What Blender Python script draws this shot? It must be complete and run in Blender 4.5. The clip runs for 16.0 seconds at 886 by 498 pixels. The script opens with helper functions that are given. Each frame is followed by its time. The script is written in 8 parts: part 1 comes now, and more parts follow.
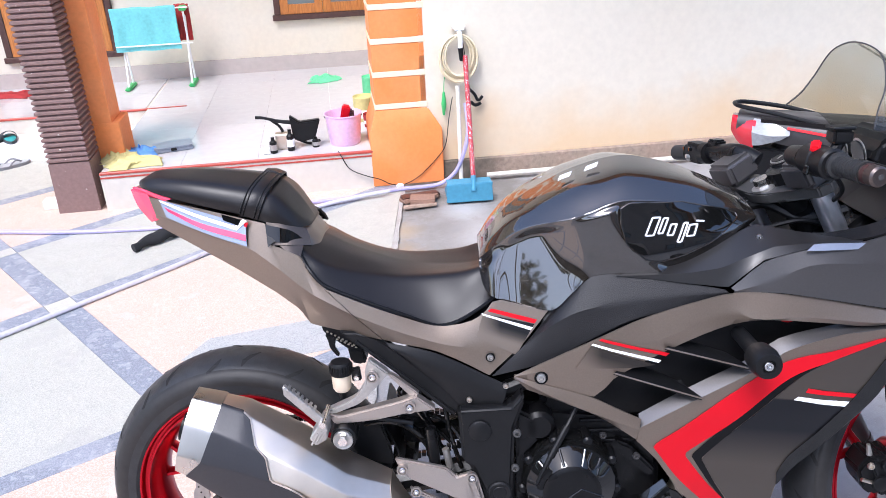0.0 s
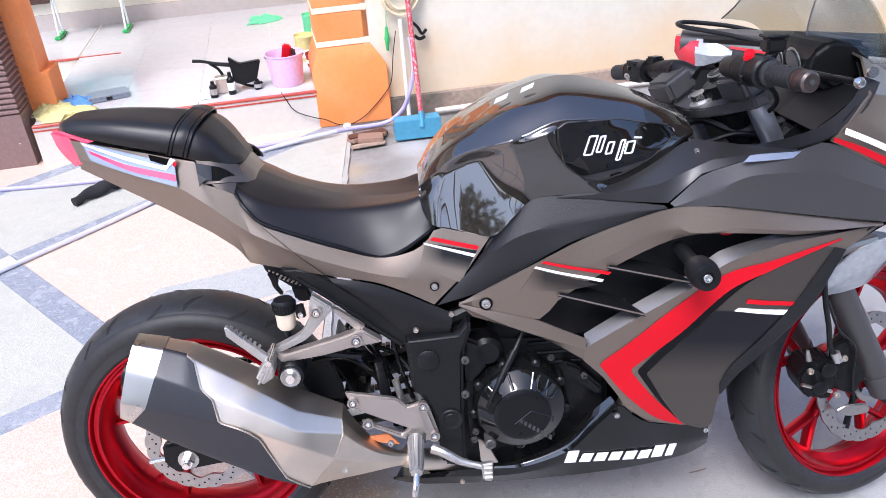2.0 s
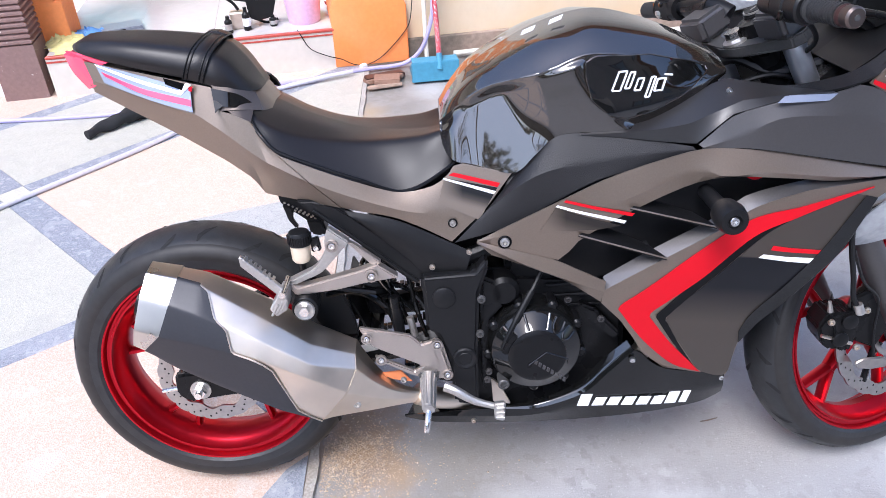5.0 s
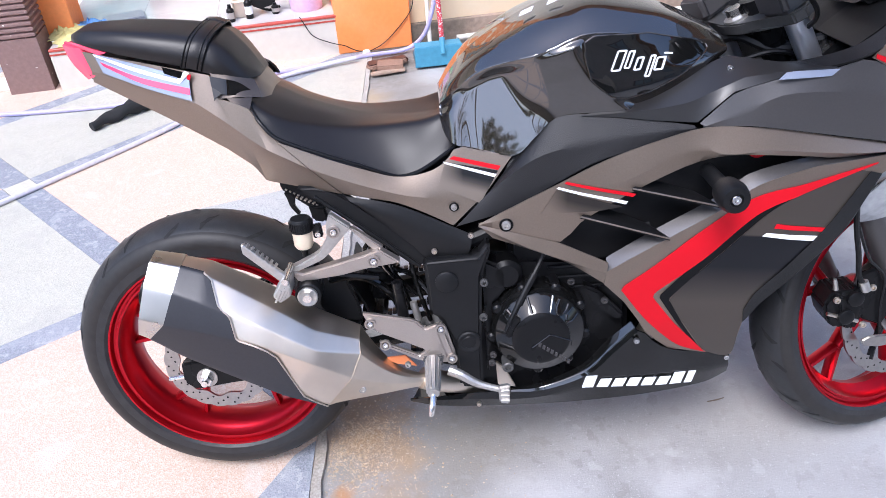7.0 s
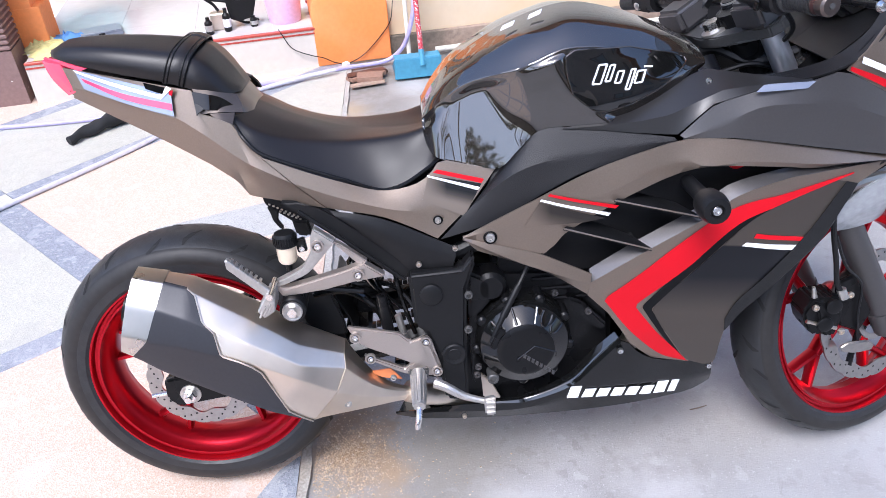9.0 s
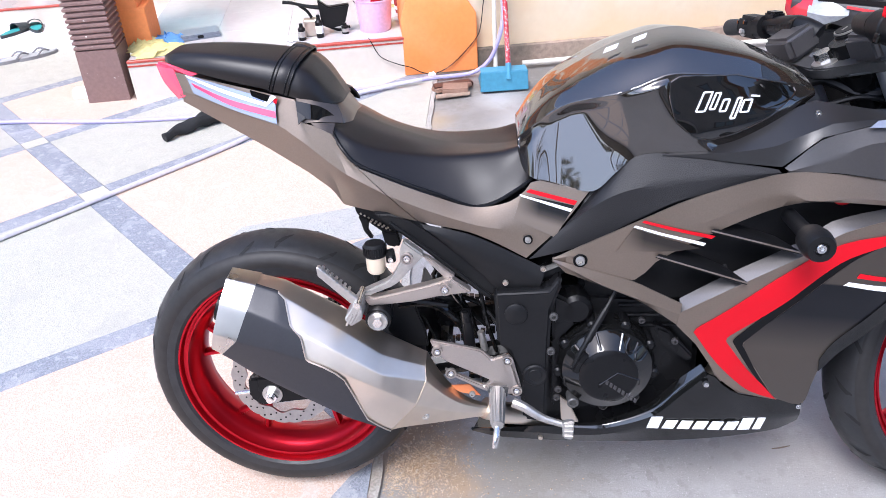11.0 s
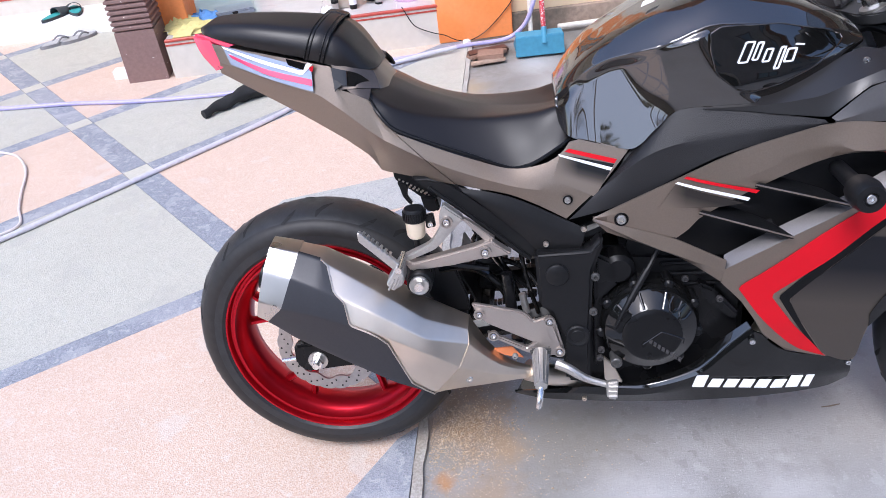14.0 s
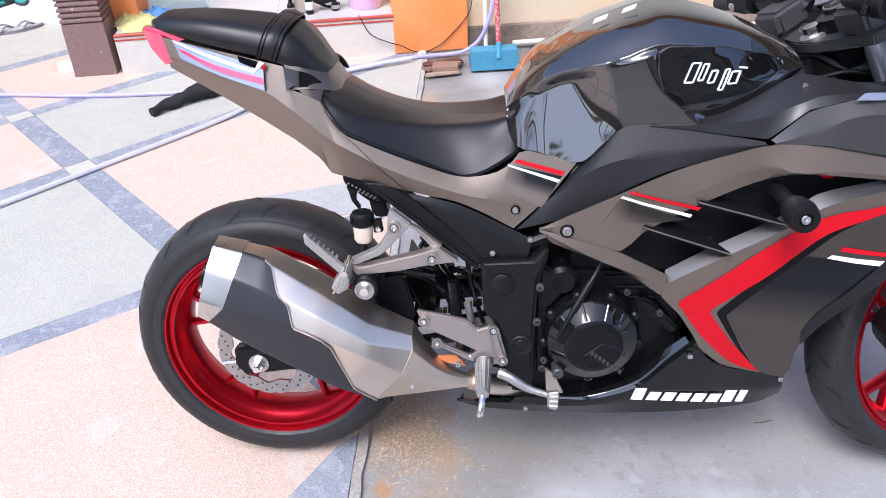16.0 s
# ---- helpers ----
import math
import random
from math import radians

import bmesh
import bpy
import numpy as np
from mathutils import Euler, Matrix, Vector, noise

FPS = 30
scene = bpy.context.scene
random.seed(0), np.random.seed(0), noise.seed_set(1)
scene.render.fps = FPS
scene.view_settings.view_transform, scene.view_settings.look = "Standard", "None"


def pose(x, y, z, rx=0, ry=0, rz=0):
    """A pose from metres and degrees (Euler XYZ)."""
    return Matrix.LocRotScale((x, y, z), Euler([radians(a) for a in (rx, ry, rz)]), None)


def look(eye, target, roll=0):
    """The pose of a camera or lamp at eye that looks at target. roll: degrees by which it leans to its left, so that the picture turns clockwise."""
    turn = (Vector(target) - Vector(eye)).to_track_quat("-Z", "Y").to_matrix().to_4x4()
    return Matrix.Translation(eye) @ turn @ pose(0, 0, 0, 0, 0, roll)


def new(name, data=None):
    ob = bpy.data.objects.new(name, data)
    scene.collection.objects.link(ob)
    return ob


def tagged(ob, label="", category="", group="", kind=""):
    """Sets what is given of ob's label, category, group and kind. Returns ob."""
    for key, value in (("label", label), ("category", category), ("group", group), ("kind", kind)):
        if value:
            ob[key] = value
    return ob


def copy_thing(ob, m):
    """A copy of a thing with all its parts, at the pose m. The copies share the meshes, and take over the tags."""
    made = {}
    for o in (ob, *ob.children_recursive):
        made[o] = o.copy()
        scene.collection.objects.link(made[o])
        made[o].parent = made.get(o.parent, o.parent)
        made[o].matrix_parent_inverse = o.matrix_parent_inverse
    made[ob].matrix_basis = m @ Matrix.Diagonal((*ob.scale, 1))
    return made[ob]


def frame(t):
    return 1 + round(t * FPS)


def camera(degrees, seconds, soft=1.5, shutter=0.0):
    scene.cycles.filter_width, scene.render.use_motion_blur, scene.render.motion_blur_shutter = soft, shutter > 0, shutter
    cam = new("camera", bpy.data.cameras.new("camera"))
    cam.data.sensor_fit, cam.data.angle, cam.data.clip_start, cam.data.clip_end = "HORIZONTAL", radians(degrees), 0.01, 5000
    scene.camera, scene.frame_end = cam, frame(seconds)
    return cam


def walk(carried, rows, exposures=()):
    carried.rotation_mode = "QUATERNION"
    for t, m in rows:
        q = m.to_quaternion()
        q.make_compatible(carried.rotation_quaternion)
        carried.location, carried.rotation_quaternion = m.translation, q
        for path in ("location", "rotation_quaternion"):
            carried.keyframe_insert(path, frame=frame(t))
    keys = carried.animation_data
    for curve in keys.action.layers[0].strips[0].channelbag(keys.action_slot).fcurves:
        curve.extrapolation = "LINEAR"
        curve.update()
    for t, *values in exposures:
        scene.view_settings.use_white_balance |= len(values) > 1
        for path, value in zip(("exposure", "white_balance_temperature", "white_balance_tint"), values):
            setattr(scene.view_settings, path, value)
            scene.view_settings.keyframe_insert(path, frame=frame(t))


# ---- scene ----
KELVIN, TINT = 5700, 14
EXPOSURES = ((0.0, 1.21), (3.5, 1.25), (8.0, 1.23), (10.5, 1.35), (11.0, 1.29), (11.5, 1.13), (12.0, 1.01), (13.0, 0.96), (14.5, 0.96), (16.0, 1.11))
cam = camera(59.43, 16.0, soft=0.8)
# seconds, place, then the turn about x, y and z in degrees
ROWS = [
    (0.0, 0.4643, -1.2697, 1.4651, 64.59, 2.22, 0.50),
    (0.5, 0.4724, -1.2716, 1.4682, 64.77, 1.98, 0.94),
    (1.0, 0.4790, -1.2775, 1.4505, 63.30, 2.91, -0.47),
    (1.5, 0.4975, -1.2650, 1.4388, 61.26, 3.25, -3.40),
    (2.0, 0.4991, -1.2619, 1.4321, 60.15, 3.48, -3.48),
    (2.5, 0.4935, -1.2590, 1.4247, 58.76, 3.78, -3.31),
    (3.0, 0.4702, -1.2635, 1.4174, 58.30, 4.23, 0.37),
    (3.5, 0.4688, -1.2545, 1.4093, 57.53, 3.26, -0.17),
    (4.0, 0.4716, -1.2511, 1.4037, 57.19, 2.42, -0.77),
    (4.5, 0.4780, -1.2507, 1.3993, 56.87, 2.08, -1.60),
    (7.0, 0.4964, -1.2526, 1.3920, 55.58, 3.58, -1.89),
    (7.5, 0.4992, -1.2558, 1.3924, 55.23, 3.41, -2.67),
    (8.0, 0.4910, -1.2525, 1.3926, 55.26, 3.21, -3.63),
    (10.5, 0.4858, -1.2525, 1.4136, 57.69, 3.61, -1.69),
    (11.0, 0.4512, -1.2450, 1.4142, 57.22, 3.04, 2.61),
    (11.5, 0.4410, -1.2449, 1.4070, 56.68, 2.59, 4.59),
    (12.0, 0.4452, -1.2537, 1.4064, 56.47, 2.54, 5.40),
    (12.5, 0.4690, -1.2588, 1.3945, 55.56, 4.95, 2.94),
    (13.0, 0.4779, -1.2621, 1.3970, 55.16, 5.70, 2.38),
    (13.5, 0.4698, -1.2586, 1.3990, 55.18, 5.97, 2.42),
    (14.0, 0.4503, -1.2553, 1.4023, 55.28, 5.94, 4.18),
    (14.5, 0.4526, -1.2472, 1.3956, 56.00, 4.79, 3.98),
    (15.0, 0.4652, -1.2521, 1.3915, 56.37, 1.70, 0.76),
    (15.5, 0.4604, -1.2594, 1.3958, 56.47, 1.74, 1.22),
    (16.0, 0.4531, -1.2615, 1.3919, 56.09, 2.08, 2.23),
]
walk(cam, [(t, pose(*row)) for t, *row in ROWS], exposures=[(t, e, KELVIN, TINT) for t, e in EXPOSURES])

# ---- world and light ----
world = bpy.data.worlds.new("world")
scene.world = world
world.use_nodes = True
wn = world.node_tree.nodes
sky = wn.new("ShaderNodeTexSky")
sky.sky_type, sky.sun_disc = "NISHITA", False
sky.sun_elevation, sky.sun_rotation = radians(55), radians(205)
sky.air_density, sky.dust_density = 1.0, 2.5
world.node_tree.links.new(sky.outputs[0], wn["Background"].inputs[0])
wn["Background"].inputs[1].default_value = 0.15
sun_data = bpy.data.lights.new("sun", "SUN")
sun_data.energy, sun_data.angle, sun_data.color = 1.4, radians(24), (1.0, 0.95, 0.88)
sun = new("sun", sun_data)
sun.matrix_world = look((-3, -6, 10), (0, 0, 0))


# ---- materials ----
def material(name, base, rough=0.5, metal=0.0, grain=0.0, scale=40.0, bump=0.0, bump_scale=200.0, stain=None, stain_amount=0.4,
             stain_scale=3.0, coat=0.0, rough_var=0.0, spec=0.5, random_value=0.0, aniso=0.0, stretch=None):
    """A surface with fine grain, larger stains, relief and uneven gloss."""
    m = bpy.data.materials.new(name)
    m.use_nodes = True
    t, b = m.node_tree, m.node_tree.nodes["Principled BSDF"]
    b.inputs["Roughness"].default_value, b.inputs["Metallic"].default_value = rough, metal
    b.inputs["Specular IOR Level"].default_value = spec
    b.inputs["Coat Weight"].default_value = coat
    b.inputs["Coat Roughness"].default_value = 0.03
    b.inputs["Anisotropic"].default_value = aniso
    coord = t.nodes.new("ShaderNodeTexCoord")
    vec = coord.outputs["Object"]
    if stretch:
        mp = t.nodes.new("ShaderNodeMapping")
        mp.inputs["Scale"].default_value = stretch
        t.links.new(vec, mp.inputs[0])
        vec = mp.outputs[0]
    col = t.nodes.new("ShaderNodeRGB")
    col.outputs[0].default_value = (*base, 1)
    out = col.outputs[0]

    def noise_node(s, detail=4.0):
        n = t.nodes.new("ShaderNodeTexNoise")
        n.inputs["Scale"].default_value, n.inputs["Detail"].default_value = s, detail
        t.links.new(vec, n.inputs["Vector"])
        return n.outputs["Fac"]

    def mixed(fac, a, c, mode="MIX"):
        x = t.nodes.new("ShaderNodeMix")
        x.data_type, x.blend_type = "RGBA", mode
        if isinstance(fac, float):
            x.inputs[0].default_value = fac
        else:
            t.links.new(fac, x.inputs[0])
        t.links.new(a, x.inputs[6])
        if isinstance(c, tuple):
            x.inputs[7].default_value = (*c, 1)
        else:
            t.links.new(c, x.inputs[7])
        return x.outputs[2]

    def ranged(fac, lo, hi, to0, to1):
        r = t.nodes.new("ShaderNodeMapRange")
        t.links.new(fac, r.inputs[0])
        for i, v in enumerate((lo, hi, to0, to1)):
            r.inputs[i + 1].default_value = v
        return r.outputs[0]

    if stain:
        out = mixed(ranged(noise_node(stain_scale, 6.0), 0.42, 0.68, 0.0, stain_amount), out, stain)
    if grain:
        v = ranged(noise_node(scale), 0.3, 0.7, 1 - grain, 1 + grain)
        hsv = t.nodes.new("ShaderNodeHueSaturation")
        t.links.new(v, hsv.inputs["Value"])
        t.links.new(out, hsv.inputs["Color"])
        out = hsv.outputs[0]
    if random_value:
        info = t.nodes.new("ShaderNodeObjectInfo")
        hsv = t.nodes.new("ShaderNodeHueSaturation")
        t.links.new(ranged(info.outputs["Random"], 0, 1, 1 - random_value, 1 + random_value), hsv.inputs["Value"])
        t.links.new(out, hsv.inputs["Color"])
        out = hsv.outputs[0]
    t.links.new(out, b.inputs["Base Color"])
    if rough_var:
        t.links.new(ranged(noise_node(stain_scale * 4), 0.3, 0.7, max(0.02, rough - rough_var), min(1.0, rough + rough_var)), b.inputs["Roughness"])
    if bump:
        bp = t.nodes.new("ShaderNodeBump")
        bp.inputs["Strength"].default_value, bp.inputs["Distance"].default_value = bump, 0.002
        t.links.new(noise_node(bump_scale), bp.inputs["Height"])
        t.links.new(bp.outputs[0], b.inputs["Normal"])
    return m


def chips(name, base, chip, dark, rough=0.55, chip_scale=290.0):
    """Ground and polished stone chips set in a cement base."""
    m = material(name, base, rough, stain=tuple(c * 0.82 for c in base), stain_amount=0.5, stain_scale=4.0, rough_var=0.12)
    t, b = m.node_tree, m.node_tree.nodes["Principled BSDF"]
    link = b.inputs["Base Color"].links[0]
    src = link.from_socket
    coord = t.nodes.new("ShaderNodeTexCoord")
    vor = t.nodes.new("ShaderNodeTexVoronoi")
    vor.inputs["Scale"].default_value = chip_scale
    t.links.new(coord.outputs["Object"], vor.inputs["Vector"])
    ramp = t.nodes.new("ShaderNodeValToRGB")
    ramp.color_ramp.interpolation = "CONSTANT"
    cols = ((0.0, base), (0.35, chip), (0.62, base), (0.78, dark), (0.86, chip))
    while len(ramp.color_ramp.elements) < len(cols):
        ramp.color_ramp.elements.new(0.5)
    for e, (p, c) in zip(ramp.color_ramp.elements, cols):
        e.position, e.color = p, (*c, 1)
    sep = t.nodes.new("ShaderNodeSeparateColor")
    t.links.new(vor.outputs["Color"], sep.inputs[0])
    t.links.new(sep.outputs[0], ramp.inputs[0])
    mix = t.nodes.new("ShaderNodeMix")
    mix.data_type = "RGBA"
    mix.inputs[0].default_value = 0.6
    t.links.new(src, mix.inputs[6])
    t.links.new(ramp.outputs[0], mix.inputs[7])
    t.links.new(mix.outputs[2], b.inputs["Base Color"])
    bp = t.nodes.new("ShaderNodeBump")
    bp.inputs["Strength"].default_value, bp.inputs["Distance"].default_value = 0.5, 0.0015
    t.links.new(vor.outputs["Distance"], bp.inputs["Height"])
    t.links.new(bp.outputs[0], b.inputs["Normal"])
    return m


M_CONCRETE = material("concrete", (0.321, 0.312, 0.307), 0.75, grain=0.16, scale=330, bump=0.6, bump_scale=220, stain=(0.246, 0.234, 0.221), stain_amount=0.7, stain_scale=3.1)
M_CEMENT = material("cement strip", (0.42, 0.395, 0.36), 0.85, grain=0.25, scale=160, bump=0.6, stain=(0.28, 0.24, 0.19), stain_amount=0.7, stain_scale=9)
M_CREAM_CHIP = chips("pale terrazzo", (0.449, 0.440, 0.374), (0.554, 0.541, 0.475), (0.352, 0.352, 0.308))
M_PEACH_CHIP = chips("peach terrazzo", (0.590, 0.440, 0.339), (0.686, 0.581, 0.502), (0.546, 0.370, 0.282))
M_BAND_CHIP = chips("blue grey terrazzo", (0.230, 0.248, 0.285), (0.350, 0.368, 0.405), (0.147, 0.156, 0.184))
M_GREY_CHIP = chips("grey terrazzo", (0.386, 0.386, 0.368), (0.506, 0.506, 0.488), (0.239, 0.248, 0.267))
M_NODE_CHIP = chips("ivory terrazzo", (0.502, 0.484, 0.405), (0.581, 0.563, 0.493), (0.440, 0.414, 0.334))
M_WALL = material("cream wall paint", (0.716, 0.670, 0.558), 0.8, grain=0.03, scale=30, bump=0.3, bump_scale=50, stain=(0.763, 0.614, 0.409), stain_amount=0.4, stain_scale=1.1)
M_PLINTH = material("damp cement plinth", (0.37, 0.265, 0.20), 0.9, grain=0.2, scale=40, bump=0.7, bump_scale=80, stain=(0.30, 0.24, 0.18), stain_amount=0.8, stain_scale=5)
M_ORANGE = material("orange paint", (0.82, 0.25, 0.060), 0.6, grain=0.05, scale=50, bump=0.3, bump_scale=90, stain=(0.86, 0.34, 0.13), stain_amount=0.5, stain_scale=4)
M_STRIPE = material("ivory paint", (0.85, 0.72, 0.50), 0.6, grain=0.04, scale=50, bump=0.2)
M_BROWN = material("brown paint", (0.21, 0.130, 0.115), 0.55, grain=0.10, scale=60, bump=0.3, bump_scale=120, stain=(0.22, 0.14, 0.12), stain_amount=0.4, stain_scale=9)
M_TILE = material("glossy pale floor tile", (0.558, 0.535, 0.522), 0.10, grain=0.03, scale=20, rough_var=0.05)
M_TILE_DARK = material("grey skirting tile", (0.50, 0.44, 0.40), 0.2, grain=0.04, scale=25)
M_RISER = material("cream riser tile", (0.612, 0.562, 0.491), 0.35, grain=0.04, scale=25, stain=(0.594, 0.513, 0.405), stain_amount=0.3)
M_REDLINE = material("red edge tile", (0.42, 0.06, 0.04), 0.35, grain=0.1, scale=60)
M_WOOD = material("varnished orange wood", (0.52, 0.20, 0.05), 0.35, grain=0.25, scale=9, stretch=(14, 14, 1.2), stain=(0.35, 0.11, 0.03), stain_scale=2)
M_DOOR = material("red brown wood", (0.22, 0.055, 0.03), 0.35, grain=0.25, scale=9, stretch=(14, 14, 1.2))
M_FRAME = material("dark brown frame", (0.075, 0.035, 0.028), 0.45, grain=0.15, scale=40)
M_PANE = material("dusk grey pane", (0.20, 0.24, 0.25), 0.06, spec=0.8)
M_WHITE = material("white plaster", (0.80, 0.80, 0.78), 0.7, grain=0.04, scale=40, bump=0.2)
# Lightened so that the unseen house bounces more fill onto the right side.
M_UNSEEN_HOUSE = material("brown render of the unseen house", (0.38, 0.32, 0.27), 0.85, grain=0.12, scale=20, stain=(0.23, 0.19, 0.16), stain_amount=0.6, stain_scale=1.2)
M_SOFFIT = material("brown boarded soffit", (0.36, 0.15, 0.07), 0.6, grain=0.2, scale=8, stretch=(1.2, 12, 12))
M_RUBBER = material("tyre rubber", (0.021, 0.022, 0.024), 0.44, grain=0.2, scale=40, bump=0.2, bump_scale=150, stain=(0.034, 0.031, 0.029), stain_amount=0.5, stain_scale=11, rough_var=0.10, spec=0.35)
M_SIDEWALL = material("dusty tyre sidewall", (0.022, 0.021, 0.0205), 0.5, grain=0.15, scale=60, stain=(0.030, 0.027, 0.025), stain_amount=0.5, stain_scale=14, spec=0.3)
M_RIM = material("red anodised rim", (0.46, 0.010, 0.022), 0.28, metal=0.85, grain=0.03, scale=30)
M_RED = material("gloss red paint", (0.55, 0.004, 0.012), 0.45, coat=0.03, spec=0.2)
M_WHITE_GLOSS = material("gloss white", (0.85, 0.85, 0.85), 0.3)
M_BRONZE = material("satin bronze grey paint", (0.233, 0.184, 0.143), 0.40, metal=0.75, grain=0.05, scale=400, rough_var=0.05, coat=0.35)
M_BRONZE.node_tree.nodes["Principled BSDF"].inputs["Coat Roughness"].default_value = 0.22
M_SATIN = material("satin dark grey paint", (0.050, 0.047, 0.047), 0.38, metal=0.1, grain=0.06, scale=300, rough_var=0.05, spec=0.6)
M_DASH = material("satin black paint", (0.018, 0.017, 0.017), 0.34, grain=0.06, scale=300, rough_var=0.04, spec=0.5)
# Same bronze, cooled and darkened: the vent lip's sky reflection sits in the colour.
M_LIP_BRONZE = material("bronze cooled for the sky reflection", (0.125, 0.118, 0.116), 0.34, metal=0.7, grain=0.04, scale=300, coat=0.7)
# Same bronze, darkened: dull reflections below the pillion seat put into the colour.
M_SHADE = material("bronze darkened by painted shade", (0.075, 0.060, 0.050), 0.36, metal=0.6, grain=0.06, scale=300, coat=0.3)


def fading(name, base, slope, stops, dark, rough=0.37, metal=0.65, start=None):
    """Bronze paint airbrushed towards black along a slanting line; stops are (height, amount of black), start the length over which it sets in."""
    m = material(name, base, rough, metal=metal, coat=0.35)
    t, b = m.node_tree, m.node_tree.nodes["Principled BSDF"]
    b.inputs["Coat Roughness"].default_value = 0.22 if metal > 0.7 else 0.03
    src = b.inputs["Base Color"].links[0].from_socket
    tc, sep, line, grad, mix = [t.nodes.new("ShaderNode" + k) for k in ("TexCoord", "SeparateXYZ", "Math", "ValToRGB", "Mix")]
    t.links.new(tc.outputs["Object"], sep.inputs[0])
    line.operation, line.inputs[1].default_value = "MULTIPLY_ADD", slope
    t.links.new(sep.outputs["X"], line.inputs[0])
    t.links.new(sep.outputs["Z"], line.inputs[2])
    for pos, grey in stops:
        e = grad.color_ramp.elements.new(pos)
        e.color = (grey, grey, grey, 1)
    grad.color_ramp.elements.remove(grad.color_ramp.elements[0])
    grad.color_ramp.elements.remove(grad.color_ramp.elements[-1])
    t.links.new(line.outputs[0], grad.inputs[0])
    mix.data_type = "RGBA"
    mix.inputs[7].default_value = (*dark, 1)
    amount = grad.outputs[0]
    if start:
        sets_in, both = t.nodes.new("ShaderNodeMapRange"), t.nodes.new("ShaderNodeMath")
        sets_in.inputs["From Min"].default_value, sets_in.inputs["From Max"].default_value = start
        both.operation = "MULTIPLY"
        t.links.new(sep.outputs["X"], sets_in.inputs["Value"])
        t.links.new(sets_in.outputs[0], both.inputs[0])
        t.links.new(amount, both.inputs[1])
        amount = both.outputs[0]
    t.links.new(amount, mix.inputs[0])
    t.links.new(src, mix.inputs[6])
    t.links.new(mix.outputs[2], b.inputs["Base Color"])
    return m


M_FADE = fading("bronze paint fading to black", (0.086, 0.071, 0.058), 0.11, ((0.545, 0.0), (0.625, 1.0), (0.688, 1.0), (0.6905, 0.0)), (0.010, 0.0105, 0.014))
M_PANELFADE = fading("bronze panel fading to black", (0.233, 0.184, 0.143), 0.326, ((0.858, 0.0), (0.872, 0.75), (0.882, 1.0)), (0.012, 0.011, 0.011), 0.40, 0.75, (0.487, 0.530))
M_TOPFADE = fading("bronze fairing fading to black", (0.233, 0.184, 0.143), 0.35, ((0.886, 0.0), (0.904, 0.6), (0.918, 0.9)), (0.022, 0.020, 0.019), 0.40, 0.75, (0.660, 0.705))
M_GLOSS = material("gloss black paint", (0.006, 0.006, 0.006), 0.12, coat=1.0, spec=0.0)
M_TANKBLACK = material("gloss black lacquer", (0.005, 0.005, 0.005), 0.08, coat=1.0, spec=0.0)
M_TANKBLACK.node_tree.nodes["Principled BSDF"].inputs["Coat IOR"].default_value = 1.8
M_PEARL = material("gloss bronze black paint", (0.034, 0.027, 0.021), 0.36, metal=0.7, coat=1.0, spec=0.0)
M_PEARL.node_tree.nodes["Principled BSDF"].inputs["Coat IOR"].default_value = 2.1
M_PLASTIC = material("black plastic", (0.008, 0.008, 0.0085), 0.42, grain=0.1, scale=120, bump=0.1, rough_var=0.08, spec=0.25)
M_RECESS = material("deep black plastic", (0.004, 0.004, 0.0045), 0.28, spec=0.2)
M_TEXTURED = material("textured black plastic", (0.012, 0.0115, 0.012), 0.40, bump=0.4, bump_scale=800, spec=0.34)
M_SEAT = material("black seat vinyl", (0.012, 0.0105, 0.0105), 0.36, grain=0.06, scale=300, bump=0.05, bump_scale=1400, rough_var=0.03, spec=0.34)
M_STEEL = material("brushed steel", (0.72, 0.635, 0.535), 0.40, metal=1.0, grain=0.03, scale=30, rough_var=0.05, stain=(0.45, 0.40, 0.36), stain_amount=0.3, stain_scale=6)
M_CAP = material("ground end cap steel", (0.56, 0.53, 0.49), 0.30, metal=1.0, grain=0.03, scale=40, rough_var=0.06)
M_CHROME = material("bright steel", (0.75, 0.74, 0.72), 0.24, metal=1.0, rough_var=0.05)
M_FORK = material("hard chromed tube", (0.80, 0.82, 0.86), 0.30, metal=0.92, rough_var=0.05)
M_ALLOY = material("cast grey alloy", (0.50, 0.48, 0.45), 0.42, metal=0.85, grain=0.08, scale=160, bump=0.15)
M_TITAN = material("brown grey alloy", (0.44, 0.39, 0.35), 0.42, metal=0.85, grain=0.06, scale=200, stretch=(2, 12, 12))
M_HEAT = material("dark heat shield", (0.030, 0.030, 0.034), 0.40, metal=0.3, grain=0.06, scale=200)
M_CLAMP = material("grey cast clamp", (0.085, 0.083, 0.080), 0.45, metal=0.4, grain=0.08, scale=200)
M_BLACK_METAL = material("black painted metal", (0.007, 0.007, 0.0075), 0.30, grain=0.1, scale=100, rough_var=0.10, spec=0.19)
M_DISC = material("brake disc steel", (0.42, 0.40, 0.38), 0.30, metal=1.0, grain=0.08, scale=90)
M_BRAKE_FLUID = material("cloudy amber reservoir", (0.72, 0.60, 0.45), 0.3, grain=0.06, scale=60)
M_TAIL_RED = material("red lamp lens", (0.78, 0.07, 0.13), 0.25, coat=0.6)
M_DEEP_RED = material("deep red lamp lens", (0.55, 0.012, 0.025), 0.15, coat=0.8)
M_LENS = material("clear lamp lens", (0.36, 0.375, 0.39), 0.12, coat=0.7, grain=0.12, scale=70)
M_COPPER = material("orange reflector", (0.62, 0.20, 0.07), 0.4)


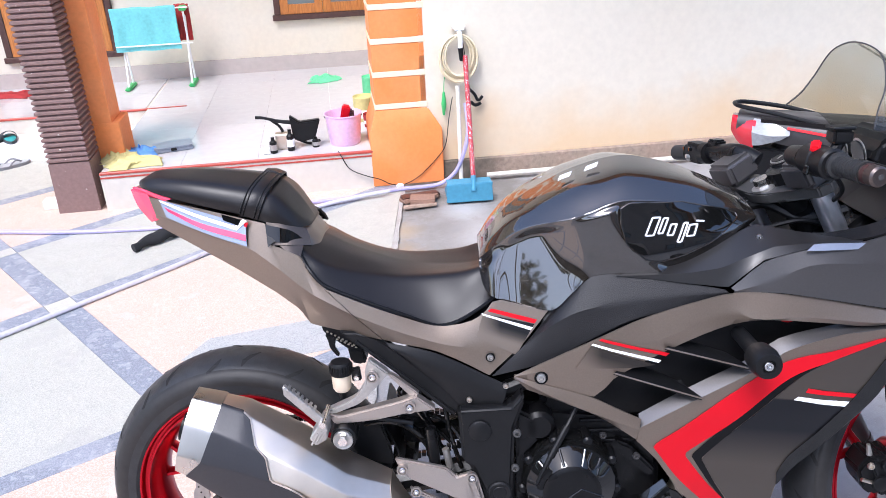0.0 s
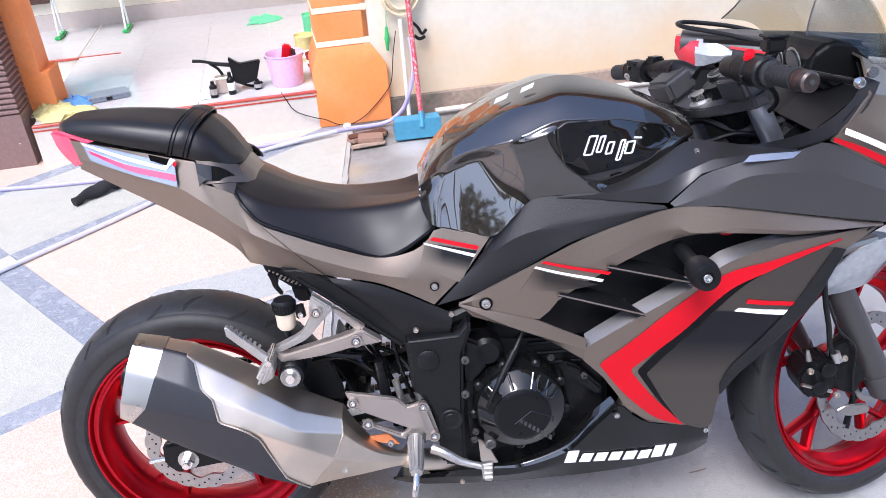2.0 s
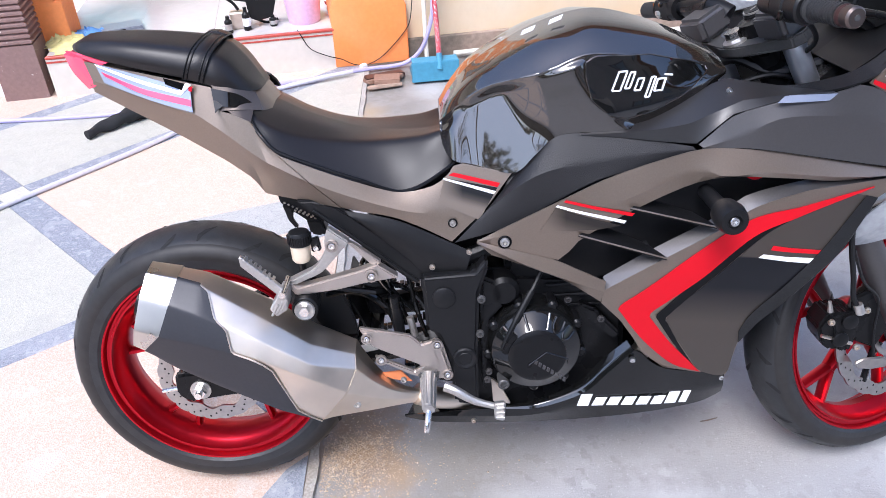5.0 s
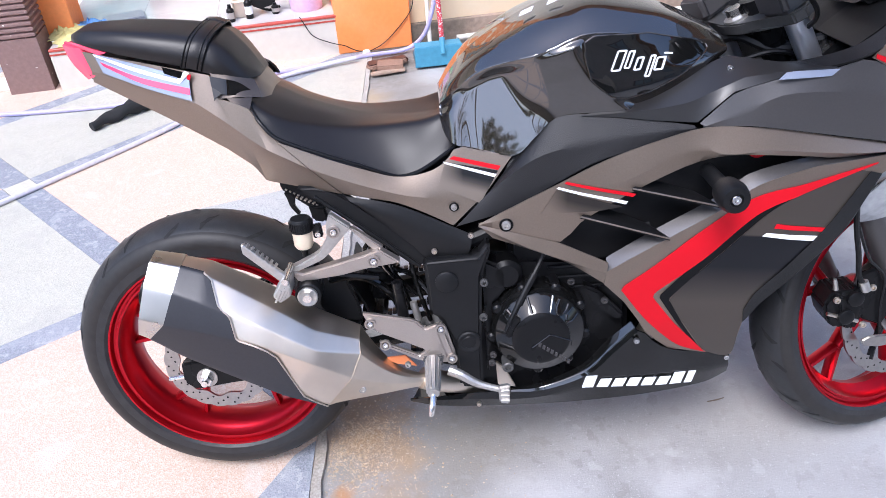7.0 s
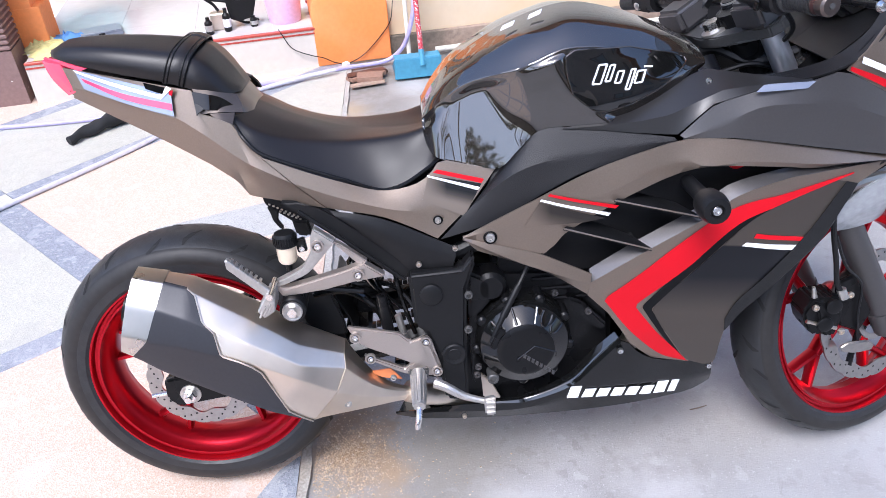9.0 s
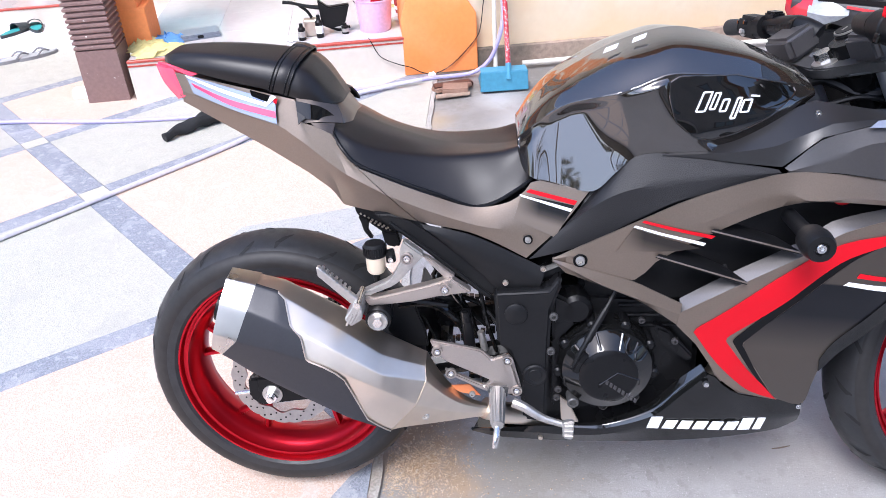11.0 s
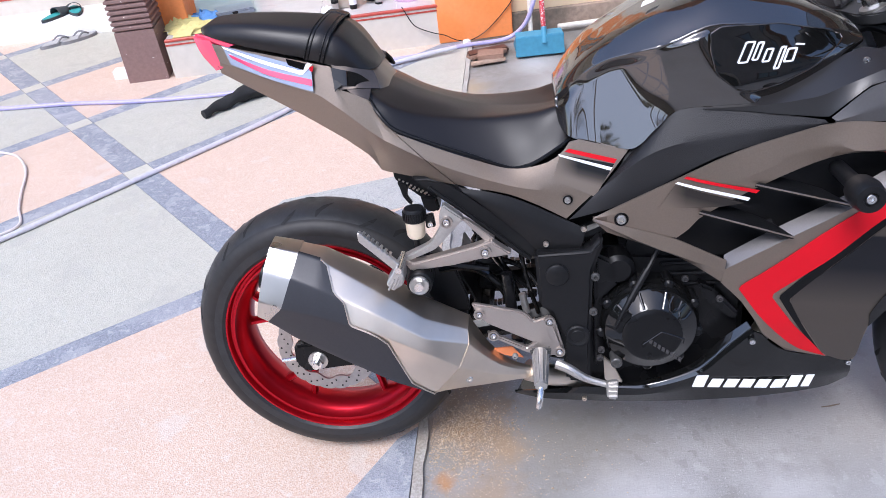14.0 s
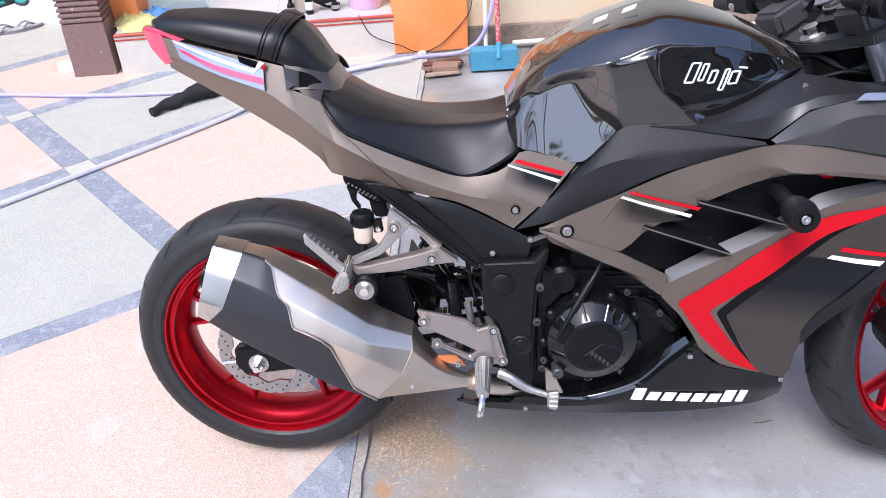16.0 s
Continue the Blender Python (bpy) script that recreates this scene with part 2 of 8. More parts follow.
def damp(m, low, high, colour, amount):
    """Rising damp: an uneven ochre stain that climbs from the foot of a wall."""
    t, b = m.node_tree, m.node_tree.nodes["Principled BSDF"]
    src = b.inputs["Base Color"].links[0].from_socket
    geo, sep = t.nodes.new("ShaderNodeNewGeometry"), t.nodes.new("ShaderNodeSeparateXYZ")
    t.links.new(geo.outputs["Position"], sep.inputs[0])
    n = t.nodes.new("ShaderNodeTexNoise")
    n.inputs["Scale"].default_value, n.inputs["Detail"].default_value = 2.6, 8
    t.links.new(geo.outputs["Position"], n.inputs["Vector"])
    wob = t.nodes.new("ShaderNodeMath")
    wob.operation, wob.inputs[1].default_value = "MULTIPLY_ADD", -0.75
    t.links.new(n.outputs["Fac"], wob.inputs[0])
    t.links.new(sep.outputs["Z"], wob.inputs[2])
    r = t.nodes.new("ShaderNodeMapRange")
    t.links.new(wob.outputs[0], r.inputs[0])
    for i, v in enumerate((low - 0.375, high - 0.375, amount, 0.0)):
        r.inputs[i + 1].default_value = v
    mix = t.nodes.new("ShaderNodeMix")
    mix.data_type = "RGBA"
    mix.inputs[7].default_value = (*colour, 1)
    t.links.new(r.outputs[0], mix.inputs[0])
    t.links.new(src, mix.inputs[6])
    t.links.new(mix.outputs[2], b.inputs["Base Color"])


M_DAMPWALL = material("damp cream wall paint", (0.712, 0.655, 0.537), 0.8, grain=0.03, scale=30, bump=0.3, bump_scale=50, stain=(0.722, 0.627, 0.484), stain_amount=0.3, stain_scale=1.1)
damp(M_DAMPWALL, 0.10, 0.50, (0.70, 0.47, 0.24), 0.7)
M_LEAF = material("green leaf", (0.055, 0.095, 0.025), 0.45, grain=0.3, scale=6)
M_DARKWALL = material("dark cement of the unseen wall", (0.085, 0.085, 0.07), 0.9, grain=0.25, scale=12, bump=0.6, bump_scale=40, stain=(0.03, 0.035, 0.02), stain_amount=0.8, stain_scale=1.6)
M_BARK = material("grey brown bark", (0.16, 0.12, 0.09), 0.9, grain=0.3, scale=20, bump=0.8, bump_scale=30)


def dirt_light_patch(m, x, y, radius, colour, amount):
    """A blot of trodden dirt, cement or painted brightness with a ragged rim, lying at one place."""
    t, b = m.node_tree, m.node_tree.nodes["Principled BSDF"]
    src = b.inputs["Base Color"].links[0].from_socket
    geo, d, n, w, r, mix = [t.nodes.new("ShaderNode" + k) for k in ("NewGeometry", "VectorMath", "TexNoise", "Math", "MapRange", "Mix")]
    d.operation, d.inputs[1].default_value = "DISTANCE", (x, y, 0)
    t.links.new(geo.outputs["Position"], d.inputs[0])
    n.inputs["Scale"].default_value, n.inputs["Detail"].default_value, n.inputs["Roughness"].default_value = 13, 10, 0.68
    t.links.new(geo.outputs["Position"], n.inputs["Vector"])
    w.operation, w.inputs[1].default_value = "MULTIPLY_ADD", radius * 1.6
    t.links.new(n.outputs["Fac"], w.inputs[0])
    t.links.new(d.outputs["Value"], w.inputs[2])
    t.links.new(w.outputs[0], r.inputs[0])
    for i, v in enumerate((radius * 1.0, radius * 1.9, amount, 0.0)):
        r.inputs[i + 1].default_value = v
    mix.data_type = "RGBA"
    mix.inputs[7].default_value = (*colour, 1)
    t.links.new(r.outputs[0], mix.inputs[0])
    t.links.new(src, mix.inputs[6])
    t.links.new(mix.outputs[2], b.inputs["Base Color"])


dirt_light_patch(M_PLINTH, 0.45, 2.70, 0.30, (0.09, 0.08, 0.06), 0.9)
M_GRIT = material("tan grit", (0.42, 0.31, 0.20), 0.9, grain=0.5, scale=90)
def flecks(m, scale, edge, colour, amount):
    """Small chipped or spotted places of another colour."""
    t, b = m.node_tree, m.node_tree.nodes["Principled BSDF"]
    src = b.inputs["Base Color"].links[0].from_socket
    geo, n, r, mix = [t.nodes.new("ShaderNode" + k) for k in ("NewGeometry", "TexNoise", "MapRange", "Mix")]
    n.inputs["Scale"].default_value, n.inputs["Detail"].default_value = scale, 3
    t.links.new(geo.outputs["Position"], n.inputs["Vector"])
    t.links.new(n.outputs["Fac"], r.inputs[0])
    for i, v in enumerate((edge, edge + 0.02, 0.0, amount)):
        r.inputs[i + 1].default_value = v
    mix.data_type = "RGBA"
    mix.inputs[7].default_value = (*colour, 1)
    t.links.new(r.outputs[0], mix.inputs[0])
    t.links.new(src, mix.inputs[6])
    t.links.new(mix.outputs[2], b.inputs["Base Color"])


flecks(M_BAND_CHIP, 14, 0.56, (0.44, 0.44, 0.46), 0.40)
flecks(M_BAND_CHIP, 3.2, 0.54, (0.42, 0.42, 0.45), 0.30)
flecks(M_BAND_CHIP, 45, 0.60, (0.50, 0.50, 0.50), 0.45)
flecks(M_PEACH_CHIP, 38, 0.66, (0.66, 0.62, 0.57), 0.45)
flecks(M_CREAM_CHIP, 40, 0.66, (0.54, 0.54, 0.52), 0.4)
flecks(M_PEACH_CHIP, 5, 0.62, (0.62, 0.57, 0.52), 0.35)
flecks(M_CREAM_CHIP, 6, 0.60, (0.40, 0.39, 0.35), 0.35)
flecks(M_BROWN, 55, 0.70, (0.70, 0.66, 0.60), 0.85)
flecks(M_CONCRETE, 120, 0.71, (0.15, 0.14, 0.13), 0.6)
flecks(M_CONCRETE, 210, 0.66, (0.55, 0.54, 0.53), 0.55)
flecks(M_CONCRETE, 11, 0.66, (0.43, 0.42, 0.415), 0.45)
flecks(M_CONCRETE, 30, 0.60, (0.20, 0.19, 0.175), 0.40)
# x, y, radius, colour, amount: sand washed along the edging, a rust spot, older and newer cement; the pale pair at x
# 1.40 and 1.75 lightens ground that comes out too shaded
for px, py, pr, pc, pa in ((0.50, -0.02, 0.24, (0.235, 0.215, 0.185), 0.75), (1.05, -0.02, 0.30, (0.25, 0.235, 0.215), 0.25), (1.40, 0.10, 0.55, (0.41, 0.405, 0.40), 0.45), (1.75, 0.35, 0.50, (0.41, 0.405, 0.40), 0.5), (0.66, -0.22, 0.16, (0.46, 0.45, 0.445), 0.7), (0.95, -0.16, 0.12, (0.46, 0.45, 0.445), 0.6), (0.45, 2.1, 0.5, (0.30, 0.27, 0.23), 0.6), (0.9, 2.45, 0.3, (0.20, 0.19, 0.17), 0.5), (0.38, 1.75, 0.25, (0.21, 0.20, 0.18), 0.6), (0.62, 2.0, 0.22, (0.47, 0.46, 0.45), 0.6), (0.25, 2.35, 0.2, (0.17, 0.155, 0.13), 0.7), (0.55, 1.3, 0.25, (0.24, 0.23, 0.21), 0.5), (0.20, 2.05, 0.11, (0.40, 0.31, 0.20), 0.8), (0.22, 1.85, 0.09, (0.33, 0.26, 0.18), 0.8), (0.33, 2.52, 0.14, (0.11, 0.10, 0.085), 0.75), (0.36, 2.08, 0.16, (0.20, 0.19, 0.175), 0.65), (0.48, 2.28, 0.13, (0.46, 0.45, 0.44), 0.7), (0.75, 2.35, 0.22, (0.19, 0.18, 0.165), 0.65), (0.66, 2.62, 0.25, (0.16, 0.145, 0.12), 0.7),
                           (0.26, 0.14, 0.13, (0.24, 0.165, 0.10), 0.9), (0.27, 0.02, 0.12, (0.31, 0.205, 0.12), 0.95), (0.36, -0.04, 0.075, (0.36, 0.26, 0.17), 0.85), (0.22, -0.065, 0.055, (0.27, 0.25, 0.22), 0.8), (0.33, -0.17, 0.10, (0.33, 0.25, 0.18), 0.85), (0.24, -0.30, 0.14, (0.28, 0.22, 0.16), 0.8), (0.222, -0.135, 0.032, (0.46, 0.20, 0.04), 0.95)):
    dirt_light_patch(M_CONCRETE, px, py, pr, pc, pa)
flecks(M_GRIT, 300, 0.55, (0.62, 0.54, 0.44), 0.8)

# ---- mesh tools ----
def mesh_ob(name, bm, mat, smooth=True, angle=35.0):
    bmesh.ops.recalc_face_normals(bm, faces=bm.faces)
    me = bpy.data.meshes.new(name)
    if smooth:
        for f in bm.faces:
            f.smooth = True
        for e in bm.edges:
            e.smooth = not (len(e.link_faces) == 2 and e.calc_face_angle(0) > radians(angle))
    bm.to_mesh(me)
    bm.free()
    if mat:
        me.materials.append(mat)
    return new(name, me)


def part(name, bm, mat, parent, label="", smooth=True, angle=35.0):
    ob = mesh_ob(name, bm, mat, smooth, angle)
    ob.parent = parent
    if label:
        ob["label"] = label
    return ob


def thing(name, m, label, category, group="", kind=""):
    ob = new(name)
    ob.empty_display_size = 0.05
    ob.matrix_world = m
    return tagged(ob, label, category, group, kind)


def again(ob, parent, m=None):
    """The same mesh once more, as a further part."""
    o = ob.copy()
    scene.collection.objects.link(o)
    o.parent = parent
    if m is not None:
        o.matrix_basis = m
    return o


def box(x0, x1, y0, y1, z0, z1, bevel=0.0, seg=1, bm=None):
    bm = bm or bmesh.new()
    r = bmesh.ops.create_cube(bm, size=1, matrix=Matrix.Translation(((x0 + x1) / 2, (y0 + y1) / 2, (z0 + z1) / 2)) @ Matrix.Diagonal((x1 - x0, y1 - y0, z1 - z0, 1)))
    if bevel:
        edges = {e for v in r["verts"] for e in v.link_edges}
        bmesh.ops.bevel(bm, geom=list(edges), offset=bevel, segments=seg, affect="EDGES")
    return bm


def resample(pts, n, smooth=True):
    """n points evenly along a polyline, rounded through its points."""
    p = [Vector(q) for q in pts]
    if len(p) > 2 and smooth:
        fine = []
        for i in range(len(p) - 1):
            a, b = p[i], p[i + 1]
            ta = (b - (p[i - 1] if i else a)) * 0.5
            tb = ((p[i + 2] if i + 2 < len(p) else b) - a) * 0.5
            lim = (b - a).length
            ta, tb = ta * min(1, lim / max(ta.length, 1e-9)), tb * min(1, lim / max(tb.length, 1e-9))
            for k in range(8):
                s = k / 8
                fine.append(a * (2 * s**3 - 3 * s * s + 1) + ta * (s**3 - 2 * s * s + s) + b * (3 * s * s - 2 * s**3) + tb * (s**3 - s * s))
        p = fine + [p[-1]]
    d = [0.0]
    for a, b in zip(p, p[1:]):
        d.append(d[-1] + (b - a).length)
    out, j = [], 0
    for i in range(n):
        s = d[-1] * i / (n - 1)
        while j < len(p) - 2 and d[j + 1] < s:
            j += 1
        w = (s - d[j]) / max(d[j + 1] - d[j], 1e-9)
        out.append(p[j].lerp(p[j + 1], min(1, max(0, w))))
    return out


def sheet(rails, nu=24, nv=4, thick=0.004, bulge=0.0, smooth=True, across=False):
    """A shell drawn through rails (lines of points, side by side), with a real thickness inwards."""
    rows = [resample(r, nu, smooth) for r in rails]
    grid = []
    if across and len(rows) > 2:
        total = nv * (len(rows) - 1) + 1
        cols = [resample([r[i] for r in rows], total, True) for i in range(nu)]
        grid = [[cols[i][k] for i in range(nu)] for k in range(total)]
    else:
        for a, b in zip(rows, rows[1:]):
            for k in range(nv):
                s = k / nv
                grid.append([p.lerp(q, s) + Vector((0, -bulge * 4 * s * (1 - s), 0)) for p, q in zip(a, b)])
        grid.append(rows[-1])
    return grid_shell(grid, thick)


def grid_shell(grid, thick, inward=(0, 1, 0)):
    bm = bmesh.new()
    h, w = len(grid), len(grid[0])
    nrm = []
    for j in range(h):
        row = []
        for i in range(w):
            du = grid[j][min(i + 1, w - 1)] - grid[j][max(i - 1, 0)]
            dv = grid[min(j + 1, h - 1)][i] - grid[max(j - 1, 0)][i]
            n = du.cross(dv)
            n = n.normalized() if n.length > 1e-12 else Vector(inward)
            row.append(n if n.dot(Vector(inward)) > 0 else -n)
        nrm.append(row)
    a = [[bm.verts.new(p) for p in r] for r in grid]
    b = [[bm.verts.new(grid[j][i] + nrm[j][i] * thick) for i in range(w)] for j in range(h)]
    for j in range(h - 1):
        for i in range(w - 1):
            bm.faces.new((a[j][i], a[j][i + 1], a[j + 1][i + 1], a[j + 1][i]))
            bm.faces.new((b[j][i], b[j + 1][i], b[j + 1][i + 1], b[j][i + 1]))
    for i in range(w - 1):
        bm.faces.new((a[0][i], b[0][i], b[0][i + 1], a[0][i + 1]))
        bm.faces.new((a[-1][i], a[-1][i + 1], b[-1][i + 1], b[-1][i]))
    for j in range(h - 1):
        bm.faces.new((a[j][0], a[j + 1][0], b[j + 1][0], b[j][0]))
        bm.faces.new((a[j][-1], b[j][-1], b[j + 1][-1], a[j + 1][-1]))
    bmesh.ops.remove_doubles(bm, verts=bm.verts, dist=1e-5)
    return bm


def mirrored(bm):
    """A copy of a shape for the other side of the machine."""
    m2 = bm.copy()
    for v in m2.verts:
        v.co.y = -v.co.y
    return m2


def hull_loft(sections, cap=True):
    """A closed skin over rings of equal count."""
    bm = bmesh.new()
    rings = [[bm.verts.new(p) for p in s] for s in sections]
    n = len(rings[0])
    for a, b in zip(rings, rings[1:]):
        for i in range(n):
            bm.faces.new((a[i], a[(i + 1) % n], b[(i + 1) % n], b[i]))
    if cap:
        bm.faces.new(rings[0][::-1])
        bm.faces.new(rings[-1])
    return bm


def tube(pts, r, n=10, smooth=True, count=None, bm=None, cap=True):
    """A pipe along a line; r is one radius or one for each point."""
    line = resample(pts, count or max(2, 6 * (len(pts) - 1) + 1), smooth) if smooth and len(pts) > 2 else [Vector(p) for p in pts]
    radii = [r] * len(line) if not isinstance(r, (list, tuple)) else [np.interp(i / (len(line) - 1), np.linspace(0, 1, len(r)), r) for i in range(len(line))]
    bm = bm or bmesh.new()
    rings, up = [], None
    for i, p in enumerate(line):
        d = (line[min(i + 1, len(line) - 1)] - line[max(i - 1, 0)]).normalized()
        if up is None:
            up = d.orthogonal().normalized()
        up = (up - d * up.dot(d)).normalized()
        side = d.cross(up)
        rings.append([bm.verts.new(p + (up * math.cos(2 * math.pi * k / n) + side * math.sin(2 * math.pi * k / n)) * radii[i]) for k in range(n)])
    for a, b in zip(rings, rings[1:]):
        for i in range(n):
            bm.faces.new((a[i], a[(i + 1) % n], b[(i + 1) % n], b[i]))
    if cap:
        bm.faces.new(rings[0][::-1])
        bm.faces.new(rings[-1])
    return bm


def spun(profile, axis="y", n=48, closed=False, bm=None):
    """A body of revolution about an axis through the origin; profile of (along, radius)."""
    bm = bm or bmesh.new()
    rings = []
    for k in range(n):
        a = 2 * math.pi * k / n
        c, s = math.cos(a), math.sin(a)
        if axis == "y":
            rings.append([bm.verts.new((r * c, h, r * s)) for h, r in profile])
        else:
            rings.append([bm.verts.new((r * c, r * s, h)) for h, r in profile])
    m = len(profile)
    for k in range(n):
        a, b = rings[k], rings[(k + 1) % n]
        for i in range(m if closed else m - 1):
            j = (i + 1) % m
            bm.faces.new((a[i], b[i], b[j], a[j]))
    bmesh.ops.remove_doubles(bm, verts=bm.verts, dist=1e-6)
    return bm


def plate(outline, y0, y1, bevel=0.0, seg=2, holes=()):
    """A flat piece cut to an outline of (x, z), between two depths."""
    bm = bmesh.new()
    a = [bm.verts.new((x, y0, z)) for x, z in outline]
    f = bm.faces.new(a)
    r = bmesh.ops.extrude_face_region(bm, geom=[f])
    for v in r["geom"]:
        if isinstance(v, bmesh.types.BMVert):
            v.co.y = y1
    if bevel:
        bmesh.ops.bevel(bm, geom=[e for e in bm.edges], offset=bevel, segments=seg, affect="EDGES")
    bmesh.ops.triangulate(bm, faces=[f for f in bm.faces if len(f.verts) > 4])
    return bm


def move(bm, m):
    bmesh.ops.transform(bm, matrix=m, verts=bm.verts)
    return bm


def bolt(r=0.007, h=0.006, sides=24):
    """A round screw head with a six-sided socket, facing -y."""
    bm = spun([(0.0, r), (-h * 0.6, r), (-h, r * 0.82), (-h, r * 0.45)], "y", sides)
    bm2 = spun([(-h, r * 0.45), (-h * 0.35, r * 0.42), (-h * 0.35, 0.0)], "y", 6)
    me = bpy.data.meshes.new("tmp")
    bm2.to_mesh(me)
    bm.from_mesh(me)
    bpy.data.meshes.remove(me)
    bm2.free()
    return bm

# ---- ground ----
G = 0.165  # the line where the terrazzo ends and the concrete begins


def clipped(poly, nx, ny, c):
    """What of a polygon lies where nx * x + ny * y <= c."""
    out = []
    for i, p in enumerate(poly):
        q = poly[(i + 1) % len(poly)]
        a, b = nx * p[0] + ny * p[1] - c, nx * q[0] + ny * q[1] - c
        if a <= 0:
            out.append(p)
        if (a < 0 < b) or (b < 0 < a):
            s = a / (a - b)
            out.append((p[0] + s * (q[0] - p[0]), p[1] + s * (q[1] - p[1])))
    return out


def slab(poly, z0, z1, inset=0.0015):
    bm = bmesh.new()
    cx, cy = sum(p[0] for p in poly) / len(poly), sum(p[1] for p in poly) / len(poly)

    def pulled(p):
        d = math.hypot(p[0] - cx, p[1] - cy) or 1
        return (p[0] - (p[0] - cx) / d * inset, p[1] - (p[1] - cy) / d * inset)
    f = bm.faces.new([bm.verts.new((*pulled(p), z1)) for p in poly])
    r = bmesh.ops.extrude_face_region(bm, geom=[f])
    for v in r["geom"]:
        if isinstance(v, bmesh.types.BMVert):
            v.co.z = z0
    return bm


bm = bmesh.new()
bmesh.ops.create_grid(bm, x_segments=60, y_segments=60, size=60)
for v in bm.verts:
    v.co.z = -0.012
ground = mesh_ob("ground", bm, M_CONCRETE)
tagged(ground, "weathered grey concrete yard with stains", "ground", kind="structure")

pavement = mesh_ob("pavement", slab([(-7, -5), (G - 0.012, -5), (G - 0.012, 4.2), (-7, 4.2)], -0.011, -0.006), M_CEMENT)
tagged(pavement, "polished terrazzo courtyard paving with peach and pale fields", "paving", kind="structure")
rs = random.Random(5)
near, far = [], []
for k in range(153):
    y = -5 + 0.05 * k
    near.append((G - 0.012 + rs.uniform(-0.002, 0.002), y))
    far.append((G + 0.012 + rs.uniform(-0.006, 0.004), y))
strip = bmesh.new()
lines = [[strip.verts.new((x, y, z)) for x, y in row] for row, z in ((near, -0.011), (near, 0.0012), (far, 0.0004), (far, -0.0125))]
for a, b in zip(lines, lines[1:]):
    for k in range(152):
        strip.faces.new((a[k], a[k + 1], b[k + 1], b[k]))
strip = mesh_ob("trim", strip, M_CEMENT, False)
tagged(strip, "worn cement edging strip beside the terrazzo", "edging", kind="structure")

NODE = Vector((-1.137, 1.408))  # one crossing of the bands
STEP = 0.712
BAND = 0.105
ROOT = math.sqrt(0.5)


def uv(u, v):
    """Down-right along the main band, and up-right across it."""
    return (NODE.x + ROOT * (u + v), NODE.y + ROOT * (v - u))


def skew(u, v):
    """The nearest cross band runs a little aslant."""
    return u + (0.165 * v if abs(u - 1.03) < 0.08 else 0.0)


def field(u0, u1, v0, v1, mat, name):
    poly = [uv(skew(u0, v0), v0), uv(skew(u1, v0), v0), uv(skew(u1, v1), v1), uv(skew(u0, v1), v1)]
    for nx, ny, c in ((1, 0, G - 0.013), (-1, 0, 6.9), (0, 1, 4.1), (0, -1, 4.9)):
        poly = clipped(poly, nx, ny, c)
        if len(poly) < 3:
            return
    part(name, slab(poly, -0.008, 0.0), mat, pavement, smooth=False)


U = [-5 * STEP, -4 * STEP, -3 * STEP, -2 * STEP, -STEP, 0.0, 1.03, 2.03, 3.1, 4.1, 5.1]
V = [-5.2, -4.2, -3.2, -2.15, -1.1, 0.0, 0.95, 1.9, 2.9, 3.9]
b2 = BAND / 2
for i in range(len(U)):
    for j in range(len(V)):
        field(U[i] - b2 * 0.8, U[i] + b2 * 0.8, V[j] - b2, V[j] + b2, M_NODE_CHIP, "node_tile")
        if j + 1 < len(V):
            field(U[i] - b2 * 0.8, U[i] + b2 * 0.8, V[j] + b2, V[j + 1] - b2, M_BAND_CHIP, "band")
        if i + 1 < len(U):
            field(U[i] + b2 * 0.8, U[i + 1] - b2 * 0.8, V[j] - b2, V[j] + b2, M_BAND_CHIP, "band")
            if j + 1 < len(V):
                field(U[i] + b2 * 0.8, U[i + 1] - b2 * 0.8, V[j] + b2, V[j + 1] - b2, M_CREAM_CHIP if (i + j) % 2 and i < 6 else M_PEACH_CHIP, "field")

part("band", slab([(-0.46, 1.12), (-0.08, 1.245), (G - 0.014, 1.31), (G - 0.014, 1.08), (-0.30, 0.93), (-0.52, 0.98)], -0.006, 0.0015), M_GREY_CHIP, pavement, smooth=False)
part("band", slab([(-0.06, -0.30), (0.105, -0.02), (G - 0.014, 0.02), (G - 0.014, -0.60), (-0.2, -0.60)], -0.006, 0.0015), M_BAND_CHIP, pavement, smooth=False)
rg = random.Random(11)
grit_v, grit_f = [], []
for k in range(5200):
    if k % 3:
        gx, gy = G + 0.018 + abs(rg.gauss(0.08, 0.055)), rg.gauss(0.01, 0.055)
    else:
        gx, gy = G + 0.018 + abs(rg.gauss(0, 0.16)), rg.gauss(-0.14, 0.16)
    r = rg.uniform(0.0010, 0.0021) if rg.random() < 0.93 else rg.uniform(0.0022, 0.0042)
    n0, turn = len(grit_v), rg.uniform(0, 6.28)
    for a in range(4):
        grit_v.append((gx + r * math.cos(turn + a * 1.571) * rg.uniform(0.7, 1.1), gy + r * math.sin(turn + a * 1.571) * rg.uniform(0.7, 1.1), -0.0122))
    grit_v.append((gx, gy, -0.012 + r * 0.9))
    grit_f += [(n0 + a, n0 + (a + 1) % 4, n0 + 4) for a in range(4)]
grit_me = bpy.data.meshes.new("gravel")
grit_me.from_pydata(grit_v, [], grit_f)
grit = bmesh.new()
grit.from_mesh(grit_me)
bpy.data.meshes.remove(grit_me)
grit_ob = mesh_ob("gravel", grit, M_GRIT)
tagged(grit_ob, "loose tan grit on the concrete beside the edging", "gravel", kind="stuff")

# ---- house ----
HOUSE = Matrix.Rotation(radians(9.12), 4, "Z")


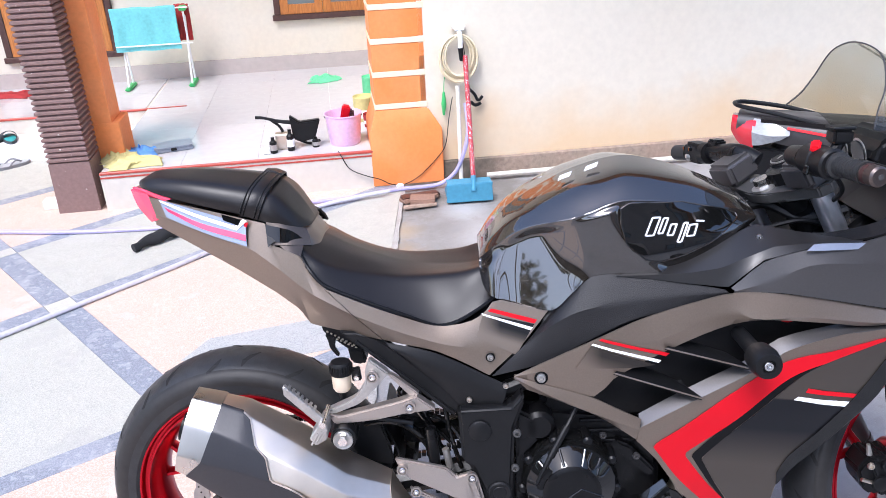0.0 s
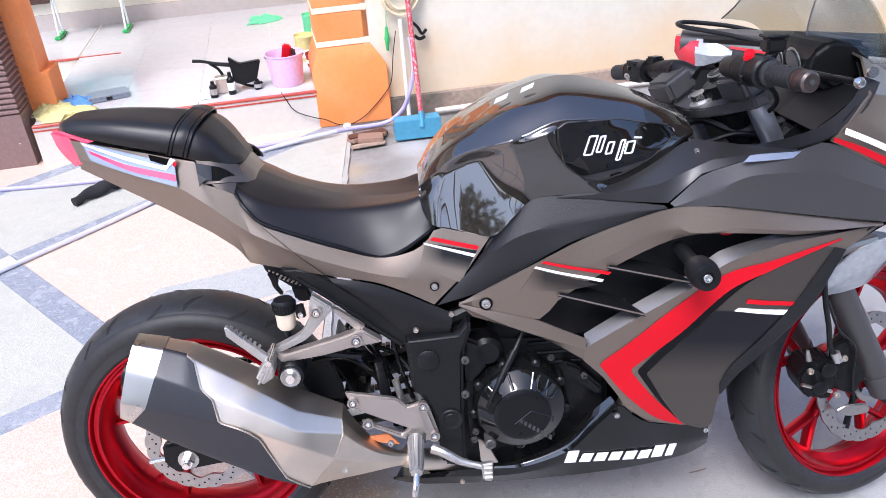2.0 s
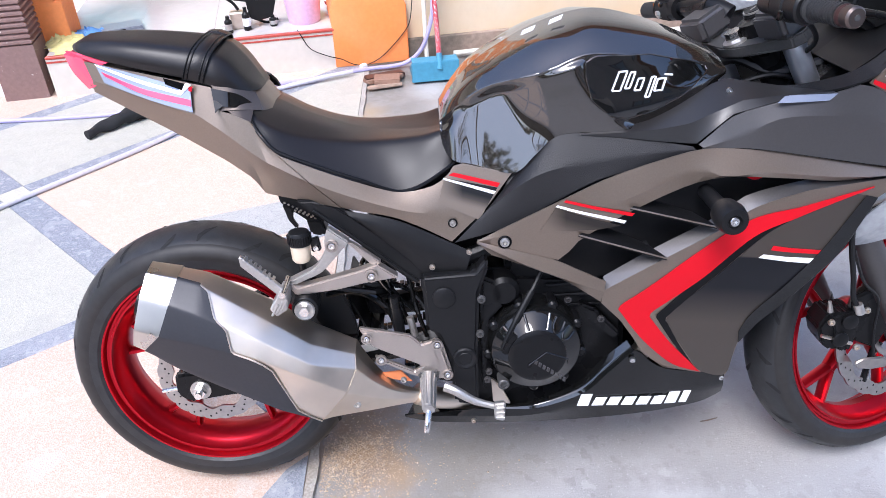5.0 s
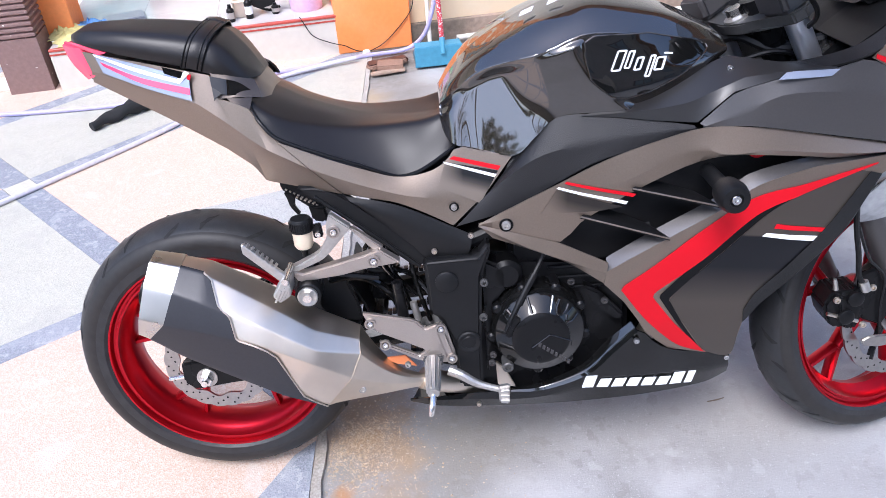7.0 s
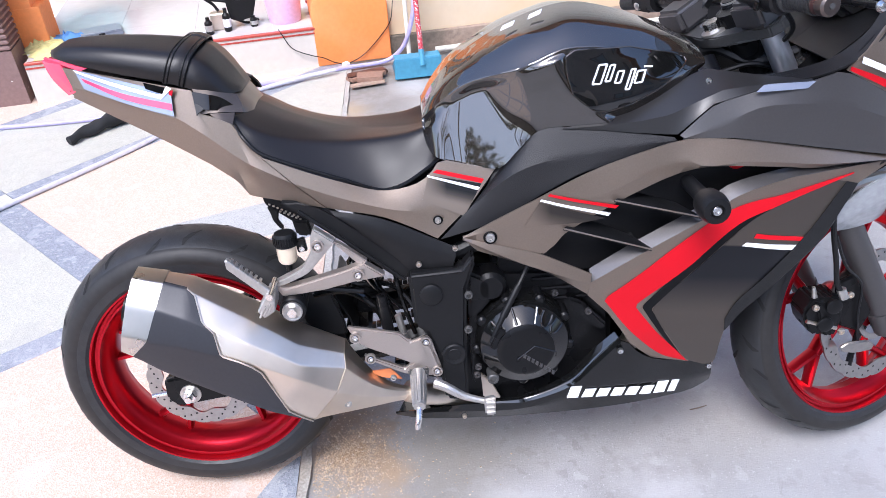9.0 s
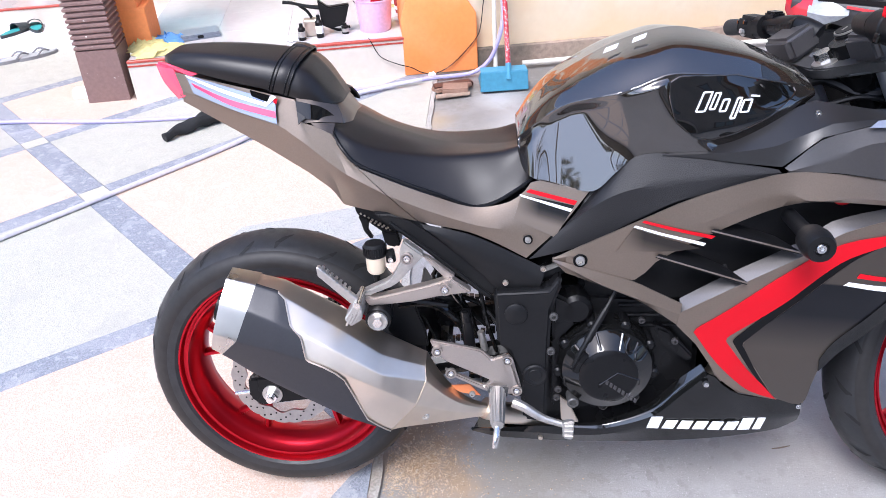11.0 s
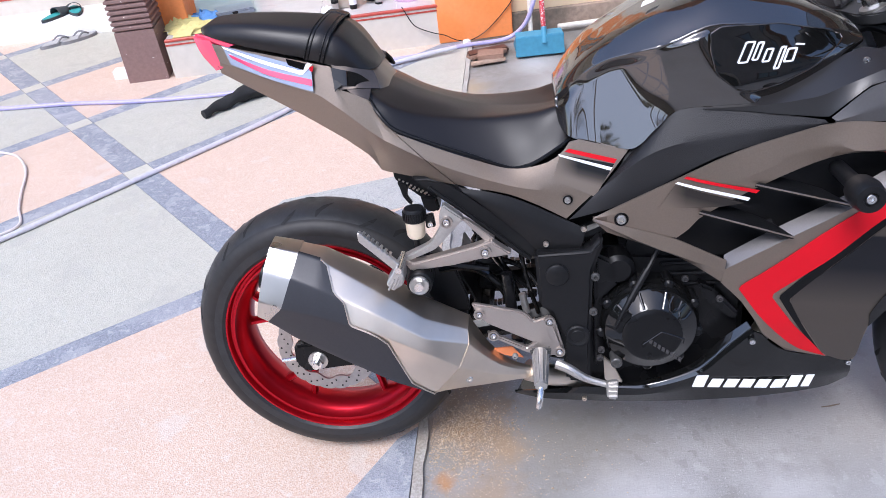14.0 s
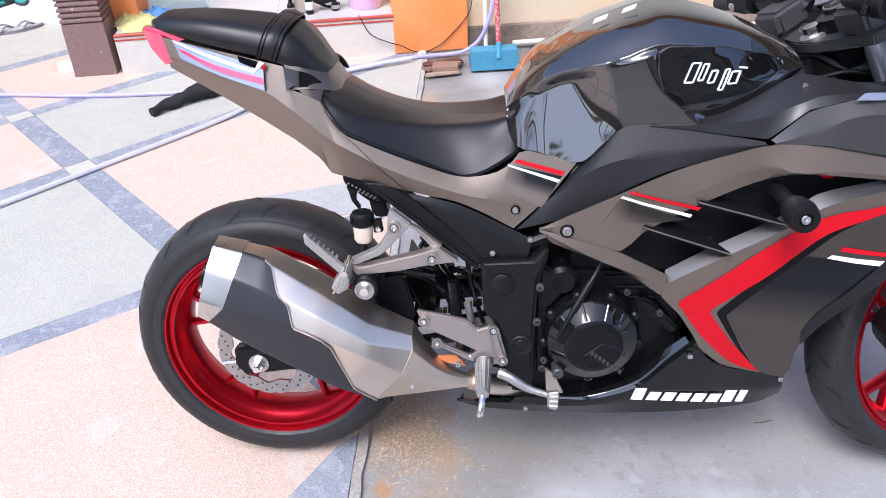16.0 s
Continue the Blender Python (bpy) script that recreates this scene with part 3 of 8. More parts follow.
def built(name, bm, mat, label, category, smooth=False):
    ob = mesh_ob(name, bm, mat, smooth)
    ob.matrix_world = HOUSE
    return tagged(ob, label, category, kind="structure")


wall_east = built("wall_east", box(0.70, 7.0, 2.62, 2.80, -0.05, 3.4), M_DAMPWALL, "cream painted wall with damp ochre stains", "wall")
plinth = built("baseboard", box(0.795, 7.0, 2.60, 2.625, -0.01, 0.104, 0.006), M_PLINTH, "damp stained cement plinth below the cream wall", "plinth")
porch = built("floor_porch", box(-0.95, 0.60, 2.585, 4.76, -0.01, 0.196), M_RISER, "raised porch floor with cream tiled riser", "porch")
porch_left = built("floor_porch_2", box(-7.0, -0.951, 3.85, 4.76, -0.01, 0.196), M_RISER, "raised porch floor with cream tiled riser", "porch")
step = built("step", box(-7.0, -1.02, 3.56, 3.849, -0.01, 0.10, 0.006), M_WHITE, "white painted entrance step below the porch", "step")
wall_back = built("wall_back", box(-7.0, 0.8, 4.76, 4.92, -0.05, 3.4), M_WALL, "cream painted house wall behind the porch", "wall")
wall_side = built("wall_side", box(0.61, 0.70, 2.95, 4.759, -0.05, 3.4), M_WALL, "cream painted porch side wall", "wall")
skirting = built("baseboard", box(-7.0, 0.608, 4.742, 4.757, 0.198, 0.31), M_TILE_DARK, "grey tiled skirting along the porch wall", "skirting")
# Both unseen: ceiling set back and soffit cut short so the porch stays lit.
built("ceiling_porch", box(-7.0, 7.0, 3.30, 5.2, 3.40, 3.48), M_WALL, "cream painted porch ceiling under the eaves", "ceiling")
soffit = built("ceiling_eave", box(0.50, 7.0, 1.25, 3.29, 3.40, 3.46), M_SOFFIT, "unseen brown soffit reflected darkly in the tank", "ceiling")
wall_end = built("wall_end", box(-7.15, -7.0, 2.4, 4.92, -0.05, 3.4), M_WALL, "cream painted wall at the end of the porch", "wall")
for i in range(4):
    for j in range(6):
        x0, y0 = -0.945 + i * 0.39, 2.60 + j * 0.36
        part("tile", box(x0, min(x0 + 0.3888, 0.598), y0, y0 + 0.3588, 0.19, 0.2), M_TILE, porch, smooth=False)
for i in range(12):
    for j in range(2):
        x0, y0 = -0.96 - (i + 1) * 0.5, 3.865 + j * 0.445
        part("tile", box(x0, x0 + 0.497, y0, y0 + 0.442, 0.19, 0.2), M_TILE, porch_left, smooth=False)
part("edge_tile", box(-0.95, 0.43, 2.579, 2.599, 0.189, 0.203, 0.003), M_REDLINE, porch)
part("edge_tile", box(-0.95, 0.43, 2.582, 2.586, 0.170, 0.178), M_REDLINE, porch, smooth=False)
part("edge_tile", box(-7.0, -0.952, 3.844, 3.864, 0.189, 0.203, 0.003), M_REDLINE, porch_left)
part("edge_tile", box(-0.95, -0.70, 3.845, 3.860, 0.2, 0.204), M_REDLINE, porch, smooth=False)


def striped_pillar(x0, x1, y0, y1, bx0, bx1, by0, zb, zt, name, label):
    """A painted pillar on a splayed base, with raised ivory courses between the blocks."""
    root = thing(name, HOUSE, label, "pillar", kind="structure")
    b = bmesh.new()
    rings = []
    for z, xa, xb, ya in ((zb, bx0, bx1, by0), (0.292, bx0, bx1, by0), (zt, x0, x1, y0)):
        rings.append([(xa, ya, z), (xb, ya, z), (xb, y1, z), (xa, y1, z)])
    b = hull_loft(rings)
    bmesh.ops.bevel(b, geom=list(b.edges), offset=0.004, segments=2, affect="EDGES")
    part("base", b, M_ORANGE, root)
    z, first = zt, True
    while z < 3.38:
        part("course", box(x0 - 0.0025, x1 + 0.0025, y0 - 0.0025, y1, z, z + 0.028, 0.0015), M_STRIPE, root)
        part("block", box(x0, x1, y0, y1, z + 0.028, min(z + 0.166, 3.395), 0.003), M_ORANGE, root)
        z += 0.166
    return root


striped_pillar(0.46, 0.73, 2.62, 2.94, 0.42, 0.80, 2.58, 0.0, 0.405, "pillar", "orange pillar with ivory courses on a splayed base")
built("base_mortar", box(0.425, 0.795, 2.584, 2.60, -0.01, 0.03), M_PLINTH, "bare cement edge below the orange pillar", "plinth")

column = thing("column", HOUSE, "brown ribbed porch column on a plain plinth", "column", kind="structure")
bm = hull_loft([[(-1.19, 2.60, 0), (-0.985, 2.60, 0), (-0.985, 2.80, 0), (-1.19, 2.80, 0)], [(-1.185, 2.603, 0.262), (-0.988, 2.603, 0.262), (-0.988, 2.80, 0.262), (-1.185, 2.80, 0.262)]])
part("plinth", bm, M_BROWN, column, smooth=False)
part("shaft", box(-1.172, -1.002, 2.617, 2.80, 0.262, 3.39), M_BROWN, column, smooth=False)
rib = None
z = 0.264
while z < 3.37:
    if rib is None:
        rib = part("rib", hull_loft([[(xa, ya, zz), (xb, ya, zz), (xb, 2.80, zz), (xa, 2.80, zz)] for zz, xa, xb, ya in
              ((0, -1.175, -0.999, 2.614), (0.007, -1.187, -0.987, 2.602), (0.018, -1.187, -0.987, 2.602), (0.0255, -1.175, -0.999, 2.614))]), M_BROWN, column, smooth=False)
        rib.matrix_basis = Matrix.Translation((0, 0, z))
    else:
        again(rib, column, Matrix.Translation((0, 0, z)))
    z += 0.0268
back_pillar = thing("pillar", HOUSE, "orange pillar behind the brown ribbed column", "pillar", kind="structure")
part("shaft", box(-1.15, -0.895, 2.805, 3.0, 0.2, 3.39, 0.004), M_ORANGE, back_pillar)
part("base", box(-1.16, -0.86, 2.802, 3.02, 0.2, 0.40, 0.005), M_ORANGE, back_pillar)
block = mesh_ob("stone_block", box(-0.05, 0.05, -0.03, 0.03, 0, 0.05, 0.004), M_WHITE)
block.matrix_world = HOUSE @ pose(-1.235, 2.70, 0.0)
tagged(block, "small white painted block beside the brown column", "block")


def wooden_window(x0, x1, z0, z1, panes, name, label):
    root = thing(name, HOUSE @ pose(0, 4.76, 0), label, "window", kind="structure")
    w = 0.045
    for a in (box(x0, x0 + w, -0.03, -0.001, z0, z1, 0.003), box(x1 - w, x1, -0.03, -0.001, z0, z1, 0.003),
              box(x0 + w, x1 - w, -0.03, -0.001, z1 - w, z1, 0.003), box(x0 - 0.015, x1 + 0.015, -0.045, -0.001, z0 - 0.04, z0, 0.004)):
        part("window_frame", a, M_FRAME, root)
    n = panes
    step_x = (x1 - x0 - 2 * w) / n
    for i in range(n):
        a = x0 + w + i * step_x
        for bx in (box(a, a + 0.06, -0.024, -0.002, z0, z1 - w, 0.003), box(a + step_x - 0.06, a + step_x - 0.004, -0.024, -0.002, z0, z1 - w, 0.003),
                   box(a + 0.06, a + step_x - 0.06, -0.024, -0.002, z0, z0 + 0.07, 0.003), box(a + 0.06, a + step_x - 0.06, -0.024, -0.002, z1 - w - 0.06, z1 - w, 0.003)):
            part("sash", bx, M_WOOD, root)
        part("pane", box(a + 0.06, a + step_x - 0.06, -0.010, -0.004, z0 + 0.07, z1 - w - 0.06), M_PANE, root, smooth=False)
    return root


wooden_window(-0.12, 0.60, 0.61, 1.75, 2, "window_1", "varnished wooden window in a dark brown frame")
wooden_window(-2.05, -1.26, 0.43, 1.75, 2, "window_2", "varnished wooden window with grey panes")
door = thing("door_1", HOUSE @ pose(0, 4.76, 0), "closed red-brown panelled wooden door", "door", kind="structure")
part("door_leaf", box(-3.05, -2.25, -0.02, -0.001, 0.2, 2.2, 0.003), M_DOOR, door)
for i in range(2):
    for j in range(3):
        part("panel", box(-2.98 + i * 0.37, -2.69 + i * 0.37, -0.032, -0.019, 0.32 + j * 0.62, 0.82 + j * 0.62, 0.01), M_DOOR, door)
for a in (box(-3.12, -3.05, -0.04, -0.001, 0.2, 2.27, 0.003), box(-2.25, -2.18, -0.04, -0.001, 0.2, 2.27, 0.003), box(-3.05, -2.25, -0.04, -0.001, 2.2, 2.27, 0.003)):
    part("door_frame", a, M_WOOD, door)

# ---- motorcycle ----
LEAN = pose(0, 0, 0, -8.785, 0, 0)  # it leans on its side stand
bike = thing("motorcycle", LEAN, "bronze-grey and black sports motorcycle with red wheels, leaning on its stand", "motorcycle")
WB, RR, RF = 1.405, 0.308, 0.293


def arc_profile(half, r_out, r_in, flat=0.0, n=14):
    """The round section of a tyre from bead to bead: (across, radius)."""
    pts = []
    for i in range(n + 1):
        a = math.pi * (i / n) - math.pi / 2
        y = half * math.sin(a)
        h = math.cos(a)
        pts.append((y, r_in + (r_out - r_in) * (0.32 + 0.68 * h ** 0.85) if 0 < i < n else r_in + (r_out - r_in) * 0.32))
    return pts


def tyre_bm(half, r_out, r_bead, bead_half):
    prof = [(-bead_half, r_bead - 0.004), (-bead_half - 0.008, r_bead + 0.006)] + arc_profile(half, r_out, r_bead, n=40) + [(bead_half + 0.008, r_bead + 0.006), (bead_half, r_bead - 0.004)]
    return spun(prof, "y", 96)


def groove_bm(half, r_out, r_bead, a0, turns, side, w=0.0060):
    """One slanting tread cut, laid as a thin dark sliver on the crown."""
    bm = bmesh.new()
    prof = arc_profile(half, r_out, r_bead, n=60)
    rows = []
    for k, (s, da) in enumerate(turns):
        idx = 30 + side * s * 30
        i0 = int(max(0, min(59, math.floor(idx))))
        f = idx - i0
        y = prof[i0][0] * (1 - f) + prof[i0 + 1][0] * f
        r = prof[i0][1] * (1 - f) + prof[i0 + 1][1] * f + 0.0011
        end = 0.25 if k in (0, len(turns) - 1) else 1.0
        rows.append([(y, r, a0 + da - w * end / r_out), (y, r, a0 + da + w * end / r_out)])
    vs = [[bm.verts.new((r * math.cos(a), y, r * math.sin(a))) for y, r, a in row] for row in rows]
    for a, b in zip(vs, vs[1:]):
        bm.faces.new((a[0], a[1], b[1], b[0]))
    return bm


def rim_bm(half, r_edge):
    """The rim band: flanges, bead seats and a deep well."""
    w = half
    face = [(w, r_edge), (w + 0.004, r_edge - 0.0025), (w + 0.004, r_edge - 0.006), (w - 0.001, r_edge - 0.0085), (w - 0.009, r_edge - 0.0095), (w - 0.010, r_edge - 0.0150), (w - 0.004, r_edge - 0.0165),
            (w - 0.004, r_edge - 0.0205), (w - 0.014, r_edge - 0.0225), (w - 0.024, r_edge - 0.030), (w - 0.032, r_edge - 0.037), (0.010, r_edge - 0.041)]
    bed = [(w - 0.006, r_edge - 0.004), (w - 0.022, r_edge - 0.018), (0.012, r_edge - 0.028)]
    prof = [(-y, r) for y, r in face] + face[::-1] + bed + [(-y, r) for y, r in bed[::-1]]
    return spun(prof, "y", 96, closed=True)


def spoke_bm(r0, r1, ang, w0=0.013, w1=0.0065, split=0.19):
    """A Y-shaped cast spoke, hub to rim."""
    bm = bmesh.new()

    def bar(p, q, wa, wb, ta, tb):
        d = (q - p).normalized()
        s = Vector((-d.z, 0, d.x))
        rings = []
        for c, w, t in ((p, wa, ta), (q, wb, tb)):
            rings.append([bm.verts.new(c + s * x + Vector((0, y, 0))) for x, y in ((-w, -t * 0.5), (-w * 0.5, -t), (w * 0.5, -t), (w, -t * 0.5), (w, t * 0.5), (w * 0.5, t), (-w * 0.5, t), (-w, t * 0.5))])
        for i in range(8):
            bm.faces.new((rings[0][i], rings[0][(i + 1) % 8], rings[1][(i + 1) % 8], rings[1][i]))
        bm.faces.new(rings[0][::-1])
        bm.faces.new(rings[1])
    rm = r0 + (r1 - r0) * 0.52

    def at(r, a):
        return Vector((r * math.cos(a), 0, r * math.sin(a)))
    bar(at(r0, ang), at(rm + 0.004, ang), w0, w0 * 0.8, 0.020, 0.015)
    bar(at(rm - 0.004, ang), at(r1, ang + split), w0 * 0.62, w1, 0.014, 0.013)
    bar(at(rm - 0.004, ang), at(r1, ang - split), w0 * 0.62, w1, 0.014, 0.013)
    return bm


def disc_bm(r_out, r_in, th=0.0045, waves=20, n=240):
    """A wave-edged brake disc with drilled holes shown as countersunk pits."""
    bm = bmesh.new()
    rings = []
    for y in (-th / 2, th / 2):
        o = [bm.verts.new(((r_out + 0.0035 * math.copysign(abs(math.sin(waves * t / 2)) ** 0.5, 1) - 0.0035) * math.cos(t), y, (r_out + 0.0035 * abs(math.sin(waves * t / 2)) ** 0.5 - 0.0035) * math.sin(t))) for t in (2 * math.pi * k / n for k in range(n))]
        i = [bm.verts.new(((r_in + 0.004 * math.sin(waves / 2 * t)) * math.cos(t), y, (r_in + 0.004 * math.sin(waves / 2 * t)) * math.sin(t))) for t in (2 * math.pi * k / n for k in range(n))]
        rings.append((o, i))
    for k in range(n):
        j = (k + 1) % n
        for o, i in rings:
            bm.faces.new((o[k], o[j], i[j], i[k]))
        bm.faces.new((rings[0][0][k], rings[0][0][j], rings[1][0][j], rings[1][0][k]))
        bm.faces.new((rings[0][1][k], rings[0][1][j], rings[1][1][j], rings[1][1][k]))
    return bm


def wheel(name, centre, half, r_tyre, rim_half, r_edge, parent, phase, disc_r, disc_y, spokes=5):
    """A wheel whose parts are the tyre, the rim, its spokes, hub and brake disc."""
    hub = part(name, spun([(-0.06, 0.0), (-0.06, 0.030), (-0.045, 0.045), (-0.02, 0.050), (0.02, 0.050), (0.045, 0.045), (0.06, 0.030), (0.06, 0.0)], "y", 32), M_RIM, parent, "red cast alloy wheel with a black road tyre")
    hub.matrix_basis = centre
    part("tyre", tyre_bm(half, r_tyre, r_edge - 0.002, rim_half), M_RUBBER, hub, "black road tyre with slanting tread cuts")
    wall = arc_profile(half, r_tyre, r_edge - 0.002, n=40)
    for band in (wall[0:9], wall[-9:]):
        part("sidewall", spun([(y * 1.0, r + 0.0) if k in (0, len(band) - 1) else (y + math.copysign(0.0012, y), r + 0.0004) for k, (y, r) in enumerate(band)], "y", 96), M_SIDEWALL, hub, "dusty grey tyre sidewall")
    part("rim", rim_bm(rim_half, r_edge), M_RIM, hub, angle=30)
    for k in range(spokes):
        part("spoke", spoke_bm(0.04, r_edge - 0.034, phase + 2 * math.pi * k / spokes), M_RIM, hub, angle=50)
    tread = bmesh.new()
    for k in range(22):
        for side in (-1, 1):
            g = groove_bm(half, r_tyre, r_edge, 2 * math.pi * (k + (0.5 if side > 0 else 0)) / 22, ((0.10, 0.0), (0.22, 0.045), (0.38, 0.085), (0.55, 0.10)) if k % 2 else ((0.30, -0.03), (0.46, 0.0), (0.62, 0.05), (0.72, 0.06)), side)
            me = bpy.data.meshes.new("tmp")
            g.to_mesh(me)
            tread.from_mesh(me)
            bpy.data.meshes.remove(me)
            g.free()
    tagged(part("tread", tread, M_GROOVE, hub, "dark tread cuts", smooth=False), kind="stuff")
    d = part("brake_disc", disc_bm(disc_r, disc_r - 0.030), M_DISC, hub, "drilled steel brake disc with a wavy edge", angle=40)
    d.matrix_basis = pose(0, disc_y, 0)
    hole = None
    holes = bmesh.new()
    for k in range(54):
        a = 2 * math.pi * k / 54
        r = disc_r - 0.008 - 0.0075 * (k % 3)
        for y in (disc_y - 0.0028,):
            bmesh.ops.create_circle(holes, cap_ends=True, segments=10, radius=0.0022, matrix=Matrix.Translation((r * math.cos(a), y, r * math.sin(a))) @ Matrix.Rotation(radians(90), 4, "X"))
    tagged(part("drilling", holes, M_GROOVE, hub, "drilled holes", smooth=False), kind="stuff")
    return hub


M_GROOVE = material("deep black cut", (0.006, 0.006, 0.006), 0.8)


def steered(m=Matrix()):
    """The pose of a part on the front fork, which is turned to its left lock."""
    c = radians(27)
    axis = Vector((-math.sin(c), 0, math.cos(c)))
    o = Vector((WB + 0.093, 0, 0))
    return Matrix.Translation(o) @ Matrix.Rotation(radians(21.5), 4, axis) @ Matrix.Translation(-o) @ m


rear_wheel = wheel("rear_wheel", pose(0, 0, RR - 0.001), 0.070, RR - 0.006, 0.062, 0.2325, bike, 0.35, 0.110, -0.085)
front_wheel = wheel("front_wheel", steered(pose(WB, 0, RF)), 0.055, RF - 0.003, 0.047, 0.237, bike, 0.2, 0.145, -0.072)

# ---- bodywork: right side drawn once, left side mirrored ----
def pair(name, bm, mat, parent, label="", angle=35.0):
    other = mirrored(bm)
    a = part(name, bm, mat, parent, label, angle=angle)
    part(name, other, mat, parent, label, angle=angle)
    return a


def along(rail, xs):
    """A rail of rising x, read off at given stations."""
    f = resample(rail, 80)
    fx = np.maximum.accumulate([p.x for p in f]) + np.arange(80) * 1e-7
    return [Vector((x, float(np.interp(x, fx, [p.y for p in f])), float(np.interp(x, fx, [p.z for p in f])))) for x in xs]


def body(groups, xs, m=5, bottom=True):
    """A closed symmetric body. Each group of rails, from low to high, is rounded across; a rail shared by two groups is a crease."""
    rings = []
    rails = [[along(r, xs) for r in g] for g in groups]
    for i in range(len(xs)):
        half = []
        for g in rails:
            pts = resample([r[i] for r in g], m * (len(g) - 1) + 1)
            half += pts if not half else pts[1:]
        ring = half + [Vector((p.x, -p.y, p.z)) for p in reversed(half[:-1])]
        rings.append(ring)
    return hull_loft(rings)


def side_y(x, z):
    """How far the right fairing stands out at a height and length."""
    y = float(np.interp(z, (0.20, 0.28, 0.40, 0.55, 0.70, 0.78), (0.150, 0.168, 0.195, 0.212, 0.215, 0.206)))
    return -(y - max(0.0, x - 1.10) * 0.15 - max(0.0, 0.72 - x) * 0.06)


def on_side(pts, out=0.0):
    return [(x, side_y(x, z) - out, z) for x, z in pts]


def side_sheet(rails, outs, nu=24, nv=4, thick=0.004):
    """A shell on the fairing's side, through rails of (x, z), each standing out by its own amount."""
    rows = [resample([(x, 0, z) for x, z in r], nu) for r in rails]
    grid = []
    for k in range(len(rows) - 1):
        for j in range(nv + (k == len(rows) - 2)):
            t = j / nv
            o = outs[k] + (outs[k + 1] - outs[k]) * t
            line = [p.lerp(q, t) for p, q in zip(rows[k], rows[k + 1])]
            grid.append([Vector((p.x, side_y(p.x, p.z) - o, p.z)) for p in line])
    return grid_shell(grid, thick)


def decal(name, a, b, mat, parent, out=0.0016, n=20, nv=5):
    pair(name, side_sheet([a, b], [out, out], n, nv, 0.001), mat, parent)


# seats
seat = part("rider_seat", body([[[(0.165, -0.112, 0.844), (0.185, -0.138, 0.814), (0.212, -0.147, 0.788), (0.321, -0.147, 0.741), (0.394, -0.145, 0.716), (0.425, -0.143, 0.712), (0.456, -0.140, 0.720), (0.500, -0.128, 0.743), (0.524, -0.112, 0.757)],
                                 [(0.165, -0.113, 0.848), (0.200, -0.134, 0.812), (0.300, -0.124, 0.768), (0.394, -0.118, 0.750), (0.456, -0.117, 0.755), (0.524, -0.100, 0.780)],
                                 [(0.165, -0.109, 0.851), (0.200, -0.121, 0.829), (0.240, -0.112, 0.809), (0.300, -0.097, 0.791), (0.366, -0.090, 0.782), (0.458, -0.090, 0.786), (0.500, -0.091, 0.795), (0.524, -0.083, 0.798)],
                                 [(0.165, -0.100, 0.856), (0.200, -0.108, 0.834), (0.240, -0.100, 0.814), (0.300, -0.086, 0.796), (0.366, -0.079, 0.787), (0.458, -0.079, 0.791), (0.500, -0.081, 0.801), (0.524, -0.074, 0.805)],
                                 [(0.165, -0.050, 0.864), (0.202, -0.052, 0.847), (0.247, -0.050, 0.824), (0.336, -0.042, 0.794), (0.409, -0.038, 0.786), (0.482, -0.038, 0.789), (0.524, -0.036, 0.800)],
                                 [(0.165, 0, 0.868), (0.202, 0, 0.852), (0.247, 0, 0.828), (0.336, 0, 0.796), (0.409, 0, 0.784), (0.482, 0, 0.785), (0.524, 0, 0.798)]]],
                               np.linspace(0.165, 0.524, 40), 5), M_SEAT, bike, "black vinyl rider seat", angle=60)
part("seat_piping", tube([(0.167, -0.120, 0.849), (0.187, -0.145, 0.824), (0.213, -0.1535, 0.797), (0.293, -0.1570, 0.762), (0.350, -0.1560, 0.739), (0.394, -0.151, 0.718), (0.425, -0.147, 0.709), (0.456, -0.144, 0.717), (0.500, -0.132, 0.740), (0.526, -0.116, 0.754)], 0.0035, 8), M_BLACK_METAL, seat)
pillion = part("pillion_seat", body([[[(-0.148, -0.030, 0.966), (-0.120, -0.060, 0.962), (-0.042, -0.080, 0.942), (0.058, -0.094, 0.919), (0.110, -0.098, 0.902), (0.145, -0.092, 0.893), (0.166, -0.074, 0.887), (0.178, -0.045, 0.884)],
                                      [(-0.148, -0.030, 0.972), (-0.120, -0.058, 0.972), (-0.042, -0.082, 0.960), (0.058, -0.096, 0.940), (0.110, -0.100, 0.924), (0.145, -0.090, 0.905), (0.166, -0.070, 0.891), (0.178, -0.042, 0.886)],
                                      [(-0.148, -0.024, 0.976), (-0.120, -0.045, 0.983), (-0.042, -0.068, 0.980), (0.058, -0.080, 0.966), (0.110, -0.082, 0.954), (0.135, -0.076, 0.937), (0.160, -0.060, 0.906), (0.178, -0.036, 0.888)],
                                      [(-0.148, 0, 0.977), (-0.120, 0, 0.990), (-0.042, 0, 0.991), (0.058, 0, 0.982), (0.105, 0, 0.972), (0.126, 0, 0.962), (0.155, 0, 0.928), (0.178, 0, 0.889)]]],
                                    np.concatenate([np.linspace(-0.148, 0.10, 22), np.linspace(0.110, 0.178, 14)]), 5), M_SEAT, bike, "black vinyl pillion seat", angle=60)
STRAP = [(0.073, -0.0985, 0.913), (0.083, -0.1010, 0.938), (0.092, -0.0870, 0.960), (0.100, -0.045, 0.9735), (0.103, 0, 0.9765), (0.100, 0.045, 0.9735), (0.092, 0.0870, 0.960), (0.083, 0.1010, 0.938), (0.073, 0.0985, 0.913)]
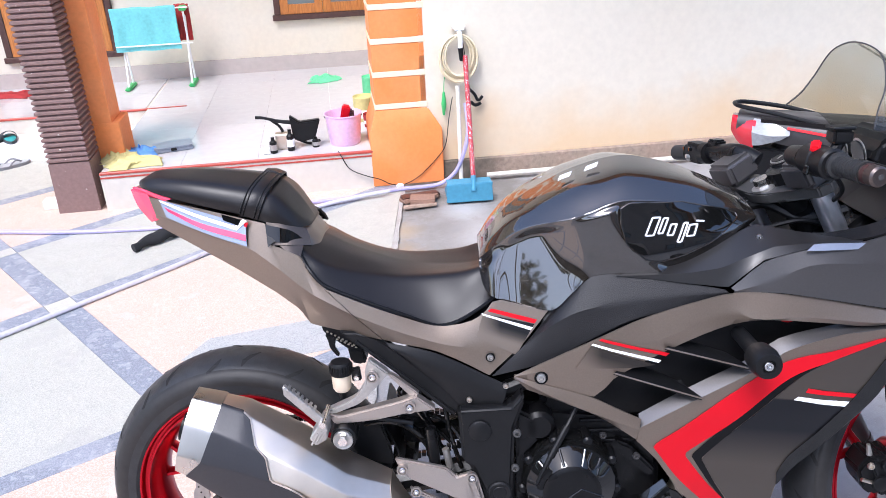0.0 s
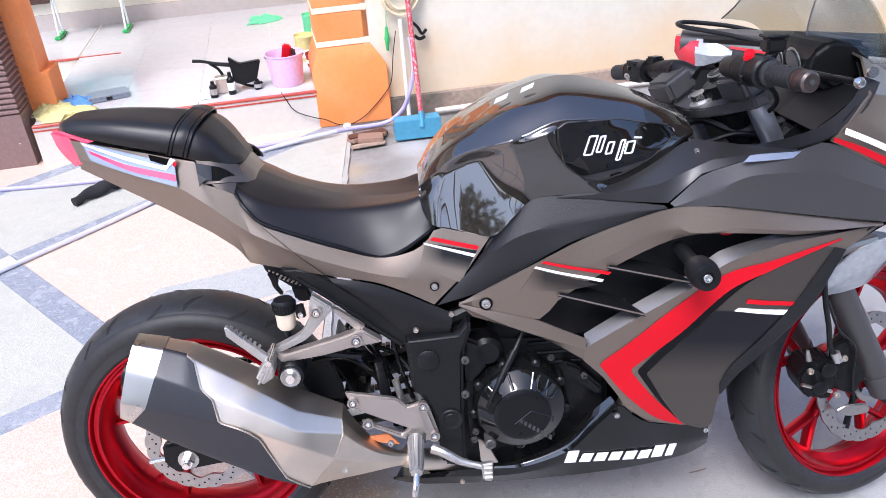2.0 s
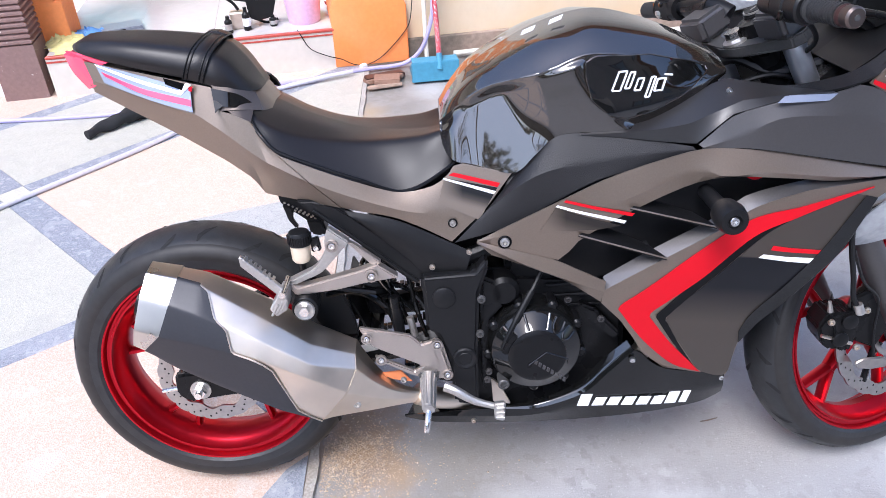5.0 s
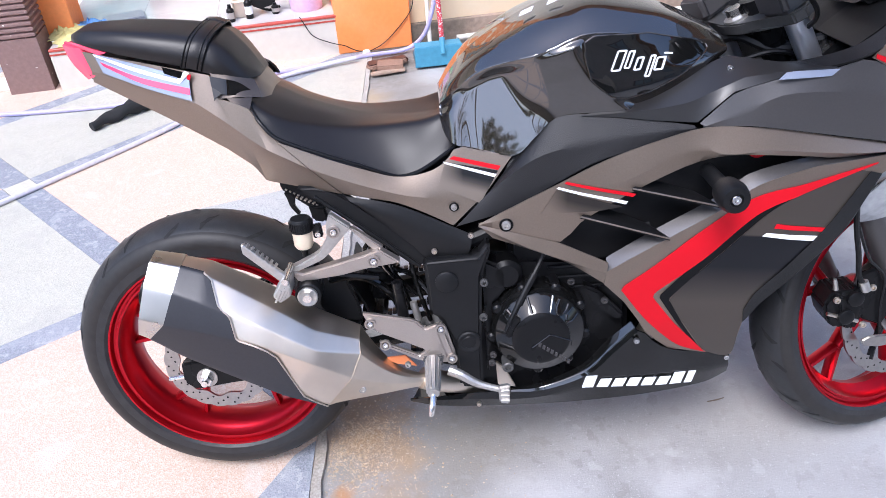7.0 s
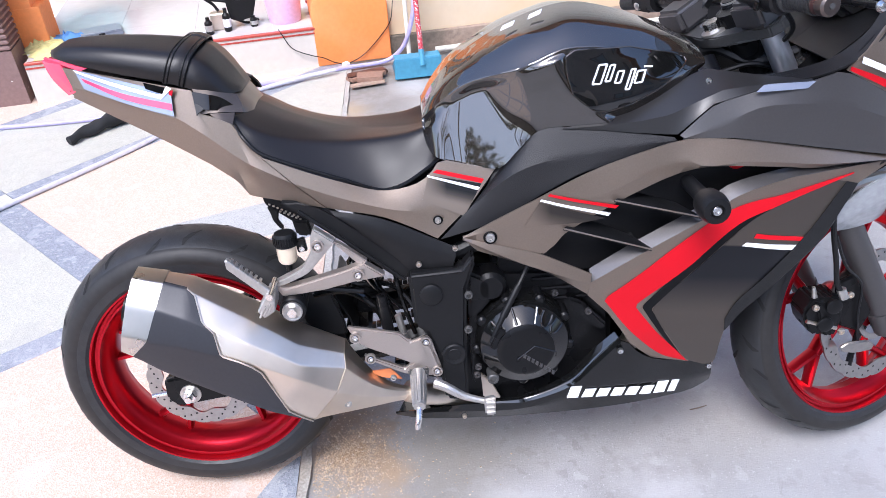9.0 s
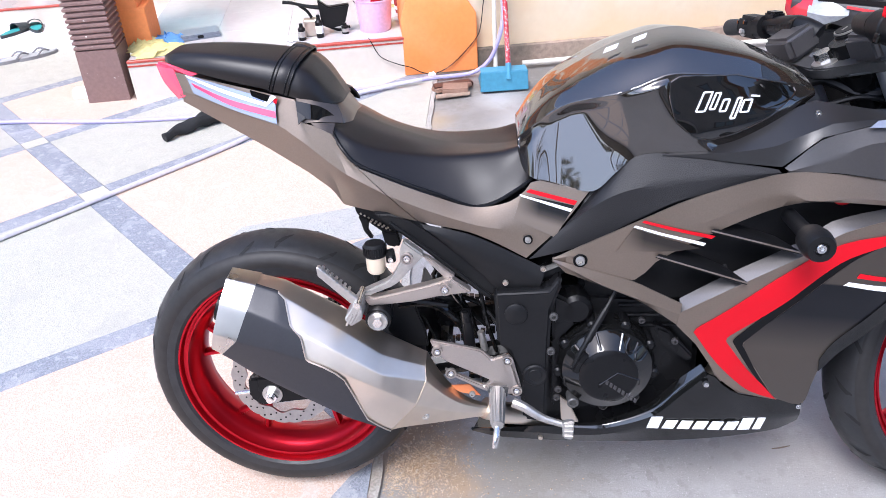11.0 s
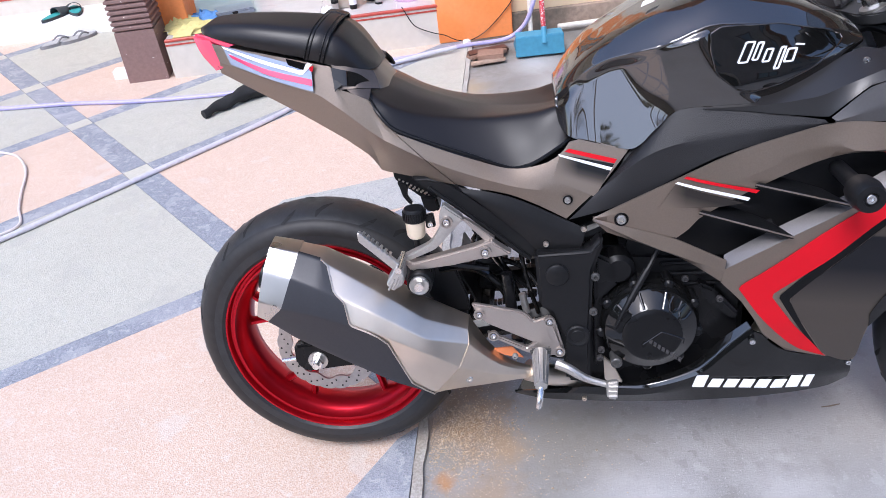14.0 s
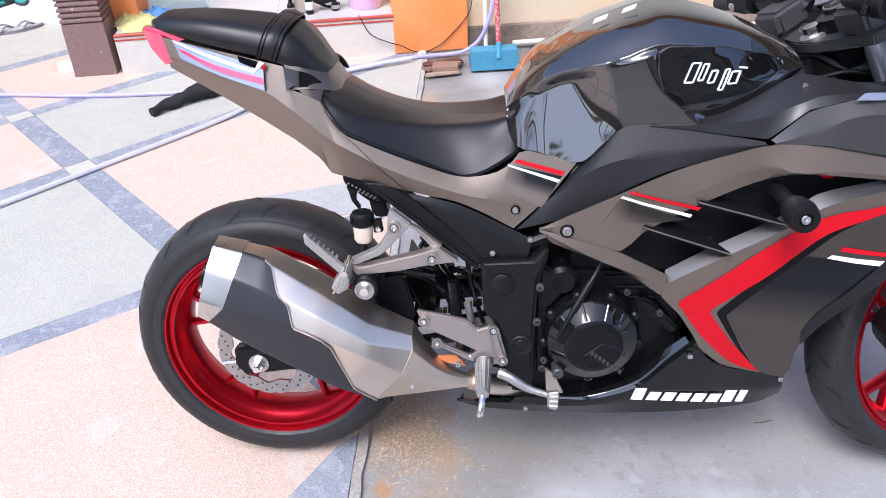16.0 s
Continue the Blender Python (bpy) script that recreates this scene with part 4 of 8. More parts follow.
part("seat_strap", sheet([[(x - 0.016, y, z + 0.004) for x, y, z in STRAP], [(x, y * 1.015, z + 0.0025) for x, y, z in STRAP], [(x + 0.016, y, z - 0.004) for x, y, z in STRAP]], 60, 3, 0.0025), M_SEAT, pillion, "black vinyl seat strap")
for dx, dz in ((-0.0165, 0.0042), (-0.010, 0.0036), (0.010, -0.0012), (0.0165, -0.0040)):
    part("strap_hem", tube([(x + dx, y * 1.010, z + dz) for x, y, z in STRAP], 0.0015, 6), M_BLACK_METAL, pillion)
part("tail_hump", body([[[(0.140, -0.086, 0.862), (0.165, -0.088, 0.854), (0.180, -0.080, 0.850), (0.195, -0.058, 0.848)],
                         [(0.140, -0.082, 0.880), (0.165, -0.078, 0.873), (0.180, -0.068, 0.863), (0.195, -0.048, 0.852)],
                         [(0.140, -0.058, 0.898), (0.165, -0.052, 0.889), (0.180, -0.046, 0.875), (0.195, -0.032, 0.857)],
                         [(0.140, 0, 0.902), (0.165, 0, 0.894), (0.180, 0, 0.880), (0.195, 0, 0.859)]]], np.linspace(0.140, 0.195, 14), 5), M_BRONZE, bike, "satin bronze hump behind the rider seat", angle=60)

# tail
pair("tail_fairing", sheet([[(-0.120, -0.064, 0.951), (-0.014, -0.082, 0.928), (0.102, -0.098, 0.902), (0.113, -0.113, 0.864), (0.138, -0.121, 0.858), (0.168, -0.134, 0.847), (0.188, -0.147, 0.819), (0.211, -0.154, 0.792)],
                            [(-0.110, -0.068, 0.918), (-0.013, -0.089, 0.884), (0.035, -0.100, 0.868), (0.075, -0.108, 0.856), (0.118, -0.122, 0.827), (0.165, -0.143, 0.795), (0.191, -0.156, 0.780), (0.260, -0.165, 0.743)],
                            [(-0.118, -0.052, 0.895), (-0.010, -0.078, 0.839), (0.040, -0.089, 0.812), (0.112, -0.104, 0.769), (0.157, -0.117, 0.738), (0.177, -0.126, 0.712), (0.311, -0.151, 0.686)]], 40, 5, smooth=False), M_BRONZE, bike, "satin bronze tail fairing", angle=14)
part("undertray", plate([(-0.125, 0.905), (-0.01, 0.848), (0.115, 0.774), (0.18, 0.716), (0.30, 0.692), (0.40, 0.68), (0.40, 0.72), (0.22, 0.80), (0.15, 0.86), (0.0, 0.92), (-0.12, 0.945)], -0.06, 0.06, 0.006), M_PLASTIC, bike)
pair("grab_panel", sheet([[(0.103, -0.0970, 0.909), (0.140, -0.0950, 0.897), (0.174, -0.078, 0.886)], [(0.110, -0.1050, 0.886), (0.146, -0.1040, 0.880), (0.182, -0.090, 0.872)], [(0.114, -0.1125, 0.863), (0.148, -0.1130, 0.864), (0.186, -0.100, 0.858)]], 14, 3, 0.004), M_SHADE, bike, "bronze panel under the pillion seat, shade put into its colour")


def on_grab(x, z, out):
    """A place on the panel below the pillion seat."""
    return (x, -(0.097 + 0.34 * (0.909 - 0.25 * (x - 0.103) - z) - 0.42 * max(0.0, x - 0.138) + out), z)


pair("grab_slot", sheet([[on_grab(x, z, 0.0075) for x, z in r] for r in ([(0.105, 0.902), (0.128, 0.896), (0.150, 0.888), (0.165, 0.876), (0.178, 0.862)], [(0.109, 0.862), (0.119, 0.871), (0.131, 0.870), (0.152, 0.866), (0.177, 0.860)])], 18, 4, 0.002), M_GLOSS, bike, "black grab slot")
pair("slot_facet", sheet([[on_grab(x, z, 0.0095) for x, z in r] for r in ([(0.1075, 0.884), (0.1150, 0.880), (0.123, 0.873)], [(0.1095, 0.864), (0.1130, 0.867), (0.118, 0.870)])], 6, 2, 0.002), M_DASH, bike)
pair("grab_lip", sheet([[(0.130, -0.1165, 0.864), (0.150, -0.1150, 0.863), (0.172, -0.106, 0.8605)], [(0.138, -0.1215, 0.858), (0.155, -0.1280, 0.850), (0.170, -0.133, 0.845)]], 12, 3, 0.003), M_SHADE, bike, "bronze lip below the grab slot, shade put into its colour", angle=14)
part("seat_base", plate([(0.160, 0.842), (0.186, 0.800), (0.215, 0.772), (0.320, 0.728), (0.420, 0.698), (0.500, 0.725), (0.500, 0.760), (0.300, 0.765), (0.200, 0.825)], -0.072, 0.072, 0.004), M_PLASTIC, bike)
lens_rails = [[(-0.124, -0.0605, 0.957), (-0.110, -0.066, 0.936), (-0.096, -0.069, 0.914)], [(-0.145, -0.052, 0.959), (-0.128, -0.060, 0.930), (-0.112, -0.062, 0.905)], [(-0.164, -0.036, 0.961), (-0.150, -0.046, 0.930), (-0.129, -0.046, 0.899)]]
lens_rails += [[(x, -y, z) for x, y, z in r] for r in lens_rails[::-1]]
lamp = part("tail_light", sheet(lens_rails, 10, 4, 0.006), M_TAIL_RED, bike, "red tail light lens", angle=30)
part("lamp_lip", sheet([[(-0.160, -0.036, 0.9655), (-0.124, -0.061, 0.961), (-0.075, -0.072, 0.948)], [(-0.160, -0.034, 0.9605), (-0.124, -0.059, 0.956), (-0.090, -0.069, 0.944)]], 10, 2, 0.004), M_TAIL_RED, lamp)
M_SILVERBLUE = material("glossy silver blue", (0.42, 0.47, 0.60), 0.22, metal=0.5, coat=0.6)
M_PINK = material("bright red decal", (0.66, 0.05, 0.13), 0.25, coat=0.5)


def on_tail(pts, out):
    return [(x, -(0.069 + 0.19 * max(0, x + 0.10) + 0.35 * max(0.0, 0.93 - 0.26 * (x + 0.1) - z) + out), z) for x, z in pts]


# The silver blue sheet paints the sky's reflection onto the tail fairing.
for nm, a, b, mt, o in (("tail_decal", [(-0.098, 0.948), (-0.014, 0.925), (0.068, 0.902)], [(-0.086, 0.915), (-0.007, 0.885), (0.068, 0.863)], M_SILVERBLUE, 0.0030),
                        ("tail_stripe", [(-0.098, 0.948), (-0.026, 0.922), (0.048, 0.900)], [(-0.094, 0.943), (-0.026, 0.915), (0.050, 0.892)], M_WHITE_GLOSS, 0.0065),
                        ("tail_stripe", [(0.048, 0.901), (0.064, 0.914)], [(0.050, 0.892), (0.072, 0.910)], M_WHITE_GLOSS, 0.0065),
                        ("tail_stripe", [(-0.088, 0.934), (-0.018, 0.905), (0.067, 0.884)], [(-0.082, 0.926), (-0.016, 0.895), (0.067, 0.873)], M_PINK, 0.0062),
                        ("tail_insert", [(0.024, 0.922), (0.061, 0.912)], [(0.026, 0.911), (0.054, 0.901)], M_GLOSS, 0.0068),
                        ("tail_insert", [(0.066, 0.906), (0.074, 0.907)], [(0.065, 0.899), (0.070, 0.897)], M_DEEP_RED, 0.0045)):
    pair(nm, sheet([on_tail(a, o), on_tail(b, o)], 14, 3, 0.001), mt, bike)

# middle panels
pair("seat_side_panel", sheet([[(0.214, -0.1575, 0.791), (0.293, -0.161, 0.757), (0.350, -0.159, 0.734), (0.414, -0.152, 0.711), (0.470, -0.150, 0.716), (0.500, -0.149, 0.732), (0.523, -0.146, 0.756), (0.569, -0.149, 0.746), (0.618, -0.153, 0.736)],
                               [(0.2635, -0.1655, 0.742), (0.318, -0.167, 0.718), (0.38, -0.168, 0.695), (0.44, -0.165, 0.676), (0.50, -0.163, 0.670), (0.57, -0.163, 0.675)],
                               [(0.3145, -0.1515, 0.686), (0.346, -0.157, 0.680), (0.406, -0.160, 0.666), (0.455, -0.164, 0.645), (0.507, -0.169, 0.617)]], 26, 4), M_BRONZE, bike, "satin bronze seat side panel", angle=14)
for nm, a, b, mt, o in (("panel_stripe", [(0.515, 0.742), (0.597, 0.7195)], [(0.507, 0.7375), (0.592, 0.7125)], M_RED, 0.1532),
                        ("panel_stripe", [(0.496, 0.734), (0.589, 0.7055)], [(0.498, 0.730), (0.585, 0.7005)], M_WHITE_GLOSS, 0.1532),
                        ("panel_shade", [(0.499, 0.733), (0.592, 0.7115)], [(0.485, 0.690), (0.558, 0.656)], M_PANELFADE, 0.1526)):
    pair(nm, sheet([[(x, -o - 0.20 * (0.735 - z), z) for x, z in a], [(x, -o - 0.20 * (0.735 - z), z) for x, z in b]], 10, 6, 0.001), mt, bike)
pair("knee_cover", sheet([[(0.624, -0.146, 0.730), (0.694, -0.160, 0.800), (0.792, -0.174, 0.800), (0.923, -0.189, 0.779)],
                          [(0.570, -0.168, 0.672), (0.66, -0.184, 0.74), (0.78, -0.190, 0.765), (0.928, -0.191, 0.774)],
                          [(0.512, -0.168, 0.614), (0.608, -0.182, 0.646), (0.691, -0.192, 0.694), (0.771, -0.196, 0.733), (0.933, -0.190, 0.769)]], 26, 5), M_TEXTURED, bike, "black textured knee cover", angle=20)
pair("frame_cover", sheet([[(0.318, -0.154, 0.682), (0.41, -0.160, 0.660), (0.507, -0.169, 0.614), (0.541, -0.172, 0.597)], [(0.335, -0.155, 0.664), (0.43, -0.163, 0.580), (0.457, -0.166, 0.553), (0.530, -0.172, 0.556)]], 16, 4, 0.004, bulge=0.006), M_PLASTIC, bike, "black plastic frame cover")
part("inner_core", plate([(0.24, 0.74), (0.33, 0.69), (0.46, 0.56), (0.56, 0.56), (0.62, 0.60), (0.80, 0.62), (1.0, 0.62), (1.12, 0.70), (1.10, 0.80), (0.98, 0.84), (0.70, 0.80), (0.62, 0.73), (0.50, 0.74)], -0.115, 0.115, 0.008), M_BLACK_METAL, bike)

# fuel tank
TX = np.linspace(0.496, 1.000, 190)
T0 = [(0.494, -0.085, 0.797), (0.504, -0.112, 0.768), (0.521, -0.135, 0.756), (0.553, -0.144, 0.749), (0.621, -0.148, 0.738), (0.660, -0.150, 0.772), (0.695, -0.153, 0.800), (0.749, -0.156, 0.803), (0.833, -0.160, 0.813), (0.893, -0.152, 0.832), (0.945, -0.132, 0.853), (1.000, -0.100, 0.880)]
T1 = [(0.494, -0.088, 0.805), (0.520, -0.122, 0.800), (0.560, -0.133, 0.800), (0.620, -0.138, 0.802), (0.655, -0.146, 0.812), (0.692, -0.168, 0.822), (0.800, -0.174, 0.842), (0.880, -0.164, 0.860), (0.950, -0.138, 0.875), (1.000, -0.100, 0.887)]
T2 = [(0.494, -0.078, 0.815), (0.520, -0.104, 0.843), (0.556, -0.122, 0.874), (0.586, -0.136, 0.890), (0.657, -0.164, 0.909), (0.690, -0.165, 0.919), (0.744, -0.161, 0.937), (0.841, -0.149, 0.930), (0.934, -0.122, 0.910), (1.000, -0.085, 0.893)]
T3 = [(0.494, -0.050, 0.816), (0.520, -0.072, 0.856), (0.565, -0.090, 0.900), (0.650, -0.108, 0.946), (0.712, -0.112, 0.966), (0.763, -0.110, 0.976), (0.877, -0.098, 0.955), (0.951, -0.078, 0.928), (1.000, -0.055, 0.902)]
T4 = [(0.494, 0, 0.818), (0.520, 0, 0.860), (0.565, 0, 0.906), (0.650, 0, 0.956), (0.712, 0, 0.979), (0.763, 0, 0.989), (0.804, 0, 0.987), (0.877, 0, 0.967), (0.951, 0, 0.936), (1.000, 0, 0.908)]


def ramp(v, a, b):
    t = max(0.0, min(1.0, (v - a) / (b - a)))
    return t * t * (3 - 2 * t)


def read(x, pts):
    return float(np.interp(x, [p[0] for p in pts], [p[1] for p in pts]))


def tank_side(x, z, base):
    """Half the width of the tank under its shoulder: a sunk knee facet, its bevelled border, and a flat ridge in front of it."""
    crest = read(x, [(p[0], p[2]) for p in T2])
    if not 0.497 < x < 0.84 or z > crest - 0.0005:
        return base
    knee = 0.141 + 0.30 * (x - 0.62) - 0.22 * (z - 0.82)
    ridge = 0.1635 + 0.118 * (x - 0.657) + 0.076 * (z - 0.908)
    inner, outer = 0.601 + (0.88 - z) * 0.58, 0.657 + (0.908 - z) * 0.372
    t = max(0.0, min(1.0, (x - inner) / (outer - inner)))
    w = knee + (ridge - knee) * (0.5 * t + 0.5 * t * t * (3 - 2 * t))
    panel = read(z, [(0.81, 0.835), (0.829, 0.805), (0.854, 0.768), (0.91, 0.743), (0.94, 0.736)])
    w += (base - w) * ramp(x, panel - 0.022, panel + 0.006)
    w += (base - w) * (1 - ramp(x, 0.497, 0.572))
    depth = 0.014 * (1 - ramp(x, 0.62, 0.68)) + 0.012
    over = ramp(z, crest - depth, crest)
    top = -read(x, [(p[0], p[1]) for p in T2])
    return w + (top - w) * over


tank_bm = body([[T0, T1, T2], [T2, T3, T4]], TX, 30)
for v in tank_bm.verts:
    if abs(v.co.y) > 0.07:
        v.co.y = math.copysign(tank_side(v.co.x, v.co.z, abs(v.co.y)), v.co.y)
tank = part("fuel_tank", tank_bm, M_PEARL, bike, "gloss bronze-black fuel tank with reflections", angle=70)


def tank_y(x, z):
    low, high = [along(r, [x])[0] for r in (T0, T1, T2)], [along(r, [x])[0] for r in (T2, T3, T4)]
    fine = resample(low, 60) + resample(high, 60)[1:40]
    return -tank_side(x, z, -float(np.interp(z, [p.z for p in fine], [p.y for p in fine])))


def tank_patch(a, b, out, n=18, nv=8):
    ra, rb = resample([(x, 0, z) for x, z in a], n), resample([(x, 0, z) for x, z in b], n)
    grid = [[p.lerp(q, k / nv) for p, q in zip(ra, rb)] for k in range(nv + 1)]
    return grid_shell([[Vector((p.x, tank_y(p.x, p.z) - out, p.z)) for p in row] for row in grid], 0.001)


PANEL_TOP = [(0.741, 0.925), (0.757, 0.934), (0.850, 0.931), (0.930, 0.911), (0.958, 0.899)]
PANEL_LOW = [(0.741, 0.900), (0.752, 0.862), (0.785, 0.834), (0.812, 0.828), (0.853, 0.838), (0.907, 0.860), (0.958, 0.892)]
pair("tank_panel", tank_patch(PANEL_TOP, PANEL_LOW, 0.0030, 26, 10), M_TANKBLACK, tank, "gloss black tank panel")
rim_line = resample([(x, 0, z) for x, z in PANEL_TOP + PANEL_LOW[::-1] + PANEL_TOP[:1]], 70, False)
pair("panel_rim", tube([(p.x, tank_y(p.x, p.z) - 0.0032, p.z) for p in rim_line], 0.0015, 6, smooth=False), M_PEARL, tank)
for dx in (0.0, 0.048):
    part("tank_mark", sheet([[(0.650 + dx, -0.055, 0.9645 + dx * 0.33), (0.672 + dx, -0.055, 0.9725 + dx * 0.33)], [(0.644 + dx, -0.072, 0.9595 + dx * 0.33), (0.666 + dx, -0.072, 0.9675 + dx * 0.33)]], 4, 1, 0.0012), M_WHITE_GLOSS, tank)

# name emblem on the tank side: a white flourish of outlined blocks
def emblem_block(x, z, w, h):
    """The outline of one slanting block of the flourish."""
    lean = 0.42 * h
    return [(x, z), (x + w, z), (x + w + lean, z + h), (x + lean, z + h), (x, z)]


for x, z, w, h in ((0.784, 0.877, 0.014, 0.030), (0.806, 0.880, 0.008, 0.025), (0.822, 0.876, 0.010, 0.018), (0.840, 0.864, 0.007, 0.031), (0.856, 0.873, 0.014, 0.018)):
    for sg in (1, -1):
        line = resample([(px, 0, pz) for px, pz in emblem_block(x, z, w, h)], 33, False)
        part("emblem_outline", tube([(p.x, sg * (tank_y(p.x, p.z) - 0.0045), p.z) for p in line], 0.0017, 6, smooth=False), M_WHITE_GLOSS, tank)
part("emblem_dash", tube([(px, tank_y(px, pz) - 0.0045, pz) for px, pz in ((0.876, 0.897), (0.890, 0.895))], 0.0018, 6), M_WHITE_GLOSS, tank)

# front covers
pair("dash_cover", sheet([[(0.735, -0.1700, 0.8045), (0.802, -0.1600, 0.8120), (0.853, -0.158, 0.822), (0.908, -0.150, 0.844), (0.960, -0.130, 0.868), (0.993, -0.120, 0.877), (1.022, -0.135, 0.874), (1.096, -0.165, 0.865), (1.147, -0.190, 0.864)],
                          [(0.735, -0.1702, 0.8040), (0.800, -0.1780, 0.8060), (0.860, -0.184, 0.810), (0.915, -0.186, 0.818), (0.955, -0.184, 0.834), (1.005, -0.182, 0.853), (1.085, -0.190, 0.861), (1.147, -0.198, 0.8635)],
                          [(0.735, -0.1704, 0.8035), (0.800, -0.1780, 0.7985), (0.860, -0.186, 0.7910), (0.927, -0.192, 0.784), (0.945, -0.194, 0.800), (0.983, -0.195, 0.833), (1.061, -0.198, 0.853), (1.147, -0.200, 0.862)]], 30, 4, smooth=False), M_DASH, bike, "satin black dash side cover", angle=14)
pair("upper_fairing", sheet([[(0.931, -0.193, 0.783), (0.947, -0.195, 0.798), (0.985, -0.197, 0.831), (1.020, -0.198, 0.842), (1.064, -0.199, 0.852), (1.147, -0.202, 0.862), (1.200, -0.200, 0.872), (1.315, -0.182, 0.812), (1.450, -0.130, 0.745)],
                             [(0.938, -0.199, 0.779), (1.00, -0.207, 0.800), (1.05, -0.211, 0.824), (1.10, -0.212, 0.828), (1.20, -0.208, 0.818), (1.315, -0.190, 0.775), (1.43, -0.145, 0.725)],
                             [(0.936, -0.197, 0.774), (1.000, -0.209, 0.778), (1.052, -0.212, 0.771), (1.187, -0.204, 0.743), (1.323, -0.188, 0.714), (1.400, -0.165, 0.695)]], 26, 5), M_SATIN, bike, "satin black upper fairing", angle=14)
pair("fairing_blade", sheet([on_side([(1.060, 0.863), (1.072, 0.864), (1.151, 0.861)], 0.004), on_side([(1.048, 0.8525), (1.075, 0.852), (1.136, 0.851)], 0.006)], 8, 2, 0.002), M_SILVERBLUE, bike)
pair("nose_fairing", sheet([[(1.202, -0.201, 0.874), (1.315, -0.183, 0.813), (1.450, -0.131, 0.746), (1.590, -0.030, 0.690)],
                            [(1.228, -0.207, 0.905), (1.33, -0.180, 0.865), (1.47, -0.110, 0.800), (1.600, -0.028, 0.720)],
                            [(1.262, -0.200, 0.950), (1.350, -0.155, 0.925), (1.480, -0.085, 0.855), (1.600, -0.022, 0.745)],
                            [(1.285, -0.120, 1.000), (1.36, -0.090, 0.960), (1.490, -0.045, 0.872), (1.605, -0.001, 0.750)],
                            [(1.295, -0.001, 1.010), (1.37, -0.001, 0.968), (1.50, -0.001, 0.880), (1.607, -0.0005, 0.752)]], 22, 4), M_BRONZE, bike, "satin bronze nose fairing", angle=20)
pair("cockpit_lining", sheet([[(1.16, -0.182, 0.835), (1.315, -0.172, 0.790), (1.450, -0.118, 0.735)], [(1.225, -0.192, 0.905), (1.33, -0.168, 0.862), (1.46, -0.100, 0.795)],
                              [(1.262, -0.188, 0.945), (1.350, -0.145, 0.918), (1.475, -0.078, 0.845)], [(1.283, -0.112, 0.990), (1.36, -0.084, 0.950), (1.485, -0.040, 0.862)]], 16, 3, 0.003), M_PLASTIC, bike, "black cockpit lining")
pair("upper_lining", sheet([[(0.950, -0.184, 0.790), (1.064, -0.188, 0.843), (1.147, -0.190, 0.855), (1.200, -0.188, 0.860)], [(0.950, -0.186, 0.776), (1.052, -0.200, 0.772), (1.187, -0.192, 0.745), (1.300, -0.178, 0.720)]], 14, 3, 0.003), M_PLASTIC, bike)
for a, b, mt in (([(1.222, -0.2085, 0.897), (1.268, -0.2015, 0.876), (1.322, -0.187, 0.850)], [(1.221, -0.208, 0.886), (1.268, -0.201, 0.865), (1.322, -0.187, 0.838)], M_WHITE_GLOSS), ([(1.206, -0.2045, 0.881), (1.262, -0.1985, 0.858), (1.322, -0.1875, 0.828)], [(1.206, -0.204, 0.874), (1.262, -0.196, 0.846), (1.322, -0.186, 0.814)], M_RED)):
    pair("nose_stripe", sheet([a, b], 10, 2, 0.001), mt, bike)
pair("cockpit_trim", sheet([[(0.990, -0.110, 0.868), (1.066, -0.142, 0.866), (1.110, -0.155, 0.868), (1.190, -0.168, 0.890), (1.240, -0.175, 0.930), (1.262, -0.178, 0.975)],
                            [(0.990, -0.118, 0.867), (1.066, -0.154, 0.864), (1.137, -0.192, 0.864), (1.214, -0.202, 0.890), (1.256, -0.202, 0.930), (1.275, -0.198, 0.968)]], 18, 2, 0.004), M_TEXTURED, bike, "black textured cockpit trim")
part("nose_bulkhead", plate([(1.00, 0.62), (1.30, 0.62), (1.45, 0.70), (1.48, 0.80), (1.36, 0.92), (1.22, 0.90), (1.10, 0.80), (1.00, 0.78)], -0.10, 0.10, 0.01), M_BLACK_METAL, bike)

# side fairing with its vent
VENT_LOW = [(0.780, 0.541), (0.861, 0.589), (0.973, 0.648), (1.026, 0.687), (1.132, 0.708), (1.170, 0.7065), (1.323, 0.7065)]
pair("side_fairing_blade", sheet([on_side([(0.551, 0.630), (0.620, 0.609), (0.689, 0.588), (0.735, 0.565), (0.780, 0.541)]), on_side([(0.553, 0.627), (0.640, 0.580), (0.715, 0.548), (0.777, 0.520)], 0.004), on_side([(0.575, 0.601), (0.64, 0.575), (0.706, 0.545), (0.774, 0.495)], -0.004)], 16, 3), M_BRONZE, bike, "satin bronze fairing tip", angle=14)
upper = pair("side_fairing_top", sheet([on_side([(0.551, 0.631), (0.688, 0.698), (0.787, 0.741), (0.916, 0.776), (0.963, 0.779), (1.048, 0.770), (1.187, 0.740), (1.323, 0.7125)]),
                                        on_side([(0.551, 0.630), (0.62, 0.645), (0.73, 0.670), (0.83, 0.708), (0.925, 0.745)], 0.0015) + on_side([(0.972, 0.733), (1.05, 0.735), (1.187, 0.716), (1.323, 0.708)], 0.009),
                                        on_side([(0.551, 0.629), (0.689, 0.588), (0.732, 0.627), (0.827, 0.680), (0.920, 0.719), (0.985, 0.728), (1.112, 0.717), (1.170, 0.7075), (1.323, 0.7068)], -0.002)], 34, 5), M_BRONZE, bike, "satin bronze side fairing", angle=14)
R0 = on_side(VENT_LOW, -0.022)
